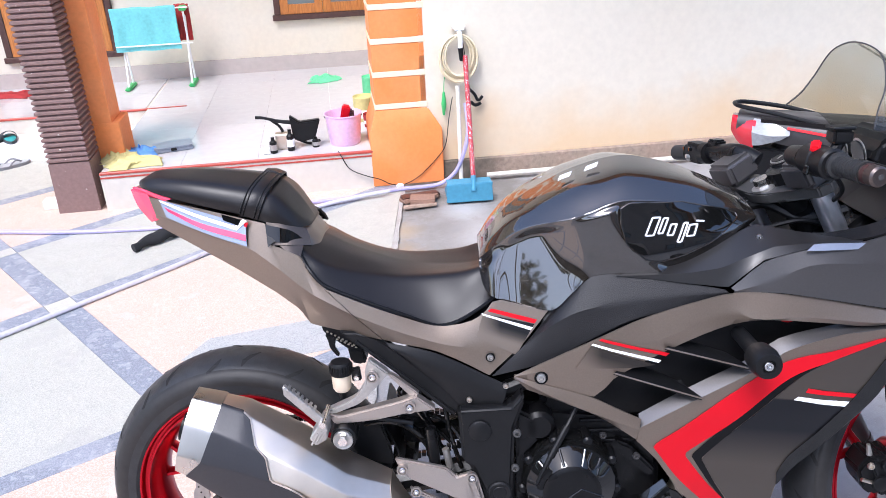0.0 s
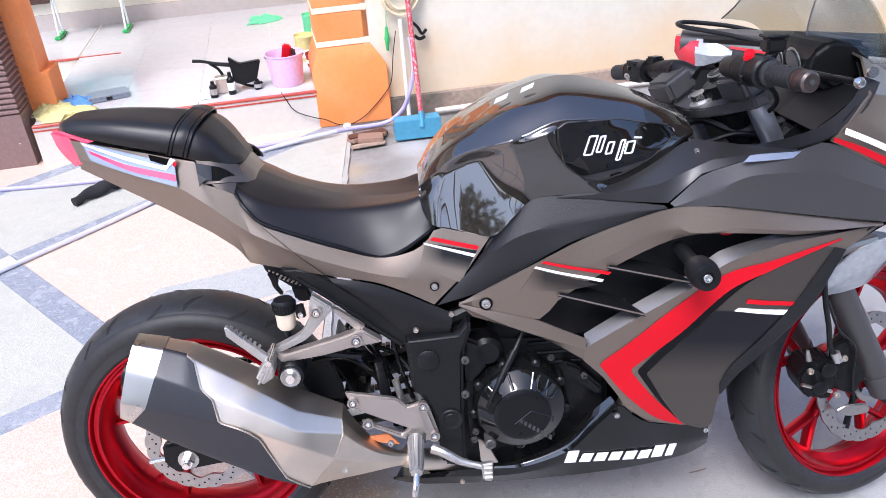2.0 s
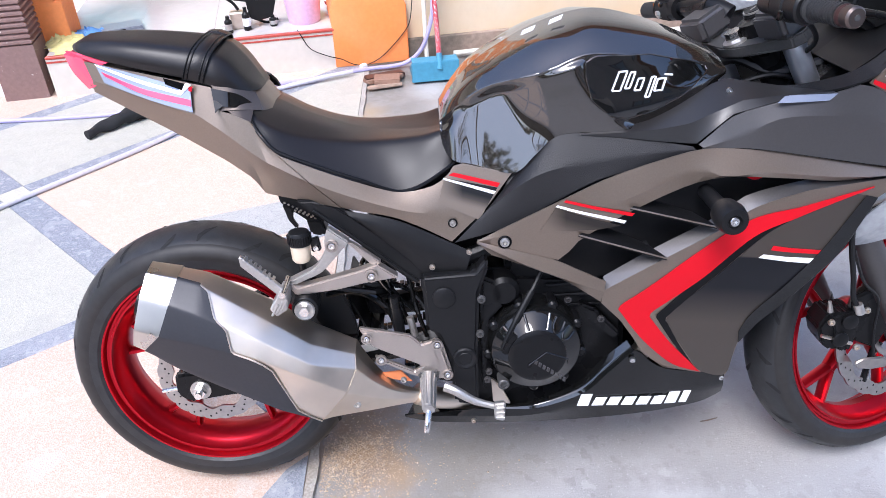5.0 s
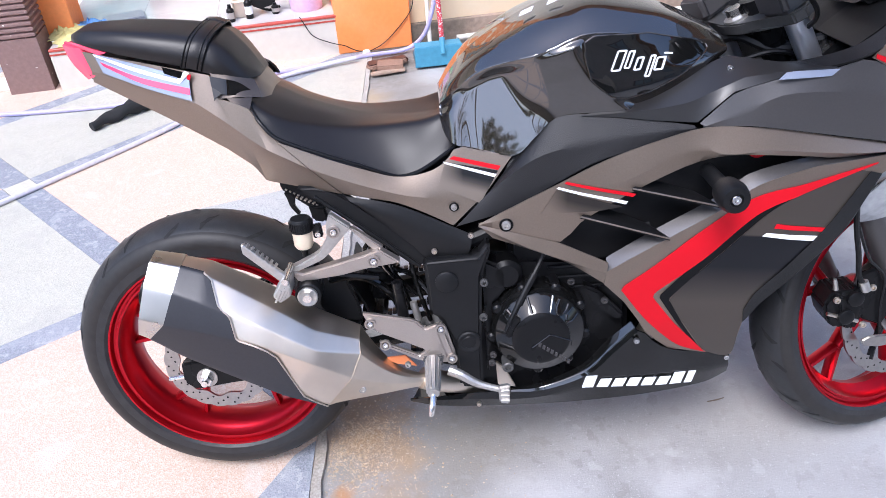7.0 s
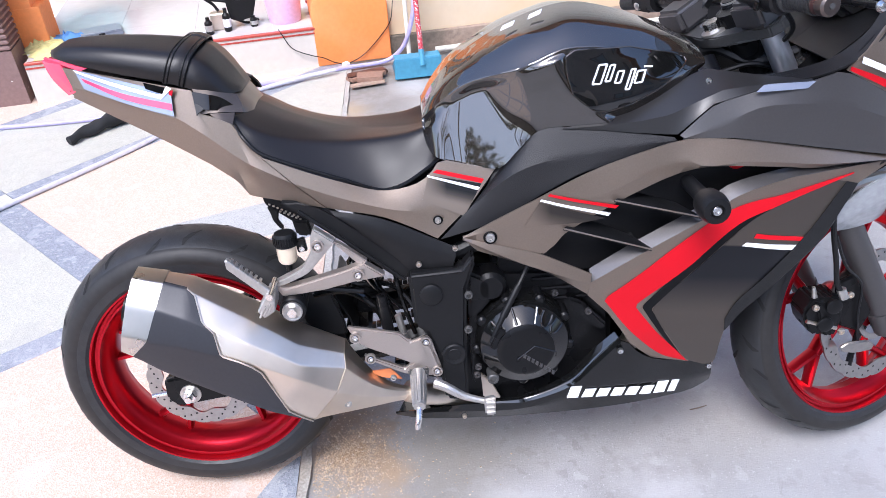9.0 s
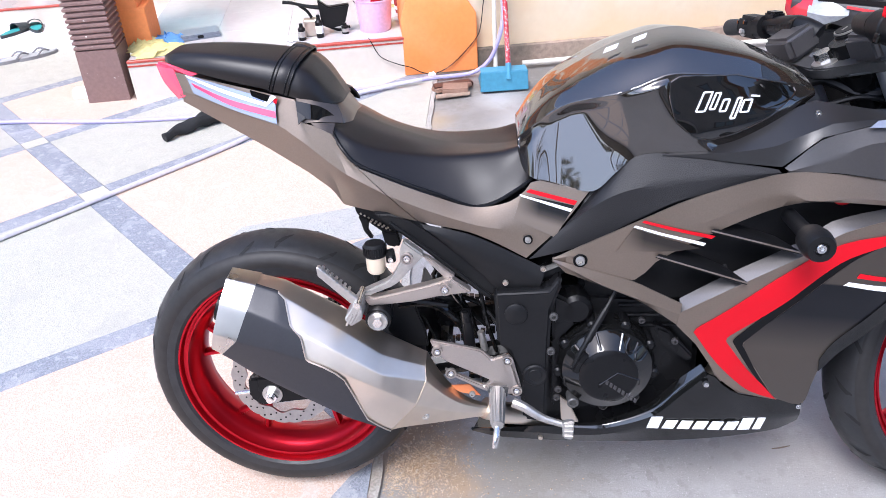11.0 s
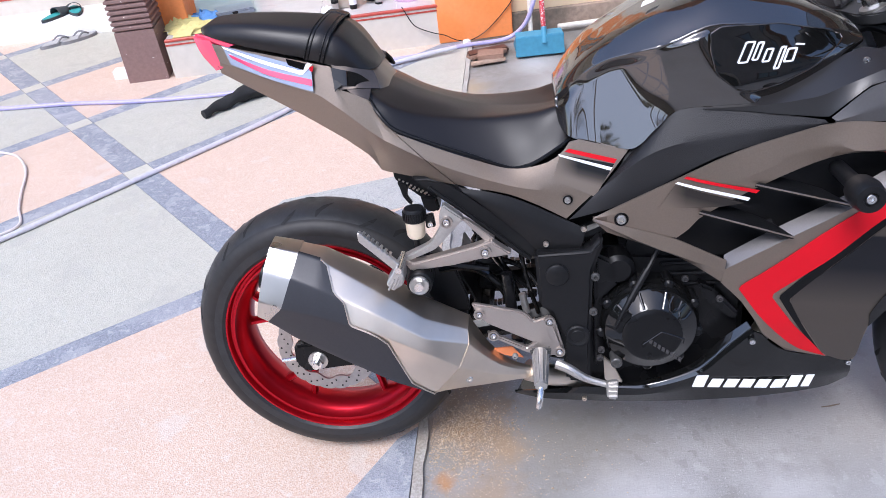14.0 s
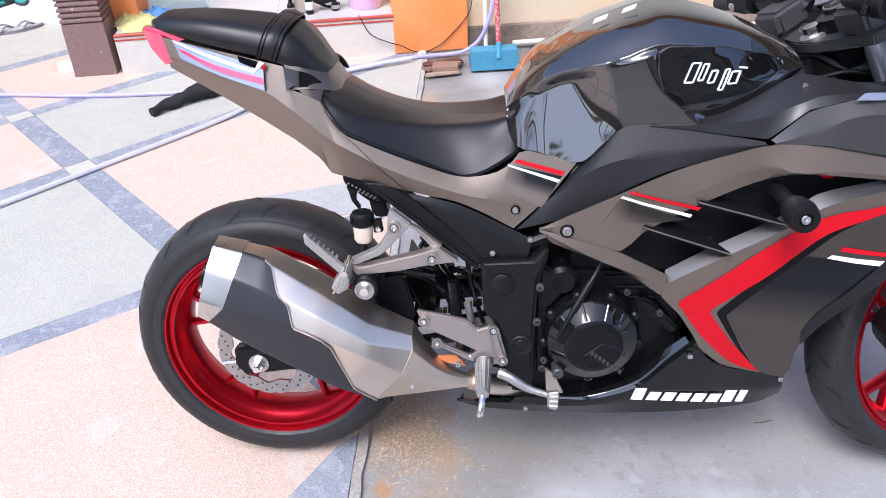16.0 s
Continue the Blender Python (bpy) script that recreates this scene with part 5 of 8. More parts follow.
LIP = [(0.778, 0.522), (0.865, 0.572), (0.980, 0.634), (1.035, 0.672), (1.132, 0.6975), (1.20, 0.700), (1.323, 0.706)]
R0B = on_side(LIP)
pair("vent_lip", sheet([R0, R0B], 26, 2), M_LIP_BRONZE, bike)
LOWER_RAILS = [LIP] + [r for r in ([(0.774, 0.495), (0.86, 0.545), (1.000, 0.605), (1.13, 0.645), (1.258, 0.668)], [(0.813, 0.452), (0.90, 0.500), (1.000, 0.530), (1.10, 0.553), (1.208, 0.575)], [(0.840, 0.410), (0.92, 0.440), (1.000, 0.462), (1.138, 0.498)],
               [(0.861, 0.372), (0.92, 0.393), (0.97, 0.408), (1.073, 0.433)], [(0.906, 0.331), (0.98, 0.345), (1.042, 0.385)], [(0.976, 0.312), (1.010, 0.310), (1.034, 0.300)])]
pair("side_fairing_low", side_sheet(LOWER_RAILS, [0.0] * 7, 34, 4), M_BRONZE, bike, "satin bronze lower side fairing", angle=14)
decal("red_chevron", [(1.246, 0.691), (1.130, 0.670), (1.031, 0.650), (0.940, 0.591), (0.849, 0.517), (0.814, 0.491), (0.806, 0.481), (0.812, 0.471), (0.857, 0.407), (0.922, 0.340), (0.981, 0.3135)],
      [(1.246, 0.689), (1.110, 0.648), (1.037, 0.616), (0.947, 0.532), (0.872, 0.472), (0.865, 0.463), (0.869, 0.454), (0.912, 0.394), (0.950, 0.350), (0.981, 0.312)], M_RED, bike, 0.0022, 80)
decal("dark_chevron", [(1.105, 0.650), (1.054, 0.630), (0.939, 0.527), (0.884, 0.468), (0.878, 0.459), (0.882, 0.450), (0.920, 0.389), (0.969, 0.322)],
      [(1.105, 0.648), (1.054, 0.616), (0.952, 0.516), (0.902, 0.461), (0.896, 0.452), (0.900, 0.444), (0.930, 0.388), (0.971, 0.323)], M_RECESS, bike, 0.0018, 70)
TOP_LINES = ([(0.551, 0.631), (0.688, 0.698), (0.787, 0.741), (0.916, 0.776)], [(0.551, 0.630), (0.62, 0.652), (0.73, 0.680), (0.83, 0.715), (0.93, 0.752)], [(0.551, 0.629), (0.689, 0.588), (0.732, 0.627), (0.827, 0.680), (0.920, 0.719)])


def top_out(x, z):
    """How far the upper panel swells out at a place on it."""
    zs = [float(np.interp(x, [p[0] for p in l], [p[1] for p in l])) for l in TOP_LINES]
    return float(np.interp(z, (zs[2], zs[1], zs[0]), (-0.002, 0.0025, 0.0)))


def top_stripe(name, a, b, mat, lift):
    ra, rb = resample([(x, 0, z) for x, z in a], 14), resample([(x, 0, z) for x, z in b], 14)
    grid = [[p.lerp(q, k / 3) for p, q in zip(ra, rb)] for k in range(4)]
    pair(name, grid_shell([[Vector((p.x, side_y(p.x, p.z) - top_out(p.x, p.z) - lift, p.z)) for p in row] for row in grid], 0.001), mat, bike)


top_stripe("fairing_stripe", [(0.704, 0.704), (0.824, 0.672)], [(0.700, 0.7005), (0.818, 0.667)], M_RED, 0.0026)
top_stripe("fairing_stripe", [(0.690, 0.695), (0.810, 0.659)], [(0.686, 0.6920), (0.806, 0.654)], M_WHITE_GLOSS, 0.0026)
top_stripe("fairing_shade", [(0.686, 0.690), (0.800, 0.650)], [(0.660, 0.648), (0.762, 0.645)], M_TOPFADE, 0.0020)
decal("fairing_stripe", [(1.074, 0.596), (1.168, 0.577)], [(1.070, 0.588), (1.164, 0.570)], M_RED, bike, 0.0024, 8)
decal("fairing_stripe", [(1.058, 0.580), (1.160, 0.562)], [(1.050, 0.574), (1.152, 0.553)], M_WHITE_GLOSS, bike, 0.0024, 8)
decal("dark_field", [(0.974, 0.322), (0.932, 0.388), (0.898, 0.451), (0.954, 0.515), (1.054, 0.614), (1.100, 0.646), (1.21, 0.682)], [(0.985, 0.3125), (1.033, 0.302), (1.041, 0.386), (1.072, 0.434), (1.137, 0.499), (1.208, 0.577), (1.256, 0.669)], M_FADE, bike, 0.0008, 34, 12)
decal("edge_band", [(1.2345, 0.676), (1.182, 0.598), (1.160, 0.570), (1.108, 0.512), (1.055, 0.453), (1.038, 0.415)], [(1.257, 0.669), (1.209, 0.577), (1.186, 0.550), (1.137, 0.499), (1.072, 0.434), (1.0415, 0.387)], M_GLOSS, bike, 0.0030, 24)
pair("fairing_edge", sheet([[(1.323, -0.186, 0.712), (1.259, -0.186, 0.670), (1.210, -0.196, 0.577), (1.138, -0.200, 0.499), (1.073, -0.196, 0.434), (1.043, -0.188, 0.386)],
                            [(1.322, -0.168, 0.708), (1.250, -0.168, 0.668), (1.198, -0.176, 0.576), (1.126, -0.178, 0.498), (1.061, -0.176, 0.433), (1.034, -0.172, 0.386)]], 20, 3, 0.004), M_SATIN, bike, "satin black fairing edge")
for f0, f1, g0, g1 in (((0.727, 0.640), (0.885, 0.587), (0.760, 0.646), (0.875, 0.606)), ((0.815, 0.686), (0.968, 0.643), (0.850, 0.688), (0.955, 0.662))):
    pair("vent_fin", sheet([[(f0[0], side_y(*f0) - 0.006, f0[1]), (f1[0], side_y(*f1) - 0.010, f1[1])], [(g0[0] + 0.004, -0.178, g0[1] - 0.004), (g1[0] - 0.02, -0.182, g1[1] - 0.006)]], 10, 3, 0.005), M_PLASTIC, bike, "black vent blade")
    pair("fin_edge", tube([(f0[0], side_y(*f0) - 0.0065, f0[1] - 0.001), (f1[0], side_y(*f1) - 0.0105, f1[1] - 0.001)], 0.0016, 6), M_BRONZE, bike)
pair("vent_lining", sheet([[(0.66, -0.150, 0.66), (0.85, -0.150, 0.75), (1.15, -0.150, 0.75)], [(0.72, -0.150, 0.52), (0.90, -0.150, 0.54), (1.18, -0.150, 0.68)]], 12, 3, 0.003), M_PLASTIC, bike)
part("hose_clip", move(spun([(-0.006, 0.016), (0.006, 0.016), (0.006, 0.022), (-0.006, 0.022)], "y", 24, closed=True), pose(1.045, -0.165, 0.728)), M_RED, bike)
slider = part("frame_slider", move(spun([(-0.185, 0.0), (-0.185, 0.013), (-0.276, 0.0140), (-0.280, 0.0235), (-0.305, 0.0265), (-0.322, 0.0240), (-0.328, 0.0215), (-0.329, 0.012), (-0.324, 0.010), (-0.324, 0.0)], "y", 32), pose(0.953, 0, 0.695)), M_PLASTIC, bike, "black frame slider")
part("bolt", move(bolt(0.0085, 0.005), pose(0.953, -0.3235, 0.695)), M_CHROME, slider)
part("frame_slider", move(spun([(0.185, 0.0), (0.185, 0.014), (0.27, 0.015), (0.278, 0.024), (0.320, 0.026), (0.333, 0.012), (0.333, 0.0)], "y", 32), pose(0.953, 0, 0.695)), M_PLASTIC, bike)

# belly pan
pair("belly_pan", sheet([[(0.395, -0.140, 0.220), (0.540, -0.160, 0.240), (0.664, -0.168, 0.243), (0.752, -0.176, 0.280), (0.800, -0.180, 0.330), (0.844, -0.184, 0.378), (0.875, -0.186, 0.352), (0.906, -0.184, 0.330), (0.976, -0.172, 0.311), (1.036, -0.162, 0.298)],
                         [(0.396, -0.140, 0.216), (0.500, -0.158, 0.225), (0.655, -0.168, 0.225), (0.800, -0.172, 0.262), (0.900, -0.172, 0.268), (0.990, -0.165, 0.262), (1.040, -0.155, 0.262)],
                         [(0.398, -0.135, 0.211), (0.458, -0.145, 0.203), (0.655, -0.150, 0.195), (0.862, -0.150, 0.201), (0.998, -0.145, 0.218), (1.043, -0.140, 0.238)],
                         [(0.42, -0.04, 0.195), (0.50, -0.03, 0.18), (0.655, -0.03, 0.17), (0.862, -0.03, 0.175), (0.998, -0.03, 0.19), (1.045, -0.03, 0.22)]], 34, 4), M_GLOSS, bike, "gloss black belly pan", angle=20)
pair("pan_edge", sheet([[(0.600, -0.160, 0.247), (0.660, -0.160, 0.254), (0.744, -0.163, 0.294), (0.789, -0.166, 0.346), (0.834, -0.174, 0.392)],
                        [(0.600, -0.165, 0.245), (0.663, -0.169, 0.250), (0.749, -0.176, 0.287), (0.796, -0.180, 0.338), (0.840, -0.184, 0.384)],
                        [(0.600, -0.167, 0.242), (0.664, -0.172, 0.244), (0.752, -0.180, 0.279), (0.801, -0.184, 0.329), (0.845, -0.188, 0.377)]], 24, 4, 0.003), M_TANKBLACK, bike, "gloss black lip of the belly pan")
for i in range(8):
    w = 0.0150 if i == 7 else 0.0225
    x = 0.742 + i * 0.0295
    h = 0.028 if i in (0, 6, 7) else 0.020
    zb = 0.245 - 0.010 * i / 8
    o = 0.0022

    def bp(xx, zz):
        return (xx, -(0.1705 + 0.10 * max(0, min(0.03, zz - 0.235))) - o + 0.10 * max(0.0, xx - 0.90), zz)
    part("emblem_bar", sheet([[bp(x + 0.008, zb + h), bp(x + 0.008 + w, zb + h - 0.001)], [bp(x, zb), bp(x + w, zb - 0.001)]], 4, 2, 0.0015), M_WHITE_GLOSS, bike)

# ---- frame, engine, exhaust and controls ----
def spot_bolts(places, r, parent, mat=M_CHROME, h=0.006):
    for x, y, z in places:
        part("bolt", move(bolt(r, h), pose(x, y, z)), mat, parent)


pivot_frame = part("frame", plate([(0.446, 0.556), (0.545, 0.560), (0.568, 0.590), (0.572, 0.570), (0.553, 0.519), (0.547, 0.40), (0.545, 0.267), (0.500, 0.275), (0.495, 0.321), (0.493, 0.377), (0.472, 0.432), (0.452, 0.447), (0.449, 0.524)], -0.188, -0.150, 0.007, 3), M_PLASTIC, bike, "black pressed steel pivot frame")
part("frame", mirrored(plate([(0.446, 0.556), (0.545, 0.560), (0.568, 0.590), (0.553, 0.519), (0.545, 0.267), (0.500, 0.275), (0.493, 0.377), (0.452, 0.447)], -0.188, -0.150, 0.007, 2)), M_PLASTIC, bike)
part("frame_plug", move(spun([(0, 0.021), (-0.004, 0.021), (-0.006, 0.018), (-0.006, 0.0)], "y", 28), pose(0.487, -0.188, 0.514)), M_PLASTIC, pivot_frame)
part("pivot_cap", move(spun([(0, 0.023), (-0.003, 0.023), (-0.005, 0.020), (-0.003, 0.013), (-0.004, 0.012), (-0.004, 0.0)], "y", 28), pose(0.522, -0.188, 0.381)), M_PLASTIC, pivot_frame)
spot_bolts([(0.556, -0.188, 0.507), (0.552, -0.182, 0.43)], 0.008, pivot_frame, M_CLAMP)
pair("seat_rail", plate([(0.228, 0.703), (0.262, 0.702), (0.300, 0.692), (0.334, 0.668), (0.463, 0.556), (0.463, 0.545), (0.434, 0.524), (0.400, 0.554), (0.330, 0.617)], -0.150, -0.126, 0.006, 3), M_PLASTIC, bike, "black pressed seat rail")
pair("rail_rib", tube([(0.262, -0.150, 0.684), (0.345, -0.151, 0.614), (0.440, -0.152, 0.531)], 0.004, 8), M_PLASTIC, bike)
pair("cross_rail", tube([(0.455, -0.150, 0.545), (0.70, -0.130, 0.64), (1.02, -0.06, 0.80)], 0.016, 10), M_BLACK_METAL, bike)
for x, y, z, r in ((0.510, -0.1675, 0.653, 0.0088), (0.599, -0.2065, 0.628, 0.0125)):
    part("bolt_seat", move(spun([(0.0, r), (-0.0022, r), (-0.0026, r - 0.0012), (-0.0012, r - 0.003), (-0.0012, 0.0)], "y", 24), pose(x, y, z)), M_RECESS, bike)
spot_bolts([(0.510, -0.1685, 0.653)], 0.0058, bike, M_ALLOY)
spot_bolts([(0.469, -0.173, 0.571), (0.537, -0.176, 0.599)], 0.0055, bike, M_STEEL)
spot_bolts([(0.599, -0.2075, 0.628)], 0.0085, bike, M_ALLOY)
spot_bolts([(0.843, -0.187, 0.357)], 0.006, bike)
spot_bolts([(0.989, -0.150, 0.862)], 0.0055, bike)
spot_bolts([(1.028, -0.167, 0.292)], 0.006, bike)
spot_bolts([(0.535, -0.160, 0.214)], 0.005, bike, M_STEEL)

# engine
part("crankcase", plate([(0.515, 0.24), (0.60, 0.215), (0.80, 0.225), (0.84, 0.30), (0.84, 0.42), (0.76, 0.52), (0.64, 0.53), (0.56, 0.54), (0.54, 0.40)], -0.135, 0.135, 0.014, 3), M_BLACK_METAL, bike, "black painted engine case")
head = part("cylinder_head", plate([(0.60, 0.50), (0.78, 0.44), (0.90, 0.62), (0.88, 0.68), (0.70, 0.70), (0.62, 0.62)], -0.125, 0.125, 0.012, 2), M_BLACK_METAL, bike)
part("radiator", plate([(0.90, 0.33), (0.935, 0.33), (1.03, 0.62), (0.995, 0.63)], -0.14, 0.14, 0.004), M_BLACK_METAL, bike)
for i in range(5):
    z = 0.455 + 0.022 * i
    part("cooling_fin", box(0.64 + 0.02 * i, 0.80 + 0.015 * i, -0.142, -0.12, z, z + 0.006, 0.002), M_BLACK_METAL, head)
clutch = part("clutch_cover", move(spun([(0.075, 0.093), (0.018, 0.093), (0.010, 0.090), (0.002, 0.087), (-0.003, 0.084), (-0.0045, 0.081), (-0.024, 0.057), (-0.0255, 0.055), (-0.0255, 0.0)], "y", 56), pose(0.657, -0.186, 0.392)), M_GLOSS, bike, "gloss black clutch cover", angle=25)
# Added disc: the cover's dark face put in as a duller black copy.
part("cover_face", move(spun([(-0.022, 0.0555), (-0.0265, 0.0545), (-0.0290, 0.050), (-0.0300, 0.044), (-0.0308, 0.025), (-0.0310, 0.0)], "y", 56), pose(0.657, -0.186, 0.392)), M_BLACK_METAL, clutch, "duller black disc added over the clutch cover face")
part("cover_line", tube([(0.640, -0.2170, 0.376), (0.673, -0.2172, 0.402), (0.714, -0.2155, 0.384), (0.713, -0.2155, 0.375)], 0.0014, 6, smooth=False), M_GLOSS, clutch)
for k in range(8):
    a = 0.385 - 0.047 * k / 8
    part("raised_bar", plate([(0.650 + 0.0077 * k, a - 0.006), (0.655 + 0.0077 * k, a - 0.0095), (0.657 + 0.0077 * k, a - 0.001), (0.652 + 0.0077 * k, a + 0.002)], -0.2182, -0.2155, 0.0004, 1), M_SATIN, clutch)
CONE = Vector((0.657, -0.186, 0.392))


def on_cover(r, deg):
    """A place on the sloping rim of the clutch cover."""
    a = radians(deg)
    y = float(np.interp(r, (0.052, 0.057, 0.081, 0.084), (-0.0275, -0.024, -0.0045, -0.003)))
    return CONE + Vector((r * math.cos(a), y - 0.001, r * math.sin(a)))


for d0, d1 in ((62, 48), (40, 28)):
    part("cover_rib", tube([on_cover(0.080, d0), on_cover(0.066, d0 + 1), on_cover(0.058, (d0 + d1) / 2), on_cover(0.066, d1 - 1), on_cover(0.080, d1)], 0.0022, 8), M_TANKBLACK, clutch)
for d in (72, 106, 138):
    part("cover_step", tube([on_cover(0.082, d), on_cover(0.057, d)], 0.0026, 8), M_TANKBLACK, clutch)
for k in range(9):
    a = 0.5 + 2 * math.pi * k / 9
    part("case_lug", move(spun([(0.05, 0.010), (-0.004, 0.010), (-0.008, 0.006), (-0.008, 0.0)], "y", 14), pose(0.657 + 0.091 * math.cos(a), -0.172, 0.392 + 0.091 * math.sin(a))), M_BLACK_METAL, clutch)
part("clutch_arm", plate([(0.588, 0.405), (0.600, 0.430), (0.612, 0.445), (0.622, 0.436), (0.606, 0.415), (0.600, 0.395)], -0.214, -0.196, 0.003), M_BLACK_METAL, clutch)
cable = part("clutch_cable", tube([(0.592, -0.206, 0.410), (0.612, -0.200, 0.452), (0.640, -0.185, 0.497), (0.665, -0.165, 0.535), (0.70, -0.14, 0.60)], 0.0045, 8), M_PLASTIC, bike, "black clutch cable")
part("cable_adjuster", tube([(0.617, -0.198, 0.460), (0.640, -0.185, 0.497), (0.650, -0.178, 0.512)], 0.0065, 10), M_PLASTIC, cable)
part("case_side", plate([(0.555, 0.545), (0.60, 0.520), (0.60, 0.48), (0.575, 0.45), (0.562, 0.44), (0.565, 0.30), (0.556, 0.29)], -0.168, -0.12, 0.006), M_BLACK_METAL, bike)
part("water_pump", move(spun([(0.03, 0.030), (-0.01, 0.030), (-0.018, 0.022), (-0.018, 0.0)], "y", 24), pose(0.60, -0.150, 0.505)), M_BLACK_METAL, bike)
part("engine_lug", plate([(0.745, 0.470), (0.775, 0.455), (0.825, 0.400), (0.815, 0.385), (0.760, 0.430)], -0.160, -0.12, 0.005), M_BLACK_METAL, bike)
spot_bolts([(0.565, -0.170, 0.318), (0.568, -0.168, 0.335), (0.723, -0.150, 0.476), (0.785, -0.162, 0.437)], 0.007, bike, M_SATIN)
part("oil_filler", move(spun([(0.02, 0.011), (-0.012, 0.011), (-0.014, 0.009), (-0.014, 0.006), (-0.010, 0.006), (-0.010, 0.0)], "y", 24), pose(0.594, -0.186, 0.322)), M_CLAMP, bike)
part("sump_guard", plate([(0.572, 0.318), (0.590, 0.300), (0.610, 0.255), (0.575, 0.262)], -0.170, -0.160, 0.002), M_STEEL, bike)
for pts, r in (([(0.262, -0.12, 0.500), (0.300, -0.122, 0.506), (0.332, -0.122, 0.500), (0.363, -0.122, 0.478), (0.387, -0.122, 0.446), (0.396, -0.120, 0.400)], 0.0085), ([(0.362, -0.120, 0.540), (0.371, -0.124, 0.520), (0.392, -0.126, 0.489), (0.417, -0.126, 0.434)], 0.0042), ([(0.378, -0.120, 0.545), (0.384, -0.122, 0.510), (0.404, -0.124, 0.470), (0.412, -0.122, 0.425)], 0.0042), ([(0.42, -0.12, 0.54), (0.43, -0.135, 0.48), (0.45, -0.13, 0.40)], 0.0045), ([(0.33, -0.10, 0.52), (0.42, -0.12, 0.50), (0.46, -0.12, 0.44)], 0.005), ([(0.37, -0.11, 0.56), (0.39, -0.12, 0.50), (0.43, -0.125, 0.455)], 0.004)):
    part("hose", tube(pts, r, 10), M_GLOSS, bike)
part("shock_absorber", tube([(0.375, 0.0, 0.63), (0.345, 0.0, 0.40)], 0.030, 14), M_BLACK_METAL, bike)
spring = []
for k in range(70):
    a = k * 0.55
    spring.append((0.372 - 0.026 * k / 70 + 0.036 * math.cos(a), 0.036 * math.sin(a), 0.60 - 0.17 * k / 70))
part("shock_spring", tube(spring, 0.0055, 6, smooth=False), M_BLACK_METAL, bike)
part("brake_cylinder", tube([(0.392, -0.148, 0.500), (0.398, -0.152, 0.440), (0.402, -0.155, 0.400)], 0.011, 12), M_BLACK_METAL, bike)
part("brake_switch", tube([(0.42, -0.150, 0.455), (0.428, -0.152, 0.415)], 0.007, 10), M_ALLOY, bike)

# swing arm, chain, rear brake
swing = part("swing_arm", tube([(0.50, -0.085, 0.375), (0.28, -0.098, 0.345), (0.0, -0.100, 0.305), (-0.04, -0.100, 0.302)], [0.030, 0.026, 0.024, 0.020], 10), M_BLACK_METAL, bike, "black box swing arm")
part("swing_arm", tube([(0.50, 0.085, 0.375), (0.28, 0.098, 0.345), (0.0, 0.105, 0.305), (-0.04, 0.105, 0.302)], [0.030, 0.026, 0.024, 0.020], 10), M_BLACK_METAL, bike)
part("swing_bridge", tube([(0.33, -0.09, 0.36), (0.33, 0.09, 0.36)], 0.028, 10), M_BLACK_METAL, bike)
part("swing_end", plate([(-0.060, 0.336), (0.030, 0.345), (0.095, 0.318), (0.090, 0.286), (0.025, 0.280), (-0.040, 0.270), (-0.062, 0.290)], -0.128, -0.100, 0.005), M_BLACK_METAL, swing)
axle = part("rear_axle", move(spun([(0.15, 0.0), (0.15, 0.010), (-0.128, 0.010), (-0.128, 0.021), (-0.131, 0.021), (-0.131, 0.013)], "y", 28), pose(-0.012, 0, 0.301)), M_ALLOY, bike)
part("axle_nut", move(spun([(-0.131, 0.014), (-0.142, 0.014), (-0.144, 0.012), (-0.144, 0.0)], "y", 6), pose(-0.012, 0, 0.301)), M_CHROME, axle)
part("axle_stub", move(spun([(-0.144, 0.007), (-0.154, 0.007), (-0.154, 0.0)], "y", 16), pose(-0.012, 0, 0.301)), M_CHROME, axle)
part("chain_adjuster", tube([(-0.045, -0.114, 0.300), (-0.095, -0.114, 0.293)], 0.0045, 8), M_CHROME, swing)
part("rear_caliper", box(-0.045, 0.055, -0.125, -0.075, 0.335, 0.395, 0.010, 2), M_BLACK_METAL, bike, "black rear brake caliper")
part("sensor_ring", move(spun([(-0.094, 0.040), (-0.094, 0.052), (-0.090, 0.052), (-0.090, 0.040)], "y", 40, closed=True), pose(0, 0, RR)), M_DISC, bike)
part("sprocket", move(spun([(0.078, 0.030), (0.078, 0.094), (0.084, 0.094), (0.084, 0.030)], "y", 43, closed=True), pose(0, 0, RR)), M_BLACK_METAL, bike)
chain = bmesh.new()
for k in range(44):
    s = k / 44
    for zz0, zz1 in ((0.308 + 0.094, 0.375 + 0.035), (0.308 - 0.094, 0.375 - 0.035)):
        bmesh.ops.create_cube(chain, size=1, matrix=pose(0.50 * s, 0.081, zz0 + (zz1 - zz0) * s) @ Matrix.Diagonal((0.010, 0.014, 0.013 if k % 2 else 0.009, 1)))
    a = math.pi / 2 + math.pi * s
    bmesh.ops.create_cube(chain, size=1, matrix=pose(0.096 * math.cos(a), 0.081, 0.308 + 0.096 * math.sin(a)) @ Matrix.Diagonal((0.008, 0.014, 0.010, 1)))
tagged(part("chain", chain, M_BLACK_METAL, bike, smooth=False), "oily drive chain", kind="stuff")
hug = [[Vector((RR * 1.10 * math.cos(a), y, RR + RR * 1.10 * math.sin(a))) for a in np.linspace(radians(2), radians(30), 10)] for y in (-0.092, -0.07, 0, 0.07, 0.092)]
part("hugger", grid_shell(hug, 0.004, (1, 0, 1)), M_PLASTIC, bike, "black plastic rear hugger")
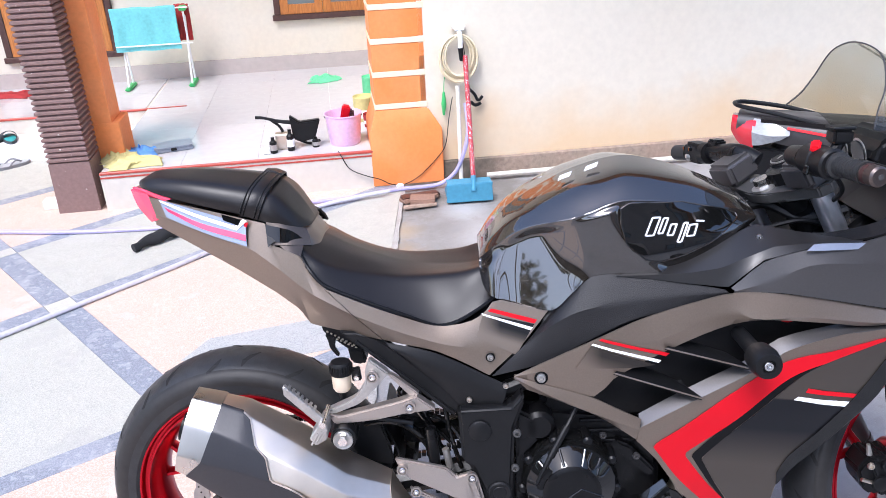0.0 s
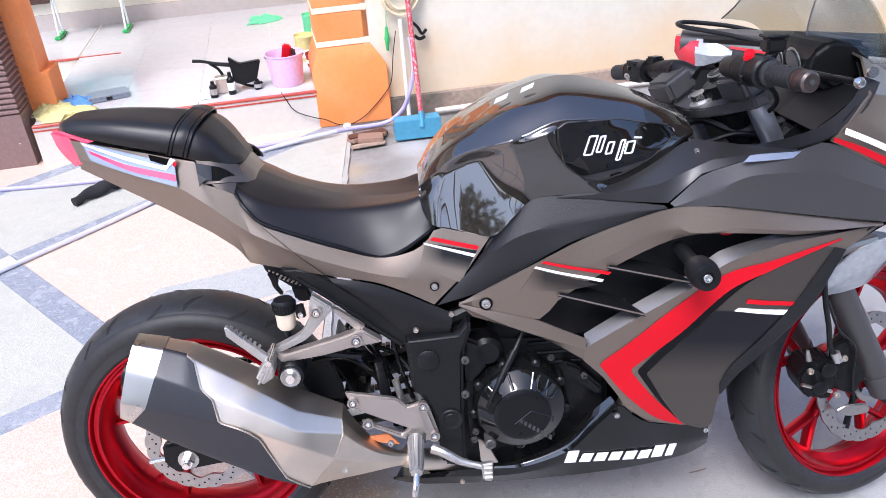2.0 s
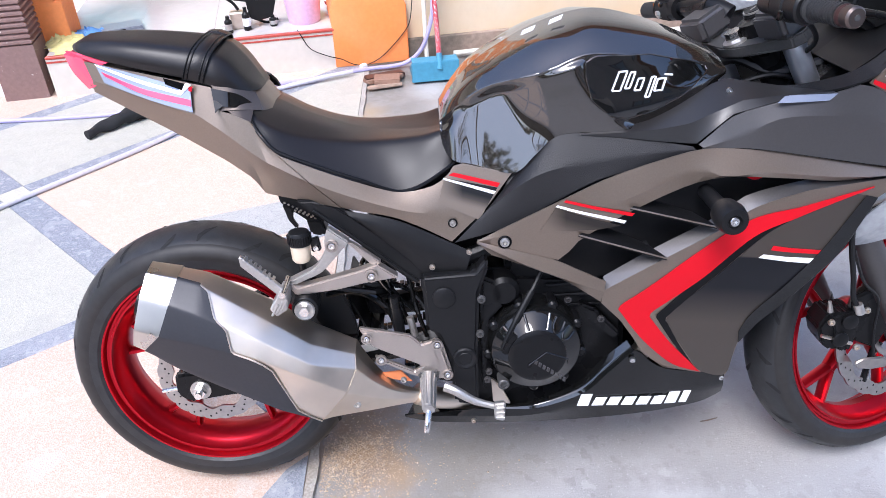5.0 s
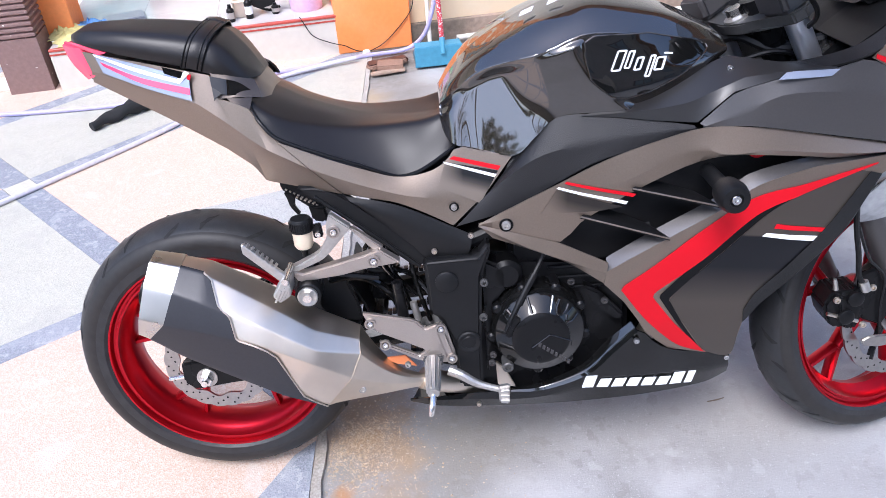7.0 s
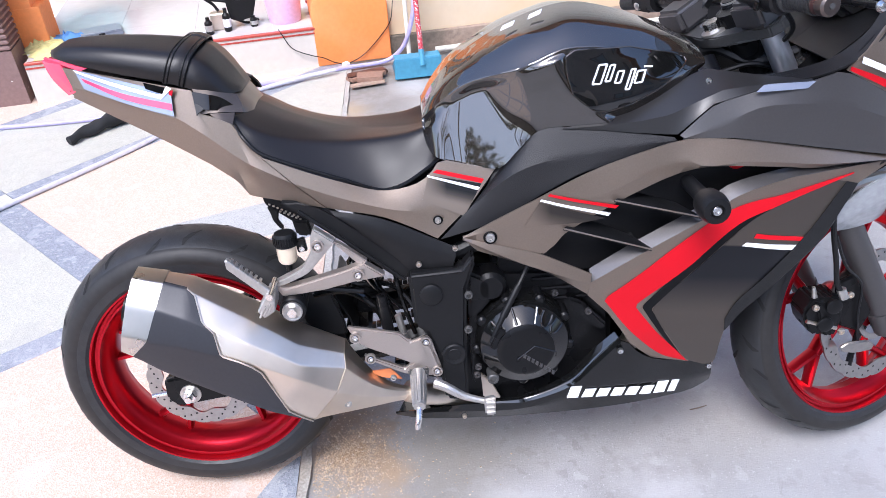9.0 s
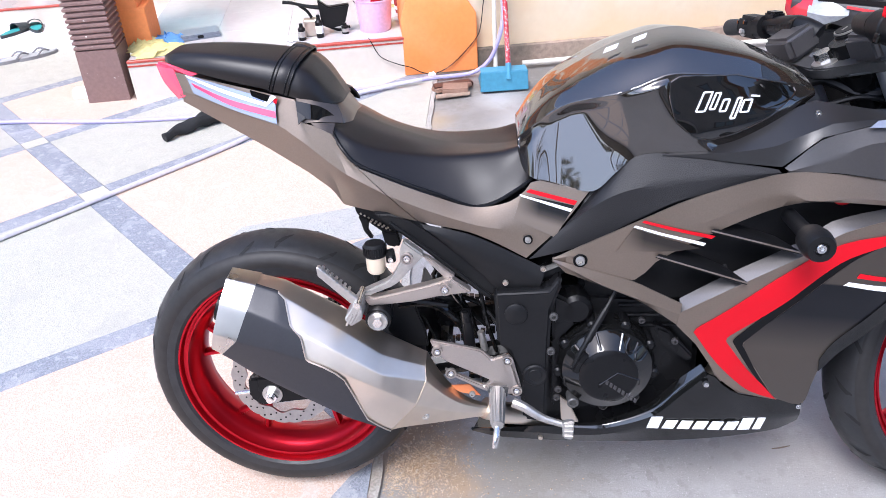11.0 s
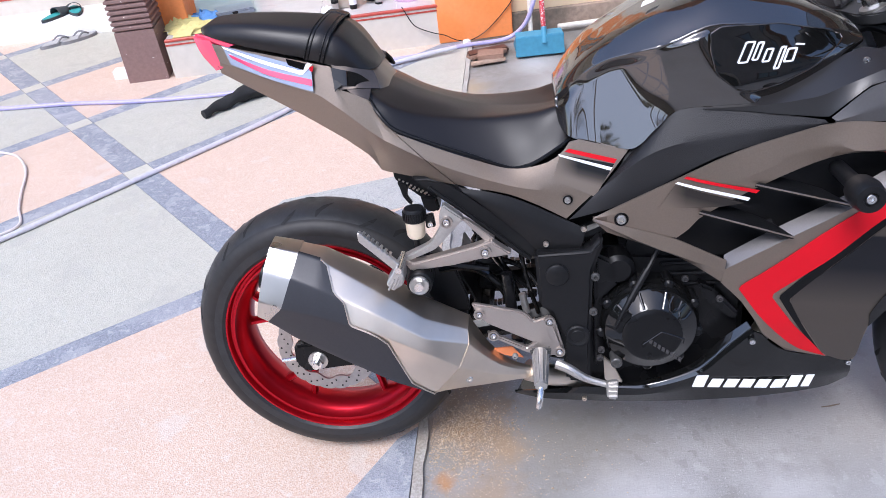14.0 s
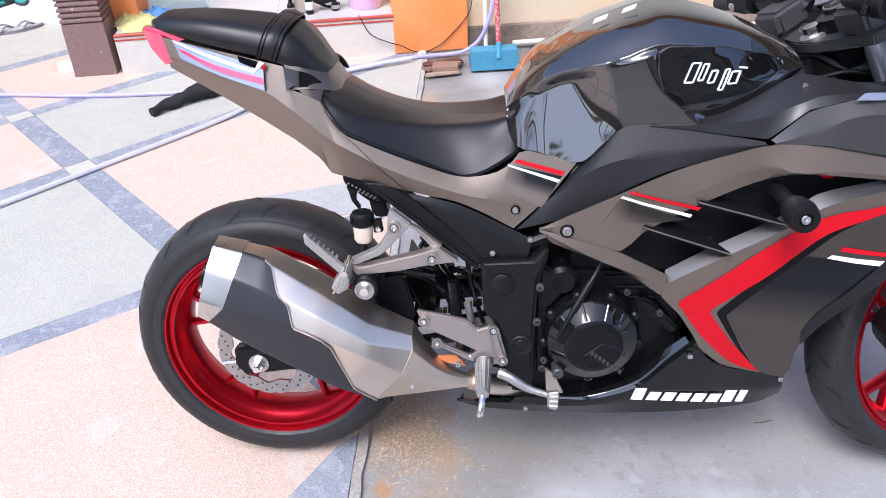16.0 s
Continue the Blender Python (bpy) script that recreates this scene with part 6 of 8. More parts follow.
part("hugger_side", plate([(0.245, 0.504), (0.293, 0.497), (0.311, 0.441), (0.316, 0.400), (0.262, 0.405), (0.235, 0.440)], -0.115, -0.105, 0.003), M_PLASTIC, bike)

# foot rests and brackets
hanger = part("peg_hanger", plate([(0.288, 0.663), (0.324, 0.633), (0.303, 0.611), (0.274, 0.580), (0.263, 0.572), (0.211, 0.551), (0.203, 0.560), (0.253, 0.583), (0.264, 0.592), (0.279, 0.617), (0.280, 0.642)], -0.186, -0.164, 0.003, 2), M_ALLOY, bike, "grey cast alloy pillion peg hanger")
part("hanger_arm", plate([(0.204, 0.559), (0.219, 0.535), (0.296, 0.543), (0.349, 0.554), (0.408, 0.561), (0.370, 0.590), (0.333, 0.578), (0.248, 0.557), (0.226, 0.552)], -0.193, -0.170, 0.003, 2), M_TITAN, hanger)
part("hanger_web", plate([(0.318, 0.632), (0.330, 0.628), (0.378, 0.588), (0.362, 0.582)], -0.182, -0.166, 0.002), M_TITAN, hanger)
for x, z in ((0.293, 0.630), (0.359, 0.570)):
    part("boss", move(spun([(0.0, 0.0115), (-0.006, 0.0115), (-0.006, 0.009), (-0.003, 0.009), (-0.003, 0.0)], "y", 24), pose(x, -0.187 if z > 0.6 else -0.194, z)), M_TITAN, hanger)
    part("bolt", move(bolt(0.007, 0.005), pose(x, -0.190 if z > 0.6 else -0.197, z)), M_CHROME, hanger)
peg = pair("pillion_peg", plate([(0.138, 0.637), (0.143, 0.637), (0.207, 0.572), (0.197, 0.560), (0.139, 0.620)], -0.236, -0.224, 0.0015, 1), M_ALLOY, bike, "folded grey alloy pillion foot peg", angle=15)
part("peg_clevis", plate([(0.203, 0.574), (0.214, 0.562), (0.212, 0.536), (0.191, 0.523), (0.180, 0.538), (0.192, 0.556)], -0.246, -0.200, 0.0025, 1), M_ALLOY, peg, angle=15)
for k in range(3):
    part("clevis_rib", box(-0.002, 0.002, -0.0485, -0.044, -0.013, 0.013, 0.0006), M_ALLOY, peg).matrix_basis = pose(0.190 + 0.008 * k, -0.200, 0.538 + 0.004 * k, 0, 30, 0)
part("peg_pin", tube([(0.206, -0.249, 0.566), (0.206, -0.180, 0.566)], 0.006, 12), M_CHROME, peg)
for k in range(7):
    s = k / 7
    part("peg_tooth", box(-0.0025, 0.0025, -0.239, -0.219, -0.002, 0.002, 0.0006), M_ALLOY, hanger).matrix_basis = pose(0.148 + 0.050 * s, 0, 0.631 - 0.048 * s, 0, 45, 0)
mount = part("silencer_mount", move(spun([(-0.16, 0.024), (-0.205, 0.024), (-0.207, 0.022), (-0.207, 0.0)], "y", 28), pose(0.234, 0, 0.514)), M_PLASTIC, bike)
part("washer", move(spun([(-0.207, 0.0185), (-0.2125, 0.0185), (-0.2135, 0.0165), (-0.2120, 0.0120), (-0.2120, 0.0)], "y", 32), pose(0.234, 0, 0.514)), M_ALLOY, mount)
part("nut", move(spun([(-0.2135, 0.009), (-0.2195, 0.009), (-0.2195, 0.0)], "y", 6), pose(0.234, 0, 0.514)), M_CHROME, mount)
part("hanger_lug", plate([(0.215, 0.545), (0.258, 0.550), (0.256, 0.505), (0.215, 0.505)], -0.185, -0.165, 0.004), M_PLASTIC, hanger)
reservoir = part("brake_reservoir", move(spun([(0.586, 0.0), (0.586, 0.014), (0.592, 0.0175), (0.620, 0.0185), (0.622, 0.0185)], "z", 28), pose(0.230, -0.150, 0)), M_BRAKE_FLUID, bike, "cloudy brake fluid reservoir with black cap")
cap = spun([(0.620, 0.0205), (0.622, 0.021), (0.640, 0.0205), (0.645, 0.018), (0.645, 0.0)], "z", 28)
part("cap", move(cap, pose(0.230, -0.150, 0)), M_PLASTIC, reservoir)
for k in range(28):
    a = 2 * math.pi * k / 28
    part("cap_ridge", box(-0.0012, 0.0012, -0.001, 0.001, 0.624, 0.639), M_PLASTIC, reservoir, smooth=False).matrix_basis = pose(0.230 + 0.0212 * math.cos(a), -0.150 + 0.0212 * math.sin(a), 0, 0, 0, math.degrees(a))
part("reservoir_hose", tube([(0.230, -0.150, 0.588), (0.231, -0.150, 0.565), (0.27, -0.145, 0.53), (0.36, -0.145, 0.51)], 0.006, 8), M_PLASTIC, reservoir)
part("reservoir_tab", plate([(0.248, 0.628), (0.265, 0.632), (0.268, 0.605), (0.250, 0.602)], -0.152, -0.142, 0.002), M_BLACK_METAL, reservoir)
spot_bolts([(0.259, -0.152, 0.612)], 0.006, reservoir)
heel = part("heel_guard", plate([(0.325, 0.463), (0.374, 0.452), (0.422, 0.440), (0.441, 0.420), (0.470, 0.430), (0.480, 0.420), (0.496, 0.355), (0.485, 0.342), (0.452, 0.340), (0.420, 0.352), (0.357, 0.388), (0.350, 0.400), (0.425, 0.362), (0.440, 0.372), (0.352, 0.418), (0.335, 0.438)], -0.196, -0.184, 0.003, 2), M_TITAN, bike, "brown-grey alloy heel guard")
part("heel_strut", plate([(0.458, 0.425), (0.476, 0.420), (0.494, 0.356), (0.478, 0.350)], -0.199, -0.190, 0.003), M_TITAN, heel)
for x, z in ((0.339, 0.441), (0.470, 0.420), (0.363, 0.393), (0.487, 0.353)):
    part("boss", move(spun([(0.0, 0.0105), (-0.006, 0.0105), (-0.006, 0.008), (-0.003, 0.008), (-0.003, 0.0)], "y", 24), pose(x, -0.196, z)), M_TITAN, heel)
    part("bolt", move(bolt(0.0062, 0.004), pose(x, -0.199, z)), M_CHROME, heel)
spot_bolts([(0.402, -0.196, 0.345)], 0.006, heel, M_ALLOY)
fp = part("foot_peg", tube([(0.450, -0.200, 0.352), (0.449, -0.285, 0.336)], [0.015, 0.011], 14), M_ALLOY, bike, "knurled bright alloy foot peg")
for k in range(10):
    a = 2 * math.pi * k / 10
    part("peg_ridge", tube([(0.450 + 0.0145 * math.cos(a), -0.205, 0.351 + 0.0145 * math.sin(a)), (0.449 + 0.0108 * math.cos(a), -0.282, 0.3365 + 0.0108 * math.sin(a))], 0.0022, 5), M_ALLOY, fp)
part("peg_feeler", tube([(0.449, -0.282, 0.330), (0.446, -0.300, 0.318), (0.443, -0.305, 0.302)], [0.006, 0.006, 0.005], 10), M_CHROME, fp)
part("peg_clevis", plate([(0.430, 0.360), (0.472, 0.364), (0.468, 0.338), (0.436, 0.338)], -0.206, -0.186, 0.004), M_CLAMP, fp)
part("foot_peg", tube([(0.450, 0.190, 0.352), (0.449, 0.285, 0.336)], [0.015, 0.011], 14), M_CHROME, bike)
pedal = part("brake_pedal", tube([(0.480, -0.205, 0.330), (0.500, -0.212, 0.324), (0.535, -0.218, 0.303), (0.582, -0.222, 0.288)], [0.010, 0.009, 0.007, 0.006], 10), M_ALLOY, bike, "bright alloy brake pedal")
part("pedal_pad", plate([(0.571, 0.303), (0.594, 0.306), (0.592, 0.262), (0.573, 0.266)], -0.235, -0.222, 0.003, 2), M_ALLOY, pedal)
for k in range(3):
    z = 0.272 + 0.011 * k
    part("pad_ridge", box(0.575, 0.592, -0.239, -0.234, z, z + 0.004, 0.001), M_ALLOY, pedal)
part("heat_tab", plate([(0.352, 0.346), (0.397, 0.349), (0.418, 0.322), (0.380, 0.330)], -0.172, -0.168, 0.001), M_COPPER, bike, "orange painted bracket tab")
part("side_stand", tube([(0.50, 0.125, 0.270), (0.455, 0.215, 0.170), (0.405, 0.325, 0.058)], [0.014, 0.012, 0.011], 10), M_BLACK_METAL, bike, "black side stand")
part("stand_foot", box(0.375, 0.435, 0.305, 0.350, 0.046, 0.058, 0.003), M_BLACK_METAL, bike)
bracket = part("plate_bracket", plate([(0.180, 0.690), (0.236, 0.668), (0.262, 0.632), (0.258, 0.622), (0.234, 0.622), (0.187, 0.660), (0.182, 0.668)], -0.050, 0.03, 0.002), M_PLASTIC, bike, "black plate bracket with a perforated edge")
for row in range(2):
    for k in range(8):
        s = k / 8
        part("bracket_hole", box(-0.0022, 0.0022, -0.0525, -0.049, -0.0016, 0.0016, 0.0004), M_STEEL, bracket, smooth=False).matrix_basis = pose(0.192 + 0.058 * s + 0.004 * row, 0, 0.664 - 0.034 * s - 0.009 * row * (1 - 0.4 * s), 0, 30, 0)
part("bracket_block", plate([(0.230, 0.630), (0.262, 0.626), (0.268, 0.600), (0.258, 0.593), (0.236, 0.598)], -0.058, -0.02, 0.004, 2), M_PLASTIC, bracket)
part("cable_hook", plate([(0.187, 0.660), (0.206, 0.656), (0.207, 0.643), (0.204, 0.632), (0.214, 0.614), (0.208, 0.611), (0.195, 0.630), (0.192, 0.646)], -0.056, -0.046, 0.002), M_PLASTIC, bracket)

# silencer
SIL = [[(-0.037, -0.165, 0.606), (0.016, -0.165, 0.594), (0.060, -0.165, 0.582), (0.154, -0.160, 0.524), (0.240, -0.160, 0.461), (0.316, -0.165, 0.423)],
       [(-0.037, -0.205, 0.602), (0.016, -0.210, 0.590), (0.060, -0.216, 0.576), (0.154, -0.222, 0.513), (0.240, -0.222, 0.449), (0.316, -0.208, 0.415)],
       [(-0.046, -0.232, 0.570), (0.008, -0.243, 0.556), (0.055, -0.250, 0.537), (0.150, -0.256, 0.485), (0.240, -0.256, 0.427), (0.318, -0.230, 0.397)],
       [(-0.062, -0.248, 0.515), (-0.015, -0.256, 0.503), (0.045, -0.263, 0.490), (0.150, -0.267, 0.450), (0.239, -0.265, 0.401), (0.299, -0.250, 0.358)],
       [(-0.073, -0.240, 0.479), (-0.045, -0.245, 0.466), (0.000, -0.248, 0.432), (0.083, -0.250, 0.382), (0.174, -0.250, 0.329), (0.246, -0.243, 0.295)],
       [(-0.066, -0.190, 0.472), (-0.040, -0.190, 0.457), (0.004, -0.190, 0.424), (0.086, -0.190, 0.374), (0.176, -0.190, 0.321), (0.250, -0.190, 0.288)],
       [(-0.054, -0.135, 0.510), (-0.010, -0.132, 0.492), (0.040, -0.130, 0.470), (0.130, -0.130, 0.420), (0.220, -0.135, 0.360), (0.285, -0.150, 0.325)],
       [(-0.042, -0.135, 0.580), (0.010, -0.132, 0.565), (0.055, -0.130, 0.545), (0.150, -0.130, 0.490), (0.240, -0.135, 0.430), (0.312, -0.150, 0.395)]]
SIL_LINES = [resample(r, 61, False) for r in SIL]
CAP_END = (0.135, 0.135, 0.130, 0.115, 0.060, 0.060, 0.115, 0.135)


def silencer_ring(at, grow=0.0):
    """A rounded eight-sided ring; each edge line is read off at its own fraction of the length."""
    pts = []
    for l, s in zip(SIL_LINES, at):
        k = s * 60
        a = int(min(59, math.floor(k)))
        pts.append(l[a].lerp(l[a + 1], k - a))
    c = sum(pts, Vector()) / 8
    ring = []
    for j in range(8):
        o, p, q = pts[j - 1], pts[j], pts[(j + 1) % 8]
        r = 0.11 if j in (1, 3) else 0.15
        for w in (-r, -r * 0.4, 0.0, r * 0.4, r):
            n = q if w > 0 else o
            v = p.lerp(n, abs(w)) if w else p.lerp((p.lerp(o, r) + p.lerp(q, r)) / 2, 0.28)
            if 0 < abs(w) < r * 0.9:
                v = v.lerp((p.lerp(o, r) + p.lerp(q, r)) / 2, 0.10)
            ring.append(v + (v - c).normalized() * grow)
    return ring


def silencer_span(a, b, n, grow=0.0):
    return [silencer_ring([p + (q - p) * i / (n - 1) for p, q in zip(a, b)], grow) for i in range(n)]


silencer = part("silencer", hull_loft(silencer_span(CAP_END, (1.0,) * 8, 30)), M_STEEL, bike, "brushed steel silencer with dark shield", angle=22)
part("end_cap", hull_loft(silencer_span((0.0,) * 8, CAP_END, 6, 0.0025)), M_CAP, silencer, "bright steel end cap", angle=22)
mid = [sum((Vector(r[0]) for r in SIL), Vector()) / 8, sum((Vector(r[1]) for r in SIL), Vector()) / 8]
axis_dir = (mid[0] - mid[1]).normalized()
part("outlet", tube([tuple(mid[0] - axis_dir * 0.02), tuple(mid[0] + axis_dir * 0.010)], 0.030, 20), M_BLACK_METAL, silencer)
SHIELD_EDGE = [0.245, 0.245, 0.245, 0.26, 0.2825, 0.3325, 0.35, 0.365, 0.380, 0.395, 0.440, 0.455, 0.525, 0.585, 0.640, 0.860, 0.945] + [1.0] * 8  # the stepped front edge, from the top down
cap_line = silencer_ring(CAP_END, 0.0035)
shield = []
for k in range(19):
    shield.append([])
    for n, e in enumerate(SHIELD_EDGE):
        c = CAP_END[(n + 5) // 5]
        shield[-1].append(cap_line[n + 5] if k == 0 else silencer_ring((c + (e - c) * k / 18,) * 8, 0.0035)[n + 5])
part("heat_shield", grid_shell(shield, 0.003), M_HEAT, silencer, "dark grey heat shield", angle=22)
part("shield_rim", tube([tuple(p) for p in shield[-1]], 0.0016, 6, smooth=False), M_STEEL, silencer)
last = silencer_ring((1.0,) * 8)
centre = Vector((0.440, -0.160, 0.282))
hub = sum(last, Vector()) / len(last)
cone = [[p + (p - hub).normalized() * 0.0015 for p in last]]
for k in range(1, 15):
    t = k / 14
    cone.append([hub.lerp(centre, t) - Vector((0, 0, 0.016 * math.sin(math.pi * t))) + (p - hub) * (0.17 + 0.83 * (1 - t) ** 1.9) for p in last])
part("exhaust_cone", hull_loft(cone), M_STEEL, silencer, "brushed steel exhaust cone", angle=22)
part("exhaust_pipe", tube([(0.425, -0.162, 0.287), (0.47, -0.145, 0.262), (0.60, -0.10, 0.225), (0.85, -0.06, 0.24), (0.93, -0.05, 0.40), (0.86, -0.05, 0.52)], [0.022, 0.022, 0.022, 0.02, 0.02, 0.02], 16, count=40), M_STEEL, bike, "brushed steel exhaust pipe")
spot_bolts([(0.312, -0.2225, 0.312)], 0.0075, silencer, M_ALLOY, 0.004)

# ---- front end and controls ----
RAKE = Vector((-math.sin(radians(27)), 0, math.cos(radians(27))))


def fork_point(s, y, fwd=0.0):
    p = Vector((WB, y, RF)) + RAKE * s + Vector((math.cos(radians(27)), 0, math.sin(radians(27)))) * fwd
    return steered() @ p


for sg in (-1, 1):
    y = 0.103 * sg
    leg = part("fork_leg", tube([fork_point(-0.03, y), fork_point(0.0, y), fork_point(0.16, y), fork_point(0.36, y), fork_point(0.39, y)], [0.020, 0.028, 0.027, 0.029, 0.030], 18, smooth=False), M_SATIN, bike, "dark grey fork slider")
    part("fork_tube", tube([fork_point(0.38, y), fork_point(0.69, y)], 0.0205, 18), M_FORK, leg, "bright fork tube")
    part("dust_seal", tube([fork_point(0.388, y), fork_point(0.402, y)], 0.031, 18), M_PLASTIC, leg)
    part("fork_cap", tube([fork_point(0.700, y), fork_point(0.733, y), fork_point(0.738, y)], [0.021, 0.021, 0.014], 16, smooth=False), M_CHROME, leg)
    part("axle_clamp", tube([fork_point(-0.025, y), fork_point(0.03, y)], 0.030, 16), M_SATIN, leg)
part("lower_clamp", tube([fork_point(0.47, -0.125, 0.0), fork_point(0.47, -0.06, -0.015), fork_point(0.47, 0, -0.028), fork_point(0.47, 0.06, -0.015), fork_point(0.47, 0.125, 0.0)], [0.026, 0.022, 0.028, 0.022, 0.026], 12), M_BLACK_METAL, bike, "black lower fork clamp")
CLAMP = [(-0.052, -0.022), (-0.036, -0.060), (-0.028, -0.098), (-0.022, -0.128), (0.000, -0.138), (0.024, -0.130), (0.030, -0.100), (0.018, -0.055), (0.016, 0.055), (0.030, 0.100), (0.024, 0.130), (0.000, 0.138), (-0.022, 0.128), (-0.028, 0.098), (-0.036, 0.060), (-0.052, 0.022)]
clamp_bm = hull_loft([[fork_point(s_, y, f) for f, y in CLAMP] for s_ in (0.690, 0.712)])
bmesh.ops.bevel(clamp_bm, geom=list(clamp_bm.edges), offset=0.003, segments=2, affect="EDGES")
part("top_clamp", clamp_bm, M_CLAMP, bike, "dark grey cast top fork clamp", angle=25)
part("stem_washer", tube([fork_point(0.712, 0, -0.028), fork_point(0.717, 0, -0.028)], 0.024, 24), M_ALLOY, bike)
part("stem_nut", tube([fork_point(0.717, 0, -0.028), fork_point(0.734, 0, -0.028)], 0.016, 6, smooth=False), M_CHROME, bike)
ignition = part("ignition_lock", tube([fork_point(0.700, 0, 0.030), fork_point(0.742, 0, 0.030)], 0.021, 20), M_PLASTIC, bike)
part("key_ring", tube([fork_point(0.742, 0, 0.030), fork_point(0.745, 0, 0.030)], 0.0195, 24), M_ALLOY, ignition)
part("lock_face", tube([fork_point(0.745, 0, 0.030), fork_point(0.7462, 0, 0.030)], 0.0170, 24), M_PLASTIC, ignition)
part("key_slot", box(-0.006, 0.006, -0.0012, 0.0012, -0.001, 0.0012), M_ALLOY, ignition).matrix_basis = Matrix.Translation(fork_point(0.7462, 0, 0.030)) @ pose(0, 0, 0, 0, -27, 20)
part("front_axle", tube([fork_point(0, -0.125), fork_point(0, 0.125)], 0.010, 14), M_CHROME, bike)
part("axle_nut", tube([fork_point(0, -0.140), fork_point(0, -0.122)], 0.0145, 6, smooth=False), M_CHROME, bike)
fender = [[steered() @ Vector((WB + 0.312 * math.cos(a) * (1 if abs(y) < 0.05 else 0.985), y, RF + 0.312 * math.sin(a) * (1 if abs(y) < 0.05 else 0.985) - (0.0 if abs(y) < 0.06 else 0.02))) for a in np.linspace(radians(30), radians(112), 16)] for y in (-0.068, -0.060, -0.035, 0, 0.035, 0.060, 0.068)]
fd = part("front_fender", grid_shell(fender, 0.004, (0, 0, -1)), M_BRONZE, bike, "satin bronze front fender")
for sg in (-1, 1):
    part("fender_stay", tube([steered() @ Vector((WB + 0.02, 0.070 * sg, RF + 0.300)), fork_point(0.30, 0.085 * sg, 0.03), fork_point(0.14, 0.098 * sg, 0.035)], [0.010, 0.012, 0.008], 8), M_TITAN, fd)
caliper = part("front_caliper", plate([(1.228, 0.368), (1.246, 0.402), (1.266, 0.396), (1.282, 0.404), (1.304, 0.396), (1.314, 0.350), (1.300, 0.305), (1.280, 0.318), (1.262, 0.312), (1.240, 0.330)], -0.130, -0.066, 0.006, 2), M_BLACK_METAL, bike, "black front brake caliper")
for x, z, r in ((1.285, 0.385, 0.016), (1.272, 0.345, 0.016)):
    part("piston_cap", move(spun([(0, r), (-0.006, r), (-0.008, r * 0.8), (-0.008, 0)], "y", 20), pose(x, -0.135, z)), M_BLACK_METAL, caliper)
part("pad_pin", tube([(1.236, -0.132, 0.352), (1.300, -0.132, 0.330)], 0.004, 8), M_STEEL, caliper)
part("bleed_screw", tube([(1.252, -0.120, 0.400), (1.246, -0.122, 0.424)], [0.006, 0.0035], 8), M_ALLOY, caliper)
part("caliper_rib", plate([(1.250, 0.392), (1.262, 0.388), (1.286, 0.318), (1.274, 0.316)], -0.137, -0.128, 0.003), M_BLACK_METAL, caliper)
spot_bolts([(1.318, -0.130, 0.405), (1.308, -0.136, 0.325), (1.248, -0.136, 0.385)], 0.007, caliper, M_STEEL)
part("caliper_bracket", plate([(1.30, 0.42), (1.335, 0.435), (1.385, 0.345), (1.365, 0.300), (1.32, 0.32)], -0.108, -0.095, 0.004), M_BLACK_METAL, caliper)
part("banjo", tube([(1.292, -0.140, 0.425), (1.300, -0.142, 0.405)], 0.009, 12), M_ALLOY, caliper)
part("sensor_bracket", plate([(1.328, 0.268), (1.345, 0.278), (1.385, 0.280), (1.402, 0.268), (1.398, 0.255), (1.365, 0.250), (1.335, 0.255)], -0.112, -0.104, 0.003), M_DISC, bike)
ring = part("sensor_ring", spun([(-0.083, 0.040), (-0.083, 0.052), (-0.079, 0.052), (-0.079, 0.040)], "y", 40, closed=True), M_DISC, front_wheel)
for k in range(5):
    a = 0.4 + 2 * math.pi * k / 5
    part("disc_carrier", tube([(0.030 * math.cos(a - 0.2), -0.066, 0.030 * math.sin(a - 0.2)), (0.075 * math.cos(a - 0.08), -0.068, 0.075 * math.sin(a - 0.08)), (0.120 * math.cos(a), -0.071, 0.120 * math.sin(a))], [0.010, 0.006, 0.007], 8), M_BLACK_METAL, front_wheel)
part("brake_hose", tube([(1.245, -0.150, 0.62), (1.256, -0.146, 0.548), (1.272, -0.142, 0.486), (1.280, -0.142, 0.440), (1.292, -0.140, 0.420)], 0.0055, 8), M_PLASTIC, bike, "black front brake hose")
part("sensor_wire", tube([(1.262, -0.146, 0.545), (1.300, -0.130, 0.470), (1.345, -0.118, 0.420), (1.350, -0.116, 0.350), (1.362, -0.114, 0.285)], 0.003, 6), M_PLASTIC, bike)
pair("headlight", sheet([[(1.262, -0.140, 0.600), (1.300, -0.160, 0.650), (1.365, -0.158, 0.672), (1.46, -0.115, 0.690)], [(1.262, -0.132, 0.560), (1.30, -0.140, 0.590), (1.37, -0.140, 0.620), (1.46, -0.10, 0.66)], [(1.266, -0.120, 0.542), (1.320, -0.105, 0.540), (1.365, -0.100, 0.553), (1.46, -0.07, 0.62)]], 14, 4, 0.004), M_LENS, bike, "clear faceted headlight lens")

# handlebars, as turned
M_GRIP = material("ribbed grip rubber", (0.018, 0.018, 0.018), 0.6, bump=0.5, bump_scale=260)
bar = part("handlebar", tube([(1.112, -0.085, 0.955), (1.085, -0.105, 0.990), (1.060, -0.150, 1.003), (1.084, -0.315, 1.003)], 0.011, 12, count=30), M_BLACK_METAL, bike, "black clip-on handlebar")
G0, G1 = Vector((1.072, -0.235, 1.003)), Vector((1.0825, -0.306, 1.003))
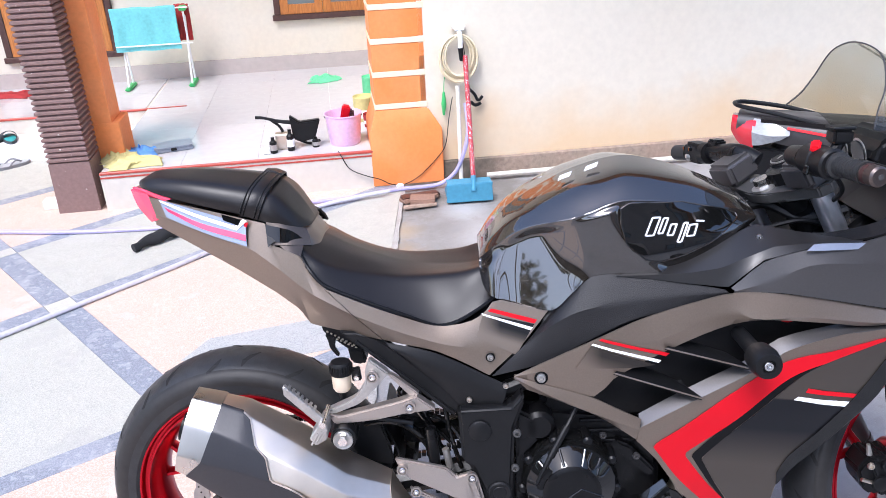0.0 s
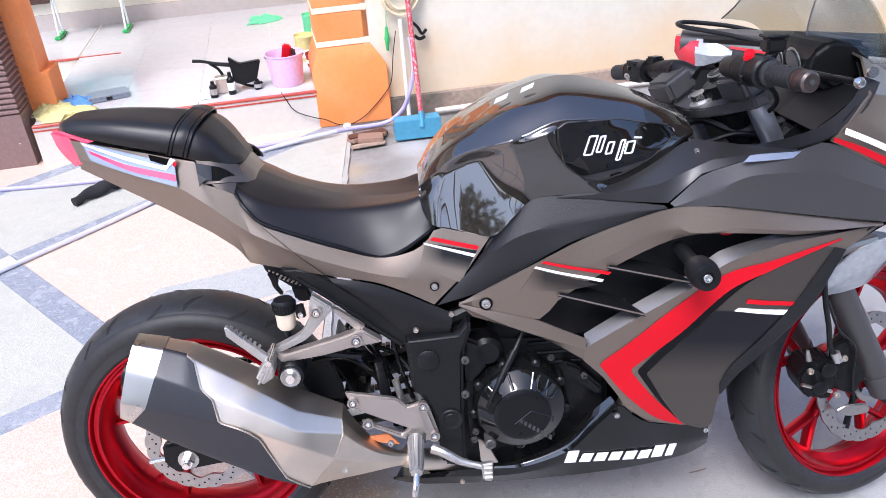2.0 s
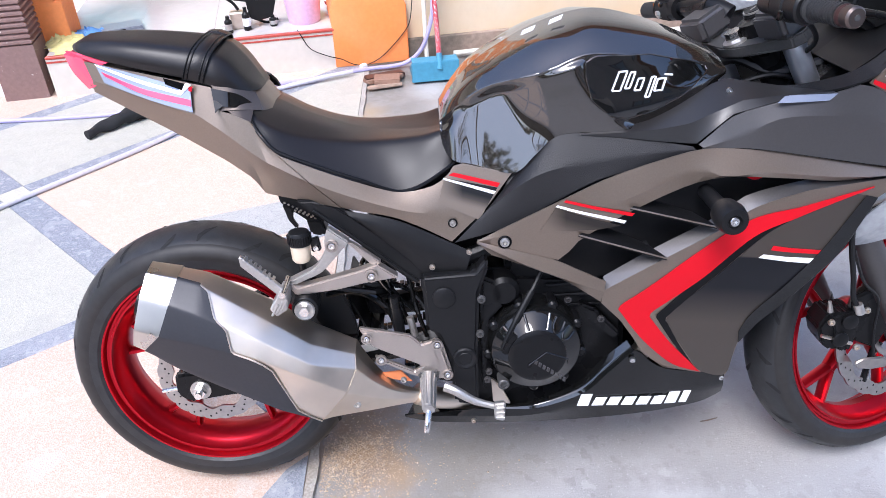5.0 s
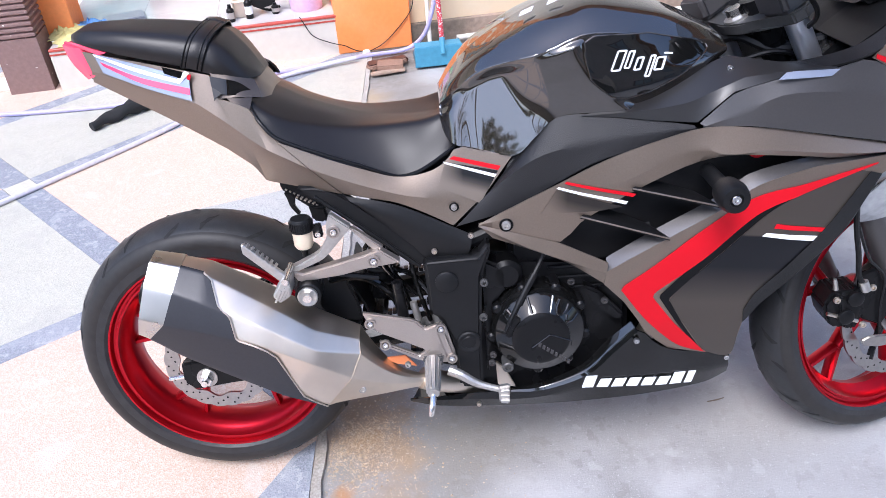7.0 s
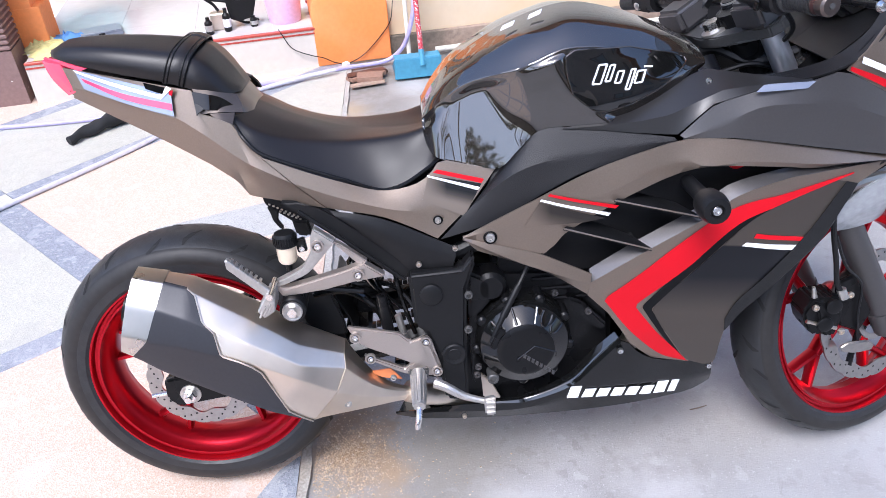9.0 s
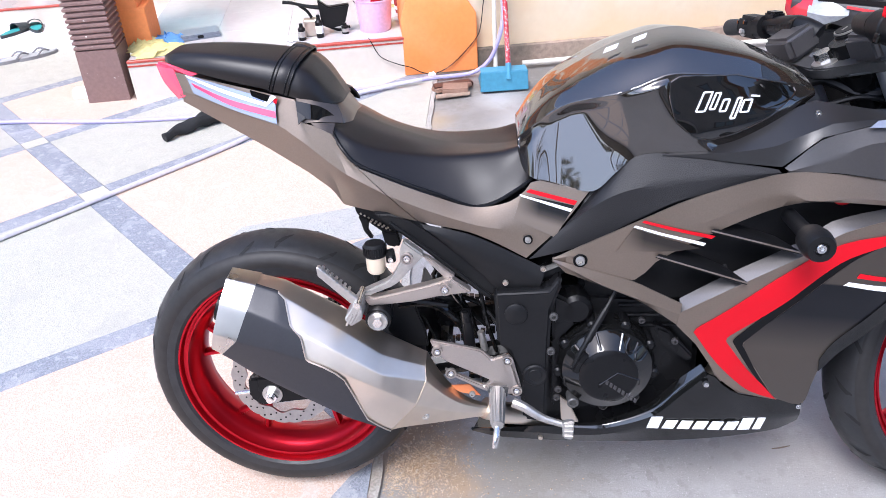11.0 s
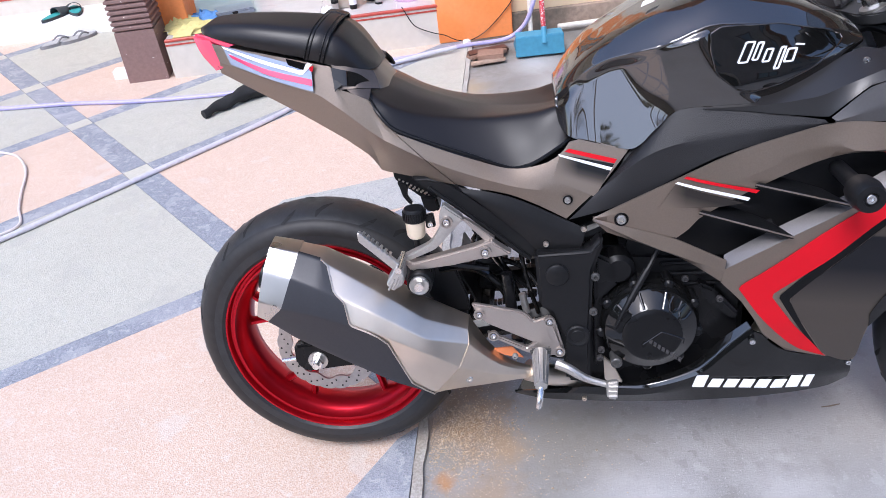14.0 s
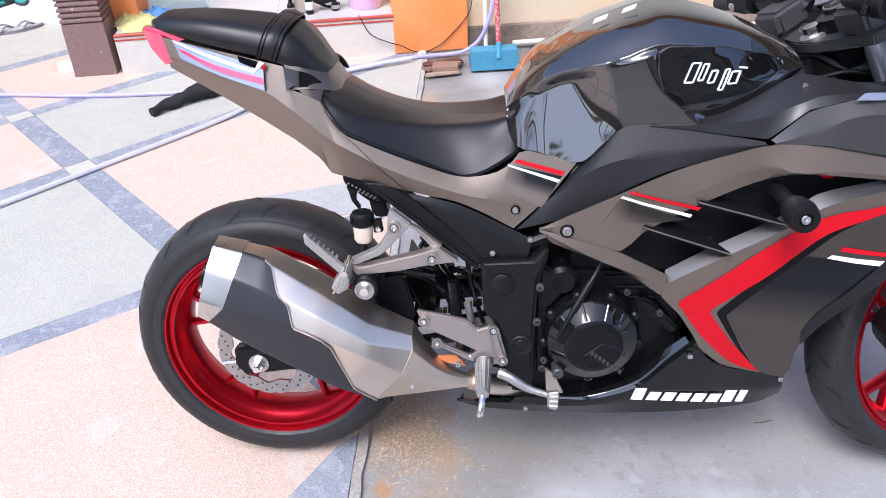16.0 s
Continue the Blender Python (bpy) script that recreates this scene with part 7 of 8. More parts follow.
grip = part("grip", tube([G0, G0.lerp(G1, 0.08), G0.lerp(G1, 0.1), G0.lerp(G1, 0.92), G0.lerp(G1, 0.93), G1], [0.0215, 0.0215, 0.0165, 0.0165, 0.0185, 0.0185], 22, smooth=False), M_GRIP, bar, "black rubber throttle grip")
for k in range(8):
    a = 0.14 + 0.095 * k
    part("grip_ridge", tube([G0.lerp(G1, a), G0.lerp(G1, a + 0.045)], 0.0171, 20), M_GRIP, grip)
# The reddish tint puts a rust-coloured reflection into the bar end's colour.
end = part("bar_end", tube([(1.0825, -0.307, 1.003), (1.0865, -0.334, 1.003), (1.087, -0.338, 1.003)], [0.0162, 0.0162, 0.0130], 22, smooth=False), material("reddish bar end metal", (0.13, 0.105, 0.095), 0.34, metal=0.85), bar, "dark metal bar end, its reflection tinted into the colour")
part("bar_end_band", tube([(1.0832, -0.311, 1.003), (1.0842, -0.318, 1.003)], 0.0166, 20), material("worn red band", (0.045, 0.014, 0.012), 0.5), end)
part("end_screw", tube([(1.087, -0.338, 1.003), (1.0873, -0.3395, 1.003)], 0.0045, 12), M_CLAMP, end)
switch = part("switch_housing", tube([(1.056, -0.160, 1.003), (1.057, -0.164, 1.003), (1.062, -0.196, 1.003), (1.0625, -0.199, 1.003), (1.067, -0.231, 1.003), (1.0675, -0.235, 1.003)], [0.021, 0.0255, 0.0270, 0.0250, 0.0262, 0.0225], 20, smooth=False), M_PLASTIC, bar, "black switch housing")
part("cable_drum", tube([(1.050, -0.118, 1.000), (1.055, -0.158, 1.002)], [0.018, 0.021], 16), M_PLASTIC, switch)
part("kill_switch", box(-0.016, 0.014, -0.008, 0.008, -0.004, 0.007, 0.003, 2), M_RED, switch, "red kill switch").matrix_basis = pose(1.054, -0.192, 1.0265, 0, -18, 62)
part("start_button", box(-0.008, 0.008, -0.006, 0.006, 0, 0.006, 0.002), M_GLOSS, switch).matrix_basis = pose(1.039, -0.205, 0.990, 0, -80, 10)
part("throttle_cable", tube([(1.070, -0.175, 0.998), (1.10, -0.165, 0.975), (1.14, -0.12, 0.93), (1.13, -0.05, 0.88)], 0.0045, 8), M_PLASTIC, bar)
lever = part("brake_lever", tube([(1.095, -0.150, 0.995), (1.125, -0.185, 0.996), (1.142, -0.280, 0.998), (1.150, -0.345, 1.000)], [0.009, 0.0075, 0.006, 0.0055], 10), M_BLACK_METAL, bar, "black brake lever with bright tip")
part("lever_tip", move(spun([(-0.009, 0.0), (-0.007, 0.006), (0, 0.0088), (0.007, 0.006), (0.009, 0.0)], "y", 14), pose(1.151, -0.352, 1.000)), M_CHROME, lever)
master = part("master_cylinder", box(1.102, 1.136, -0.152, -0.118, 1.022, 1.046, 0.004, 2), M_PLASTIC, bar, "black brake fluid box")
part("lid", box(1.100, 1.138, -0.154, -0.116, 1.046, 1.051, 0.002), M_PLASTIC, master)
part("mount_post", tube([(1.120, -0.135, 1.022), (1.100, -0.145, 1.000)], 0.010, 10), M_BLACK_METAL, master)


def clamp_block(sg):
    """An angular casting round the top of a fork leg."""
    at = steered() @ (Matrix.Translation(Vector((WB, 0.103 * sg, RF)) + RAKE * 0.735) @ Matrix.Rotation(radians(-27), 4, "Y"))
    return move(box(-0.040, 0.032, -0.036, 0.036, -0.020, 0.030, 0.009, 3), at), at


blk, at = clamp_block(-1)
part("clip_on_clamp", blk, M_SATIN, bar)
left_bar = part("handlebar", tube([(1.072, 0.100, 0.948), (1.045, 0.130, 0.962), (1.010, 0.230, 0.948), (0.975, 0.330, 0.931)], [0.020, 0.018, 0.014, 0.011], 14), M_PLASTIC, bike, "black clip-on handlebar")
blk, at = clamp_block(1)
part("clip_on_clamp", blk, M_SATIN, left_bar)
part("bar_sleeve", tube([(1.045, 0.125, 0.958), (1.020, 0.200, 0.950)], [0.022, 0.017], 14), M_BLACK_METAL, left_bar)
for p in ((1.062, 0.070, 0.905), (1.048, 0.096, 0.895)):
    part("clamp_bolt", tube([p, (p[0] - 0.006, p[1] - 0.004, p[2] + 0.012)], 0.009, 14), M_CHROME, left_bar)
lsw = part("switch_housing", box(-0.021, 0.021, -0.030, 0.030, -0.022, 0.022, 0.007, 2), M_PLASTIC, left_bar, "black switch housing with buttons")
lsw.matrix_basis = pose(1.000, 0.255, 0.944, 0, 0, 20)
for k, (dy, dz) in enumerate(((-0.02, 0.012), (0.0, -0.008), (0.02, 0.008))):
    part("switch_button", box(0.983, 0.990, 0.235 + dy, 0.247 + dy, 0.938 + dz, 0.948 + dz, 0.002), M_ALLOY if k == 1 else M_GLOSS, left_bar).matrix_basis = pose(-0.012, 0.014, 0)
part("grip", tube([(0.990, 0.290, 0.938), (0.974, 0.335, 0.931)], 0.0172, 16), M_GRIP, left_bar, "black rubber grip")
part("switch_rib", tube([(1.012, 0.215, 0.948), (1.006, 0.232, 0.946)], [0.024, 0.024], 14), M_PLASTIC, left_bar)
part("horn_button", tube([(0.984, 0.258, 0.934), (0.976, 0.256, 0.931)], 0.008, 12), M_ALLOY, left_bar)
part("lever_perch", box(-0.014, 0.014, -0.016, 0.016, -0.012, 0.014, 0.004, 2), M_BLACK_METAL, left_bar).matrix_basis = pose(1.022, 0.205, 0.966, 0, 0, 20)
part("clutch_lever", tube([(1.030, 0.215, 0.955), (1.040, 0.260, 0.950), (1.020, 0.335, 0.940)], 0.006, 8), M_BLACK_METAL, left_bar)
dash = part("instrument_panel", plate([(1.205, 0.970), (1.215, 1.005), (1.250, 1.028), (1.320, 1.020), (1.330, 0.960), (1.26, 0.93)], -0.085, 0.085, 0.012, 3), M_PLASTIC, bike, "black instrument panel under the screen")
for y in (-0.035, 0.035):
    part("dial_face", tube([(1.207, y, 0.985), (1.2035, y, 0.984)], 0.024, 24), M_GLOSS, dash)
    part("dial_ring", tube([(1.2065, y, 0.985), (1.2055, y, 0.9848)], 0.028, 24), M_ALLOY, dash)
part("cockpit_shelf", sheet([[(1.19, 0.16, 0.885), (1.24, 0.165, 0.925), (1.30, 0.12, 0.955)], [(1.19, 0, 0.890), (1.25, 0, 0.935), (1.32, 0, 0.965)], [(1.19, -0.16, 0.885), (1.24, -0.165, 0.925), (1.30, -0.12, 0.955)]], 8, 4, 0.004), M_PLASTIC, bike)
part("wire_loom", tube([(1.02, 0.05, 0.86), (1.06, 0.02, 0.88), (1.12, -0.02, 0.86), (1.20, -0.04, 0.88)], 0.010, 8), M_PLASTIC, bike)
for pts, r in (([(1.05, -0.02, 0.84), (1.11, -0.04, 0.86), (1.17, -0.05, 0.84), (1.20, -0.06, 0.79)], 0.005), ([(1.05, 0.05, 0.88), (1.12, 0.04, 0.88), (1.19, 0.05, 0.86), (1.22, 0.08, 0.83)], 0.006)):
    part("control_cable", tube(pts, r, 8), M_PLASTIC, bike)
part("steering_head", tube([(1.080, 0, 0.955), (1.215, 0, 0.69)], 0.030, 16), M_BLACK_METAL, bike)

M_SCREEN = bpy.data.materials.new("smoked clear screen")
M_SCREEN.use_nodes = True
sn = M_SCREEN.node_tree.nodes
sn.clear()
so, sm, st, sg_ = sn.new("ShaderNodeOutputMaterial"), sn.new("ShaderNodeMixShader"), sn.new("ShaderNodeBsdfTransparent"), sn.new("ShaderNodeBsdfGlossy")
st.inputs[0].default_value = (0.78, 0.785, 0.76, 1)
sg_.inputs["Roughness"].default_value = 0.05
sm.inputs[0].default_value = 0.05
for a, b in ((st.outputs[0], sm.inputs[1]), (sg_.outputs[0], sm.inputs[2]), (sm.outputs[0], so.inputs[0])):
    M_SCREEN.node_tree.links.new(a, b)


def both_sides(pts):
    """Points from the far edge to the middle, and on to the near edge."""
    return [(x, y, z) for x, y, z in pts] + [(x, -y, z) for x, y, z in reversed(pts[:-1])]


screen_rails = [both_sides([(1.152, 0.180, 1.050), (1.170, 0.152, 1.078), (1.186, 0.136, 1.112), (1.197, 0.092, 1.164), (1.196, 0, 1.183)]), both_sides([(1.185, 0.184, 1.045), (1.225, 0.158, 1.095), (1.240, 0.100, 1.138), (1.248, 0, 1.152)]),
                both_sides([(1.225, 0.192, 1.033), (1.280, 0.155, 1.055), (1.310, 0.090, 1.088), (1.330, 0, 1.100)]), both_sides([(1.262, 0.196, 1.000), (1.320, 0.150, 0.990), (1.365, 0.085, 1.000), (1.400, 0, 0.995)])]
screen = part("windscreen", sheet(screen_rails, 40, 4, 0.003, across=True), M_SCREEN, bike, "smoked clear windscreen")
part("screen_edge", tube(screen_rails[0], 0.0014, 6, count=40), M_SATIN, screen)
for sg in (-1, 1):
    part("screen_bolt", move(spun([(-0.004, 0.0), (-0.004, 0.009), (0.002, 0.009), (0.002, 0.0)], "y", 16), pose(1.262, 0.196 * sg, 0.985)), M_CHROME, screen)

# ---- things in the yard and on the porch ----
def plain_colour(name, c, rough=0.6, **k):
    return material(name, c, rough, grain=0.08, scale=60, **k)


M_TEAL = plain_colour("teal terry cloth", (0.18, 0.56, 0.58), 0.9, bump=0.8, bump_scale=250)
M_REDCLOTH = plain_colour("red cloth", (0.35, 0.03, 0.03), 0.9, bump=0.5, bump_scale=200)
M_GREEN = plain_colour("green plastic", (0.06, 0.42, 0.12), 0.45)
M_GREENCLOTH = plain_colour("bright green cloth", (0.16, 0.60, 0.30), 0.9, bump=0.6, bump_scale=200)
M_YELLOW = plain_colour("yellow cloth", (0.60, 0.53, 0.22), 0.9, bump=0.6, bump_scale=200)
M_BLUECLOTH = plain_colour("blue cloth", (0.12, 0.28, 0.58), 0.9, bump=0.6, bump_scale=200)
M_BLUEPAN = plain_colour("blue plastic", (0.07, 0.27, 0.40), 0.5)
M_PURPLE = plain_colour("pink translucent plastic", (0.74, 0.50, 0.72), 0.35)
M_LILAC = plain_colour("lilac garden hose", (0.42, 0.38, 0.62), 0.45)
M_GREYHOSE = plain_colour("pale garden hose", (0.55, 0.53, 0.58), 0.5)
M_PALEHOSE = plain_colour("pale clear hose", (0.66, 0.60, 0.58), 0.4)
M_TAN = plain_colour("pale tan hose", (0.72, 0.62, 0.42), 0.5)
M_PVC = plain_colour("dusty white pipe", (0.70, 0.65, 0.56), 0.55)
M_BRICK = plain_colour("broken brick", (0.28, 0.17, 0.12), 0.9, bump=0.8, bump_scale=60)
M_SANDAL = plain_colour("grey sandal foam", (0.22, 0.22, 0.23), 0.8)
M_DARKSHOE = plain_colour("charcoal slipper", (0.05, 0.06, 0.065), 0.8)
M_BLACKCLOTH = plain_colour("black cloth", (0.012, 0.012, 0.013), 0.85, bump=0.5, bump_scale=120)
M_TEALTRIM = plain_colour("teal trim", (0.05, 0.35, 0.35), 0.6)
M_TABLET = plain_colour("grey plastic case", (0.22, 0.24, 0.28), 0.3)


def crumple(w, d, h, seed, n=18):
    """A loose folded cloth lying in a heap."""
    bm = bmesh.new()
    r = random.Random(seed)
    o = Vector((r.random() * 10, r.random() * 10, r.random() * 10))
    grid = []
    for j in range(n):
        row = []
        for i in range(n):
            x, y = (i / (n - 1) - 0.5), (j / (n - 1) - 0.5)
            e = max(0.0, 1 - (2 * max(abs(x), abs(y))) ** 3)
            nz = noise.noise(Vector((x * 5, y * 5, 0)) + o)
            nx, ny = noise.noise(Vector((x * 3, y * 3, 3)) + o), noise.noise(Vector((x * 3, y * 3, 7)) + o)
            row.append(Vector(((x + nx * 0.22) * w, (y + ny * 0.22) * d, 0.004 + h * e * (0.45 + 0.9 * abs(nz)))))
        grid.append(row)
    return grid_shell(grid, 0.003, (0, 0, -1))


def laid(name, bm, mat, m, label, category, group="", smooth=True):
    ob = mesh_ob(name, bm, mat, smooth)
    ob.matrix_world = m
    return tagged(ob, label, category, group)


# hoses on the paving
laid("garden_hose", tube([(-3.2, 2.30, 0.011), (-2.4, 2.15, 0.011), (-1.771, 2.140, 0.011), (-1.480, 2.114, 0.011), (-1.205, 2.114, 0.011), (-0.886, 2.143, 0.011), (-0.55, 2.26, 0.011), (-0.325, 2.384, 0.011), (-0.101, 2.442, 0.011), (0.125, 2.535, 0.011), (0.345, 2.590, 0.011),
                         (0.440, 2.590, 0.075), (0.492, 2.592, 0.19), (0.515, 2.620, 0.30), (0.505, 2.68, 0.42)], 0.0105, 10, count=160), M_LILAC, Matrix(), "lilac garden hose lying across the paving and up the wall", "hose")
laid("garden_hose", tube([(-2.6, 0.1, 0.011), (-1.9, 0.55, 0.011), (-1.46, 0.93, 0.011), (-1.259, 1.150, 0.011), (-1.036, 1.404, 0.011), (-0.789, 1.685, 0.011), (-0.664, 1.844, 0.011), (-0.50, 2.08, 0.011), (-0.30, 2.30, 0.011), (-0.05, 2.420, 0.024), (0.10, 2.48, 0.026)], 0.0105, 10, count=120), M_GREYHOSE, Matrix(), "pale grey garden hose lying over the terrazzo", "hose")
laid("hose_offcut", tube([(-2.3, 1.60, 0.0055), (-2.05, 1.70, 0.0055), (-1.882, 1.654, 0.0055), (-1.776, 1.604, 0.0055), (-1.660, 1.465, 0.0055), (-1.575, 1.272, 0.0055), (-1.516, 1.150, 0.0055), (-1.450, 1.03, 0.0055), (-1.52, 0.95, 0.0055), (-1.70, 0.90, 0.0055)], 0.0055, 8, count=80), M_PALEHOSE, Matrix(), "thin pale hose curled on the terrazzo", "hose")

laid("twig", tube([(1.092, 0.068, -0.010), (1.112, 0.070, -0.009), (1.136, 0.077, -0.010)], [0.0012, 0.0018, 0.0010], 6), M_BARK, Matrix(), "thin dry brown twig lying on the concrete", "twig")

# black cloth on the paving, under the tail
bag = [Vector((-1.02, 1.885, 0.018)), Vector((-0.97, 1.945, 0.026)), Vector((-0.90, 2.03, 0.034)), Vector((-0.82, 2.10, 0.040)), Vector((-0.74, 2.16, 0.030))]
bmt = tube(bag, [0.022, 0.024, 0.034, 0.044, 0.020], 14, count=30)
for v in bmt.verts:
    v.co += Vector((0, 0, 1)) * 0.012 * noise.noise(v.co * 22) + Vector((1, -1, 0)) * 0.016 * noise.noise(v.co * 14 + Vector((5, 0, 0)))
    v.co.z = max(0.001, v.co.z)
laid("crumpled_cloth", bmt, M_BLACKCLOTH, Matrix(), "crumpled black rag lying on the terrazzo", "cloth")

# sweeping things by the wall
pan = thing("dustpan", HOUSE @ pose(0.885, 2.335, 0.0, 0, 0, -3), "blue plastic dustpan on a red handle against the wall", "dustpan")
part("tray", box(-0.105, 0.105, -0.075, 0.075, 0.0, 0.006, 0.002), M_BLUEPAN, pan)
part("back_wall", plate([(-0.118, 0.0), (0.118, 0.0), (0.112, 0.098), (-0.112, 0.098)], -0.088, -0.078, 0.003), M_BLUEPAN, pan)
for sg in (-1, 1):
    bb = bmesh.new()
    vs = [bb.verts.new(p) for p in ((sg * 0.105, -0.08, 0.0), (sg * 0.105, 0.075, 0.0), (sg * 0.108, 0.06, 0.02), (sg * 0.110, -0.08, 0.097))]
    f = bb.faces.new(vs)
    r = bmesh.ops.extrude_face_region(bb, geom=[f])
    for v in r["geom"]:
        if isinstance(v, bmesh.types.BMVert):
            v.co.x += sg * 0.006
    part("side_wall", bb, M_BLUEPAN, pan)
part("hood", box(-0.112, 0.112, -0.082, -0.010, 0.094, 0.099, 0.002), M_BLUEPAN, pan)
part("socket", tube([(0.02, -0.09, 0.06), (0.022, -0.06, 0.13)], 0.014, 12), M_BLUEPAN, pan)
M_POLKA = material("red and white spotted sleeve", (0.42, 0.02, 0.03), 0.4)
pt, pb = M_POLKA.node_tree, M_POLKA.node_tree.nodes["Principled BSDF"]
pv, pr, pm, pc = pt.nodes.new("ShaderNodeTexVoronoi"), pt.nodes.new("ShaderNodeMath"), pt.nodes.new("ShaderNodeMix"), pt.nodes.new("ShaderNodeTexCoord")
pv.inputs["Scale"].default_value = 130
pr.operation, pr.inputs[1].default_value = "LESS_THAN", 0.32
pm.data_type = "RGBA"
pm.inputs[6].default_value, pm.inputs[7].default_value = (0.42, 0.02, 0.03, 1), (0.8, 0.75, 0.72, 1)
for a, c in ((pc.outputs["Object"], pv.inputs["Vector"]), (pv.outputs["Distance"], pr.inputs[0]), (pr.outputs[0], pm.inputs[0]), (pm.outputs[2], pb.inputs["Base Color"])):
    pt.links.new(a, c)
part("handle", tube([(0.022, -0.065, 0.11), (0.030, 0.222, 0.665)], 0.0125, 12), M_POLKA, pan, "red spotted handle")
broom = thing("broom", HOUSE @ pose(0.875, 2.47, 0.0), "cream broom pole standing against the wall", "broom")
part("pole", tube([(0.0, 0.0, 0.0), (0.012, 0.105, 0.50)], 0.011, 12), M_PVC, broom)
part("pole_cap", tube([(0.012, 0.104, 0.495), (0.0125, 0.107, 0.512)], 0.0125, 12), M_PVC, broom)
hook = thing("wall_hook", HOUSE @ pose(0.905, 2.605, 0.76), "white wall tap with a hanging bracket", "tap")
part("bracket", box(-0.035, 0.035, -0.010, 0.0145, 0.03, 0.045, 0.003), M_PVC, hook)
part("spout", tube([(0.0, 0.012, 0.015), (0.0, -0.03, 0.015), (0.0, -0.045, -0.01), (0.0, -0.045, -0.06)], 0.012, 12), M_WHITE_GLOSS, hook)
part("tap_handle", box(-0.025, 0.025, -0.030, -0.018, 0.026, 0.034, 0.003), M_WHITE_GLOSS, hook)
part("nozzle", tube([(0.0, -0.045, -0.055), (0.004, -0.045, -0.12)], [0.014, 0.010], 12), M_PLASTIC, hook)
coil = []
rg = random.Random(4)
for k in range(11 * 24):
    a = 2 * math.pi * k / 24
    j = k // 24
    w = 0.5 + 0.5 * math.sin(j * 2.4 + 0.3 * math.sin(a))
    coil.append((0.895 + (0.070 + 0.030 * w) * math.sin(a) + 0.008 * math.sin(j * 2.1), 2.590 - 0.006 * (j % 4), 0.660 + (0.098 + 0.022 * w) * math.cos(a) - 0.012 * w))
laid("coiled_hose", tube(coil, 0.0042, 7, smooth=False), M_TAN, HOUSE, "pale tan hose coiled on the wall tap", "hose")
clip = thing("hanging_tool", HOUSE @ pose(0.975, 2.60, 0.40), "black clamp hanging on the wall", "tool")
part("jaw", tube([(-0.03, -0.008, 0.09), (0.0, -0.012, 0.06), (0.02, -0.012, 0.025), (0.045, -0.01, 0.045)], 0.008, 8), M_PLASTIC, clip)
part("grip", tube([(-0.02, -0.012, 0.02), (0.005, -0.012, 0.0), (0.035, -0.010, 0.01)], 0.009, 8), M_PLASTIC, clip)
part("cord", tube([(-0.03, -0.006, 0.09), (-0.035, 0.0, 0.20), (-0.05, 0.01, 0.33)], 0.002, 6), M_PLASTIC, clip)
lighter = thing("hanging_brush", HOUSE @ pose(0.812, 2.60, 0.36), "small green brush hanging on the wall", "brush")
part("handle", tube([(0.0, -0.01, 0.0), (0.002, -0.012, 0.06), (0.004, -0.01, 0.12)], [0.006, 0.014, 0.006], 10), M_GREEN, lighter)
part("loop", tube([(0.004, -0.01, 0.12), (0.008, -0.006, 0.17), (0.02, 0.0, 0.24)], 0.002, 6), M_GREEN, lighter)
laid("drain_pipe", tube([(1.03, 2.555, 0.020), (1.5, 2.556, 0.020), (3.6, 2.56, 0.020)], 0.014, 12), M_PVC, HOUSE, "dusty white plastic pipe lying along the wall", "pipe")
for i, (x, y, rz, sx, sy, sz, m_) in enumerate(((0.640, 2.365, 12, 0.10, 0.028, 0.022, M_FRAME), (0.645, 2.300, -8, 0.065, 0.045, 0.030, M_BRICK), (0.575, 2.33, 30, 0.035, 0.03, 0.018, M_BRICK), (0.625, 2.245, 3, 0.085, 0.018, 0.012, M_PLINTH), (0.70, 2.345, 40, 0.03, 0.025, 0.02, M_BRICK))):
    bb = box(-sx, sx, -sy, sy, 0, sz, 0.004, 2)
    for v in bb.verts:
        v.co += Vector((noise.noise(v.co * 30 + Vector((i, 0, 0))), noise.noise(v.co * 30 + Vector((0, i, 0))), 0)) * 0.008
    laid("rubble", bb, m_, HOUSE @ pose(x, y, 0.0, 0, 0, rz), "broken brick piece beside the orange pillar" if m_ is M_BRICK else "dark scrap piece beside the orange pillar", "rubble", "rubble by the pillar")
laid("cable", tube([(0.25, 2.600, 0.208), (0.262, 2.572, 0.19), (0.303, 2.570, 0.115), (0.388, 2.565, 0.070), (0.450, 2.560, 0.050), (0.504, 2.555, 0.020), (0.56, 2.55, 0.008)], 0.0025, 6), M_PLASTIC, HOUSE, "thin black cable hanging over the porch edge", "cable")
laid("cable", tube([(0.56, 2.55, 0.006), (0.62, 2.565, 0.02), (0.673, 2.572, 0.049), (0.760, 2.572, 0.13), (0.812, 2.575, 0.20), (0.838, 2.59, 0.34), (0.862, 2.60, 0.45)], 0.0025, 6), M_PLASTIC, HOUSE, "thin black cable hanging beside the orange pillar", "cable")
laid("plug", box(-0.018, 0.018, -0.014, 0.014, 0, 0.022, 0.005, 2), M_WHITE_GLOSS, HOUSE @ pose(0.555, 2.535, 0.0, 0, 0, 25), "white plug lying at the pillar foot", "plug")

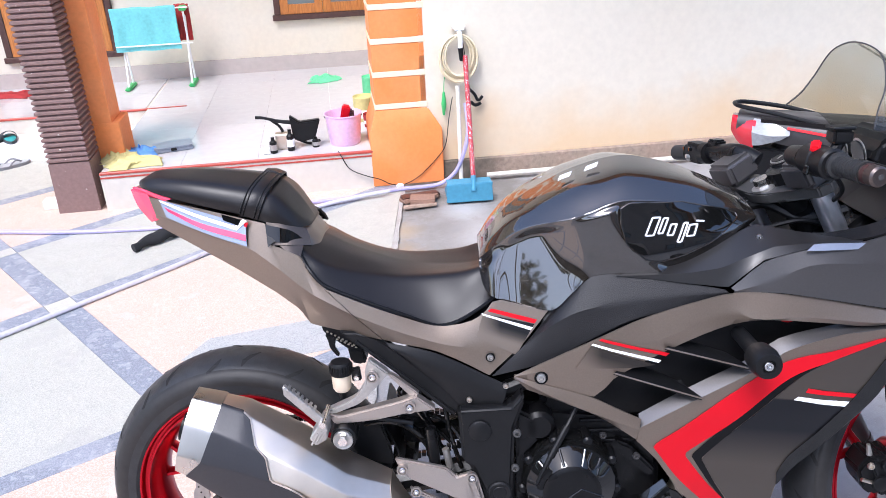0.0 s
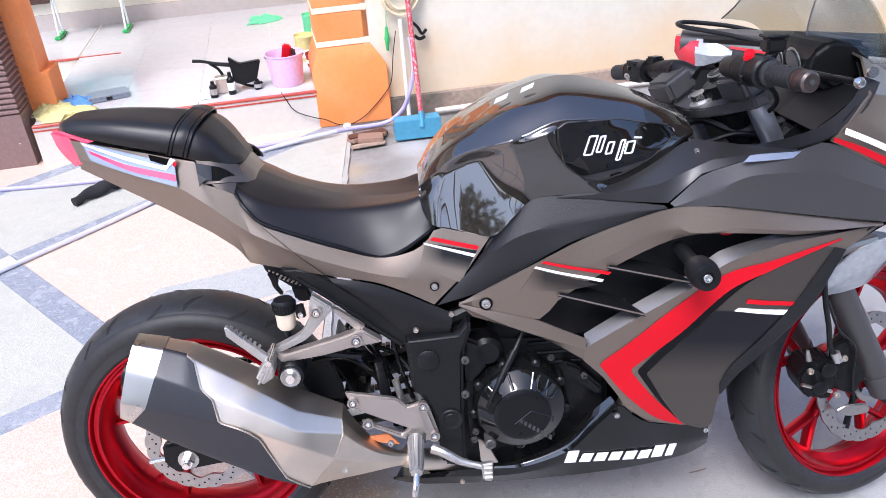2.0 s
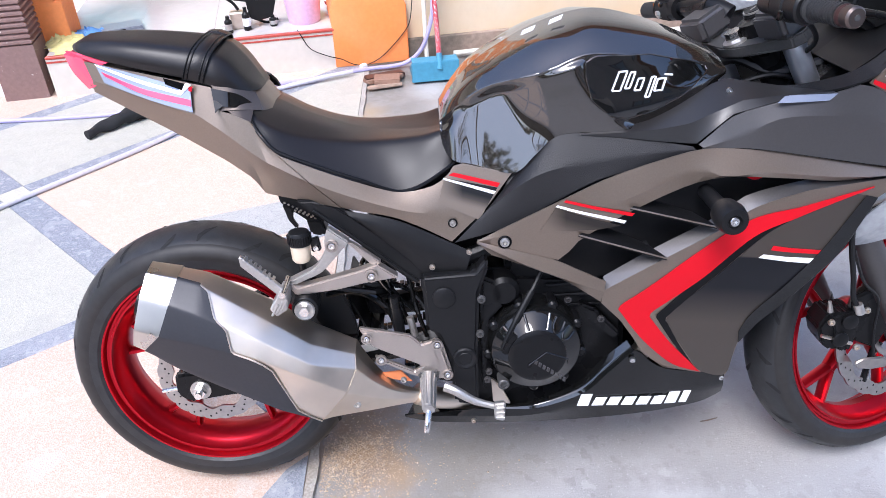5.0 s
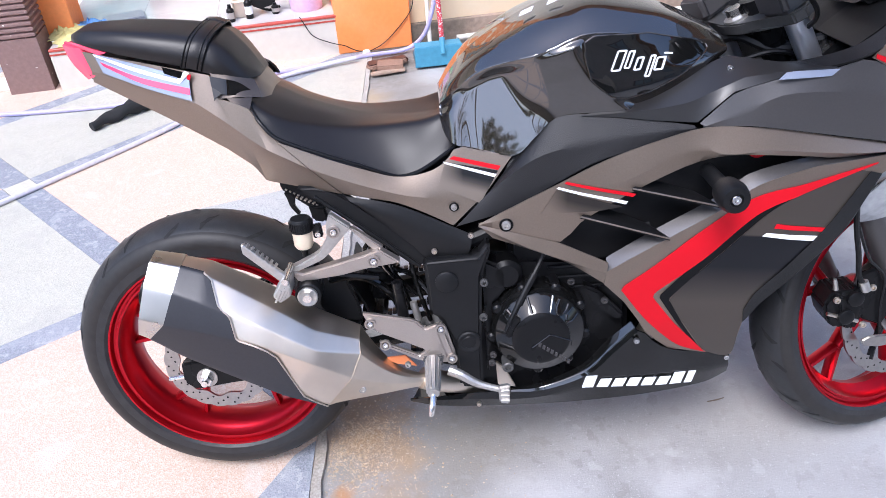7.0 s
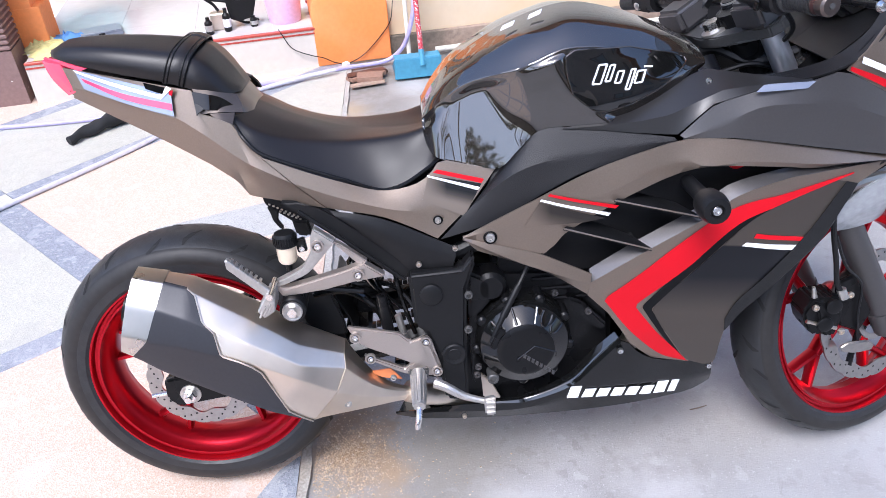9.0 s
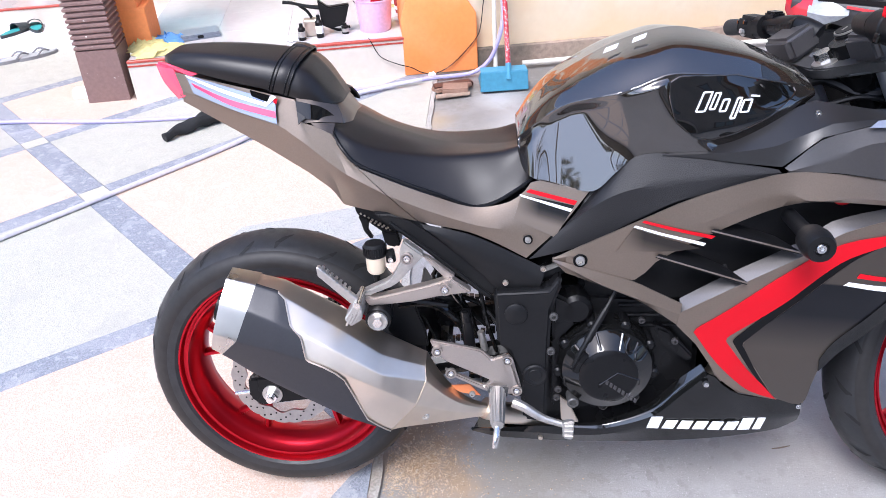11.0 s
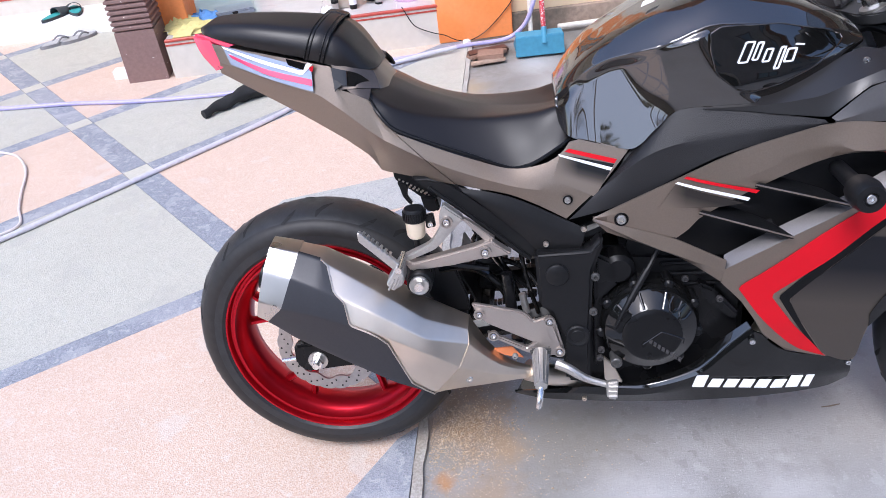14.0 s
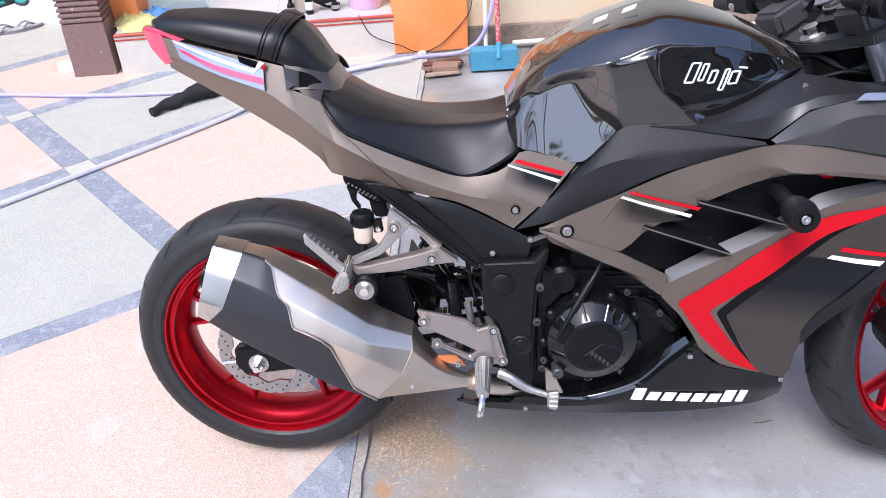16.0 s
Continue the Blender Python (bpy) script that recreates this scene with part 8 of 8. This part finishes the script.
# on the porch
bucket = thing("bucket", HOUSE @ pose(0.293, 2.775, 0.2), "pink translucent plastic bucket of cleaning things", "bucket")
part("pail", spun([(0.0, 0.0), (0.0, 0.078), (0.006, 0.082), (0.155, 0.096), (0.160, 0.102), (0.165, 0.102), (0.165, 0.096), (0.155, 0.092), (0.012, 0.076), (0.012, 0.0)], "z", 40), M_PURPLE, bucket)
part("bucket_handle", tube([(-0.10, 0, 0.150), (-0.06, -0.06, 0.12), (0, -0.085, 0.105), (0.06, -0.06, 0.12), (0.10, 0, 0.150)], 0.003, 6), M_PLASTIC, bucket)
part("brush_head", box(-0.045, 0.0, -0.02, 0.02, 0.13, 0.215, 0.008, 2), M_RED, bucket, "red brush head").matrix_basis = pose(0, 0, 0.0, 10, 12, 0)
part("sponge", box(0.0, 0.06, -0.03, 0.03, 0.12, 0.178, 0.008, 2), M_FRAME, bucket)
for nm, x, y, r, h, m_, lb in (("paint_can", 0.425, 3.21, 0.062, 0.135, M_YELLOW, "yellow-green tin standing on the porch"), ("plastic_cup", 0.475, 3.34, 0.045, 0.22, M_GREENCLOTH, "bright green plastic cup on the porch")):
    can = thing(nm, HOUSE @ pose(x, y, 0.2), lb, "can" if nm == "paint_can" else "cup")
    part("side", spun([(0, 0), (0, r * 0.95), (0.004, r), (h - 0.005, r), (h, r * 1.03), (h + 0.004, r), (h - 0.012, r * 0.93), (h - 0.012, 0)], "z", 32), m_, can)
    part("band", spun([(0.02, r + 0.001), (h * 0.5, r + 0.001)], "z", 32), M_WHITE_GLOSS if nm == "paint_can" else M_GREEN, can)
bowl = thing("cup", HOUSE @ pose(0.45, 3.05, 0.2), "red and white cup standing on the porch", "cup")
part("side", spun([(0, 0), (0, 0.035), (0.07, 0.042), (0.075, 0.042), (0.07, 0.038), (0.006, 0.03), (0.006, 0)], "z", 28), M_REDCLOTH, bowl)
part("band", spun([(0.02, 0.0385), (0.04, 0.0405)], "z", 28), M_WHITE_GLOSS, bowl)
guard = thing("removed_fender", HOUSE @ pose(0.0, 2.76, 0.2), "removed black plastic motorcycle tail bracket lying on the porch", "fender")
part("arm", tube([(-0.165, 0.0, 0.178), (-0.12, 0.0, 0.172), (-0.05, 0.0, 0.150), (0.03, 0.0, 0.135)], [0.009, 0.008, 0.010, 0.012], 8), M_PLASTIC, guard)
part("arm", tube([(-0.085, 0.005, 0.155), (-0.050, 0.005, 0.125), (-0.03, 0.0, 0.09)], 0.008, 8), M_PLASTIC, guard)
part("flap", plate([(0.010, 0.180), (0.060, 0.140), (0.170, 0.148), (0.135, 0.045), (0.060, 0.030), (0.020, 0.050)], -0.02, 0.02, 0.006, 2), M_PLASTIC, guard)
part("bracket", box(-0.075, -0.005, -0.03, 0.03, 0.0, 0.085, 0.006), M_STEEL, guard)
part("strut", tube([(0.03, 0, 0.05), (0.10, 0.02, 0.01), (0.16, 0.03, 0.02)], 0.007, 8), M_PLASTIC, guard)
for i, (x, y, m_) in enumerate(((-0.085, 2.69, M_PLASTIC), (0.005, 2.71, M_PLASTIC), (0.135, 2.74, M_PLASTIC))):
    bo = thing("spray_bottle", HOUSE @ pose(x, y, 0.2), "small dark bottle standing on the porch edge", "bottle", "bottles on the porch")
    h = (0.085, 0.115, 0.055)[i]
    part("flask", spun([(0, 0), (0, 0.017), (0.004, 0.019), (h * 0.7, 0.019), (h * 0.8, 0.010), (h, 0.009), (h, 0)], "z", 20), m_, bo)
    part("label", spun([(h * 0.2, 0.0195), (h * 0.55, 0.0195)], "z", 20), M_WHITE_GLOSS if i == 1 else M_ALLOY, bo)
laid("wiping_cloth", crumple(0.06, 0.06, 0.035, 8), M_WHITE_GLOSS, HOUSE @ pose(-0.130, 2.70, 0.2), "crumpled white tissue on the porch edge", "cloth")
laid("wiping_cloth", crumple(0.20, 0.15, 0.04, 2), M_GREENCLOTH, HOUSE @ pose(0.195, 4.30, 0.2), "bright green cloth folded on the porch floor", "cloth")
laid("wiping_cloth", crumple(0.26, 0.13, 0.05, 3), M_YELLOW, HOUSE @ pose(-0.80, 2.675, 0.2, 0, 0, 10), "yellow cloth on the porch edge by the column", "cloth")
laid("wiping_cloth", crumple(0.18, 0.12, 0.05, 5), M_YELLOW, HOUSE @ pose(-0.89, 2.79, 0.2, 0, 0, 10), "yellow cloth on the porch by the column", "cloth")
laid("wiping_cloth", crumple(0.18, 0.12, 0.05, 6), M_BLUECLOTH, HOUSE @ pose(-0.79, 2.86, 0.2, 0, 0, -10), "blue cloth on the porch beside the yellow cloth", "cloth")
tab = thing("toolbox", HOUSE @ pose(-0.64, 2.92, 0.2, 0, 0, 14), "flat grey plastic case lying on the porch", "case")
part("base", box(-0.105, 0.105, -0.07, 0.07, 0, 0.018, 0.005, 2), M_TABLET, tab)
part("lid", box(-0.102, 0.102, -0.067, 0.067, 0.018, 0.027, 0.004, 2), M_TABLET, tab)
part("latch", box(-0.015, 0.015, -0.075, -0.068, 0.008, 0.024, 0.002), M_PLASTIC, tab)
laid("doormat", crumple(0.34, 0.20, 0.03, 9), M_REDCLOTH, HOUSE @ pose(-2.02, 4.52, 0.2), "dark red cloth mat on the porch by the door", "mat")

rack = thing("drying_rack", HOUSE @ pose(-0.96, 4.50, 0.2), "white folding drying rack with green feet", "rack")
for x in (-0.22, 0.22):
    for y0, y1 in ((-0.06, 0.06), (0.09, -0.02)):
        part("leg", tube([(x, y0, 0.02), (x + 0.012, y1, 0.53)], 0.007, 8), M_WHITE_GLOSS, rack)
    part("foot", box(x - 0.022, x + 0.022, -0.11, 0.12, 0.0, 0.022, 0.008, 2), M_GREEN, rack)
    part("joint", box(x - 0.014, x + 0.034, -0.03, 0.03, 0.515, 0.55, 0.006), M_GREEN, rack)
for y, z in ((-0.03, 0.54), (0.05, 0.54), (-0.05, 0.30)):
    part("bar", tube([(-0.25, y, z), (0.27, y, z)], 0.005, 8), M_WHITE_GLOSS, rack)


def hung(x0, x1, drop_front, drop_back, seed, y=-0.03, z=0.548, over=0.010):
    """A cloth folded over a bar, with soft waves."""
    grid = []
    o = Vector((seed, seed * 2, 0))
    steps = [(-over, -drop_front * (1 - k / 10), -1) for k in range(11)] + [(over * math.sin(a), over * 0.6 * math.cos(a), 0) for a in np.linspace(-1.2, 1.2, 6)] + [(over, -drop_back * k / 8, 1) for k in range(1, 9)]
    for dy, dz, s in steps:
        row = []
        for i in range(22):
            u = i / 21
            wv = noise.noise(Vector((u * 6, dz * 3, s)) + o) * 0.02 * min(1, -dz * 8)
            row.append(Vector((x0 + (x1 - x0) * u + noise.noise(Vector((u * 2, dz * 5, 4)) + o) * 0.012, y + dy + (s or 1) * wv * 0.8, z + dz + 0.006 * noise.noise(Vector((u * 4, 1, 0)) + o))))
        grid.append(row)
    return grid_shell(grid, 0.003, (0, 1, 0))


laid("towel", hung(-0.255, 0.185, 0.285, 0.20, 3), M_TEAL, HOUSE @ pose(-0.96, 4.50, 0.2), "teal terry towel hung over the drying rack", "towel")
laid("towel", hung(0.165, 0.262, 0.24, 0.20, 7, 0.05, 0.546), M_REDCLOTH, HOUSE @ pose(-0.96, 4.50, 0.2), "dark red cloth hung over the drying rack", "towel")


def sandal(sole, trim, closed):
    """A slipper: sole, footbed and strap."""
    root = thing("slipper", Matrix(), "charcoal slipper with teal trim on the white step" if closed else "grey thong sandal on the paving below the step", "slipper", "slippers by the step")
    out = []
    for k in range(24):
        a = 2 * math.pi * k / 24
        out.append((0.115 * math.cos(a), (0.040 + 0.006 * math.cos(a)) * math.sin(a)))
    b1 = hull_loft([[(x, y, z) for x, y in out] for z in (0.0, 0.016)])
    part("sole", b1, sole, root)
    part("footbed", hull_loft([[(x * 0.9, y * 0.86, z) for x, y in out] for z in (0.0165, 0.019)]), trim, root)
    if closed:
        g = [[Vector((0.0 + 0.085 * u, 0.044 * math.cos(a), 0.016 + (0.045 - 0.02 * u) * math.sin(a))) for a in np.linspace(0, math.pi, 12)] for u in (0, 0.5, 1.0)]
        part("strap", grid_shell(g, 0.004, (0, 0, -1)), sole, root)
    else:
        for sg in (-1, 1):
            part("strap", tube([(-0.02, 0.038 * sg, 0.016), (0.02, 0.028 * sg, 0.040), (0.065, 0.0, 0.020)], 0.005, 8), sole, root)
    return root


s1 = sandal(M_DARKSHOE, M_TEALTRIM, True)
s1.matrix_world = HOUSE @ pose(-1.875, 3.66, 0.1, 0, 0, 62)
copy_thing(s1, HOUSE @ pose(-1.775, 3.72, 0.1, 0, 0, 115))
s2 = sandal(M_SANDAL, plain_colour("pale footbed", (0.42, 0.42, 0.42), 0.8), False)
s2.matrix_world = HOUSE @ pose(-1.825, 3.44, 0.0, 0, 0, 40)
copy_thing(s2, HOUSE @ pose(-1.715, 3.48, 0.0, 0, 0, 40))

# ---- second motorcycle, parked by the wall ----
m2 = thing("motorcycle", pose(1.45, 1.47, 0.0, -5, 0, -24), "black parked motorcycle with red and clear tail lamp", "motorcycle")


def solid(groups, x0, x1, n=18, m=4):
    return body(groups, np.linspace(x0, x1, n), m)


w2 = part("rear_wheel", spun([(-0.05, 0.0), (-0.05, 0.035), (0.05, 0.035), (0.05, 0.0)], "y", 24), M_BLACK_METAL, m2)
w2.matrix_basis = pose(0.30, 0, 0.30)
part("tyre", tyre_bm(0.06, 0.30, 0.22, 0.045), M_RUBBER, w2)
part("rim", rim_bm(0.045, 0.222), M_BLACK_METAL, w2)
for k in range(5):
    part("spoke", spoke_bm(0.03, 0.19, 2 * math.pi * k / 5), M_BLACK_METAL, w2)
w3 = again(w2, m2, pose(1.62, 0, 0.30))
for c in list(w2.children):
    again(c, w3)
part("tail_cover", solid([[[(0.02, -0.05, 0.60), (0.20, -0.085, 0.57), (0.45, -0.12, 0.55), (0.70, -0.13, 0.52)], [(0.02, -0.06, 0.635), (0.20, -0.10, 0.62), (0.45, -0.13, 0.60), (0.70, -0.14, 0.58)], [(0.02, -0.04, 0.665), (0.20, -0.07, 0.668), (0.45, -0.10, 0.655), (0.70, -0.11, 0.64)], [(0.02, 0, 0.67), (0.20, 0, 0.672), (0.45, 0, 0.66), (0.70, 0, 0.65)]]], 0.02, 0.70), M_SATIN, m2, "satin black tail cover")
part("tail_light", solid([[[(0.0, -0.025, 0.60), (0.035, -0.05, 0.56), (0.085, -0.07, 0.545)], [(0.0, -0.035, 0.63), (0.035, -0.065, 0.60), (0.085, -0.085, 0.60)], [(0.0, -0.03, 0.652), (0.035, -0.052, 0.650), (0.085, -0.07, 0.650)], [(0.0, 0, 0.655), (0.035, 0, 0.655), (0.085, 0, 0.655)]]], 0.0, 0.085, 8), M_DEEP_RED, m2, "red tail lamp lens")
for sg in (-1, 1):
    part("indicator", sheet([[(0.075, 0.062 * sg, 0.655), (0.13, 0.082 * sg, 0.650), (0.20, 0.098 * sg, 0.625)], [(0.075, 0.092 * sg, 0.610), (0.13, 0.108 * sg, 0.605), (0.20, 0.112 * sg, 0.612)], [(0.082, 0.075 * sg, 0.560), (0.11, 0.085 * sg, 0.565), (0.17, 0.10 * sg, 0.590)]], 8, 3, 0.004), M_LENS, m2, "clear indicator lens")
    part("red_pinstripe", sheet([[(0.19, 0.100 * sg, 0.640), (0.40, 0.128 * sg, 0.622)], [(0.19, 0.104 * sg, 0.632), (0.40, 0.131 * sg, 0.612)]], 8, 1, 0.002), M_RED, m2)
part("grab_rail", tube([(0.36, -0.100, 0.640), (0.18, -0.090, 0.676), (0.03, -0.055, 0.692), (0.0, 0.0, 0.694), (0.03, 0.055, 0.692), (0.18, 0.090, 0.676), (0.36, 0.100, 0.640)], 0.008, 10), M_PLASTIC, m2, "black grab rail")
part("seat", solid([[[(0.10, -0.08, 0.645), (0.40, -0.12, 0.645), (0.80, -0.13, 0.63), (0.95, -0.09, 0.65)], [(0.10, -0.08, 0.660), (0.40, -0.12, 0.662), (0.80, -0.13, 0.66), (0.95, -0.09, 0.68)], [(0.10, 0, 0.668), (0.40, 0, 0.670), (0.80, 0, 0.665), (0.95, 0, 0.69)]]], 0.10, 0.95), M_SEAT, m2, "black seat")
part("tank", solid([[[(0.90, -0.10, 0.62), (1.10, -0.14, 0.62), (1.35, -0.11, 0.66)], [(0.90, -0.12, 0.70), (1.10, -0.16, 0.74), (1.35, -0.12, 0.76)], [(0.90, -0.05, 0.74), (1.10, -0.08, 0.82), (1.35, -0.06, 0.82)], [(0.90, 0, 0.745), (1.10, 0, 0.83), (1.35, 0, 0.83)]]], 0.90, 1.35), M_GLOSS, m2, "black fuel tank")
part("engine", plate([(0.62, 0.25), (1.20, 0.25), (1.30, 0.45), (1.15, 0.62), (0.70, 0.60)], -0.13, 0.13, 0.02, 2), M_BLACK_METAL, m2)
part("nose_fairing", solid([[[(1.35, -0.14, 0.62), (1.55, -0.14, 0.60), (1.75, -0.06, 0.66)], [(1.35, -0.16, 0.75), (1.55, -0.15, 0.74), (1.75, -0.07, 0.72)], [(1.35, -0.08, 0.88), (1.55, -0.09, 0.85), (1.75, -0.05, 0.76)], [(1.35, 0, 0.90), (1.55, 0, 0.87), (1.75, 0, 0.77)]]], 1.35, 1.75), M_SATIN, m2, "satin black nose fairing")
for sg in (-1, 1):
    part("fork_leg", tube([(1.62, 0.09 * sg, 0.30), (1.40, 0.09 * sg, 0.80)], 0.024, 12), M_BLACK_METAL, m2)
    part("swing_arm", tube([(0.30, 0.085 * sg, 0.30), (0.78, 0.085 * sg, 0.36)], 0.025, 10), M_BLACK_METAL, m2)
    part("handlebar", tube([(1.38, 0.06 * sg, 0.88), (1.34, 0.20 * sg, 0.92), (1.27, 0.36 * sg, 0.92)], 0.013, 10), M_BLACK_METAL, m2)
part("mud_flap", plate([(0.05, 0.56), (0.20, 0.55), (0.10, 0.36), (0.03, 0.36)], -0.07, 0.07, 0.008), M_PLASTIC, m2)
part("side_stand", tube([(0.85, 0.12, 0.28), (0.80, 0.27, 0.036)], 0.011, 8), M_BLACK_METAL, m2)


# ---- across the yard, behind the camera: trees known from reflections, wall and house added ----
# Unseen wall, dark so that low reflections on the bike come out darker.
boundary = mesh_ob("wall_boundary", box(-9, 9, -6.2, -6.0, -0.05, 1.35), M_DARKWALL, False)
tagged(boundary, "added unseen dark wall across the yard", "wall", kind="structure")


def leaf_quads(bm, centre, spread, count, size, rng):
    for _ in range(count):
        d = Vector((rng.gauss(0, 1), rng.gauss(0, 1), rng.gauss(0, 0.8)))
        p = centre + d.normalized() * spread * rng.random() ** 0.5
        a, b = Vector((rng.gauss(0, 1), rng.gauss(0, 1), rng.gauss(0, 1))).normalized(), Vector((rng.gauss(0, 1), rng.gauss(0, 1), rng.gauss(0, 1)))
        b = (b - a * b.dot(a)).normalized()
        s = size * rng.uniform(0.6, 1.3)
        bm.faces.new([bm.verts.new(p + a * s), bm.verts.new(p + b * s * 0.4), bm.verts.new(p - a * s), bm.verts.new(p - b * s * 0.4)])


def tree(x, y, h, seed):
    rng = random.Random(seed)
    root = thing("tree", pose(x, y, 0), "leafy green tree behind the added wall", "tree", "trees across the yard")
    part("trunk", tube([(0, 0, 0), (0.1 * rng.uniform(-1, 1), 0, h * 0.3), (0.2 * rng.uniform(-1, 1), 0.1, h * 0.65)], [0.16, 0.12, 0.06], 10), M_BARK, root)
    crown = bmesh.new()
    for k in range(9):
        a = rng.uniform(0, 6.28)
        tip = Vector((math.cos(a) * h * rng.uniform(0.1, 0.32), math.sin(a) * h * rng.uniform(0.1, 0.3), h * rng.uniform(0.5, 0.98)))
        part("limb", tube([(0, 0, h * rng.uniform(0.3, 0.55)), tuple(tip * 0.6 + Vector((0, 0, h * 0.25))), tuple(tip)], [0.05, 0.03, 0.01], 6), M_BARK, root)
        leaf_quads(crown, tip, h * 0.17, 150, 0.12, rng)
    part("crown", crown, M_LEAF, root, smooth=False)


def palm(x, y, h, seed):
    rng = random.Random(seed)
    root = thing("palm_tree", pose(x, y, 0), "tall palm tree behind the added wall", "tree", "trees across the yard")
    part("trunk", tube([(0, 0, 0), (0.15, 0, h * 0.5), (0.25, 0.05, h)], [0.16, 0.12, 0.10], 10), M_BARK, root)
    for k in range(14):
        a, droop, ln = 2 * math.pi * k / 14 + rng.uniform(-0.2, 0.2), rng.uniform(0.3, 1.3), rng.uniform(1.5, 2.1)
        b = bmesh.new()
        prev = None
        for j in range(15):
            s = j / 14
            c = Vector((0.25 + math.cos(a) * ln * s, 0.05 + math.sin(a) * ln * s, h + 0.5 * s - droop * s * s))
            if prev is not None:
                side = Vector((-math.sin(a), math.cos(a), 0))
                w = 0.42 * math.sin(math.pi * min(1, s * 0.9 + 0.08))
                for sg in (-1, 1):
                    q = c + side * sg * w + Vector((0, 0, -0.25 * w)) + (c - prev) * 0.8
                    b.faces.new([b.verts.new(prev), b.verts.new(prev.lerp(c, 0.55)), b.verts.new(q)])
            prev = c
        part("frond", b, M_LEAF, root, smooth=False)


for i, (x, h) in enumerate(((-6.5, 4.2), (-4.4, 3.4), (-9.0, 3.6))):
    tree(x, -8.0 - 0.7 * (i % 2), h, 20 + i)
palm(0.9, -7.4, 3.3, 3)
palm(-3.0, -8.4, 4.6, 5)
palm(-1.2, -9.0, 4.2, 7)

# an added house out of view: darkens the right-hand reflections, its pale render returns some fill
unseen_house = thing("house", pose(0, 0, 0), "added unseen brown house that darkens reflections", "house")
part("wall", box(2.0, 9.0, -5.4, -5.2, -0.05, 4.7), M_UNSEEN_HOUSE, unseen_house, smooth=False)
part("wall", box(2.0, 2.2, -9.0, -5.4, -0.05, 4.7), M_UNSEEN_HOUSE, unseen_house, smooth=False)
part("roof", hull_loft([[(1.5, -4.6, 4.70), (9.2, -4.6, 4.70), (9.2, -9.4, 4.70), (1.5, -9.4, 4.70)], [(1.5, -4.6, 4.82), (9.2, -4.6, 4.82), (9.2, -9.4, 4.82), (1.5, -9.4, 4.82)], [(3.2, -6.9, 6.2), (7.4, -6.9, 6.2), (7.4, -7.1, 6.2), (3.2, -7.1, 6.2)]]), M_SOFFIT, unseen_house, smooth=False)
for k in range(3):
    x = 2.8 + 2.1 * k
    for z in (0.9, 3.2):
        w = part("window", box(x, x + 1.1, -5.2, -5.17, z, z + 1.1, 0.004), M_FRAME, unseen_house)
        part("pane", box(x + 0.08, x + 0.51, -5.17, -5.16, z + 0.08, z + 1.02), M_PANE, w, smooth=False)
        part("pane", box(x + 0.59, x + 1.02, -5.17, -5.16, z + 0.08, z + 1.02), M_PANE, w, smooth=False)
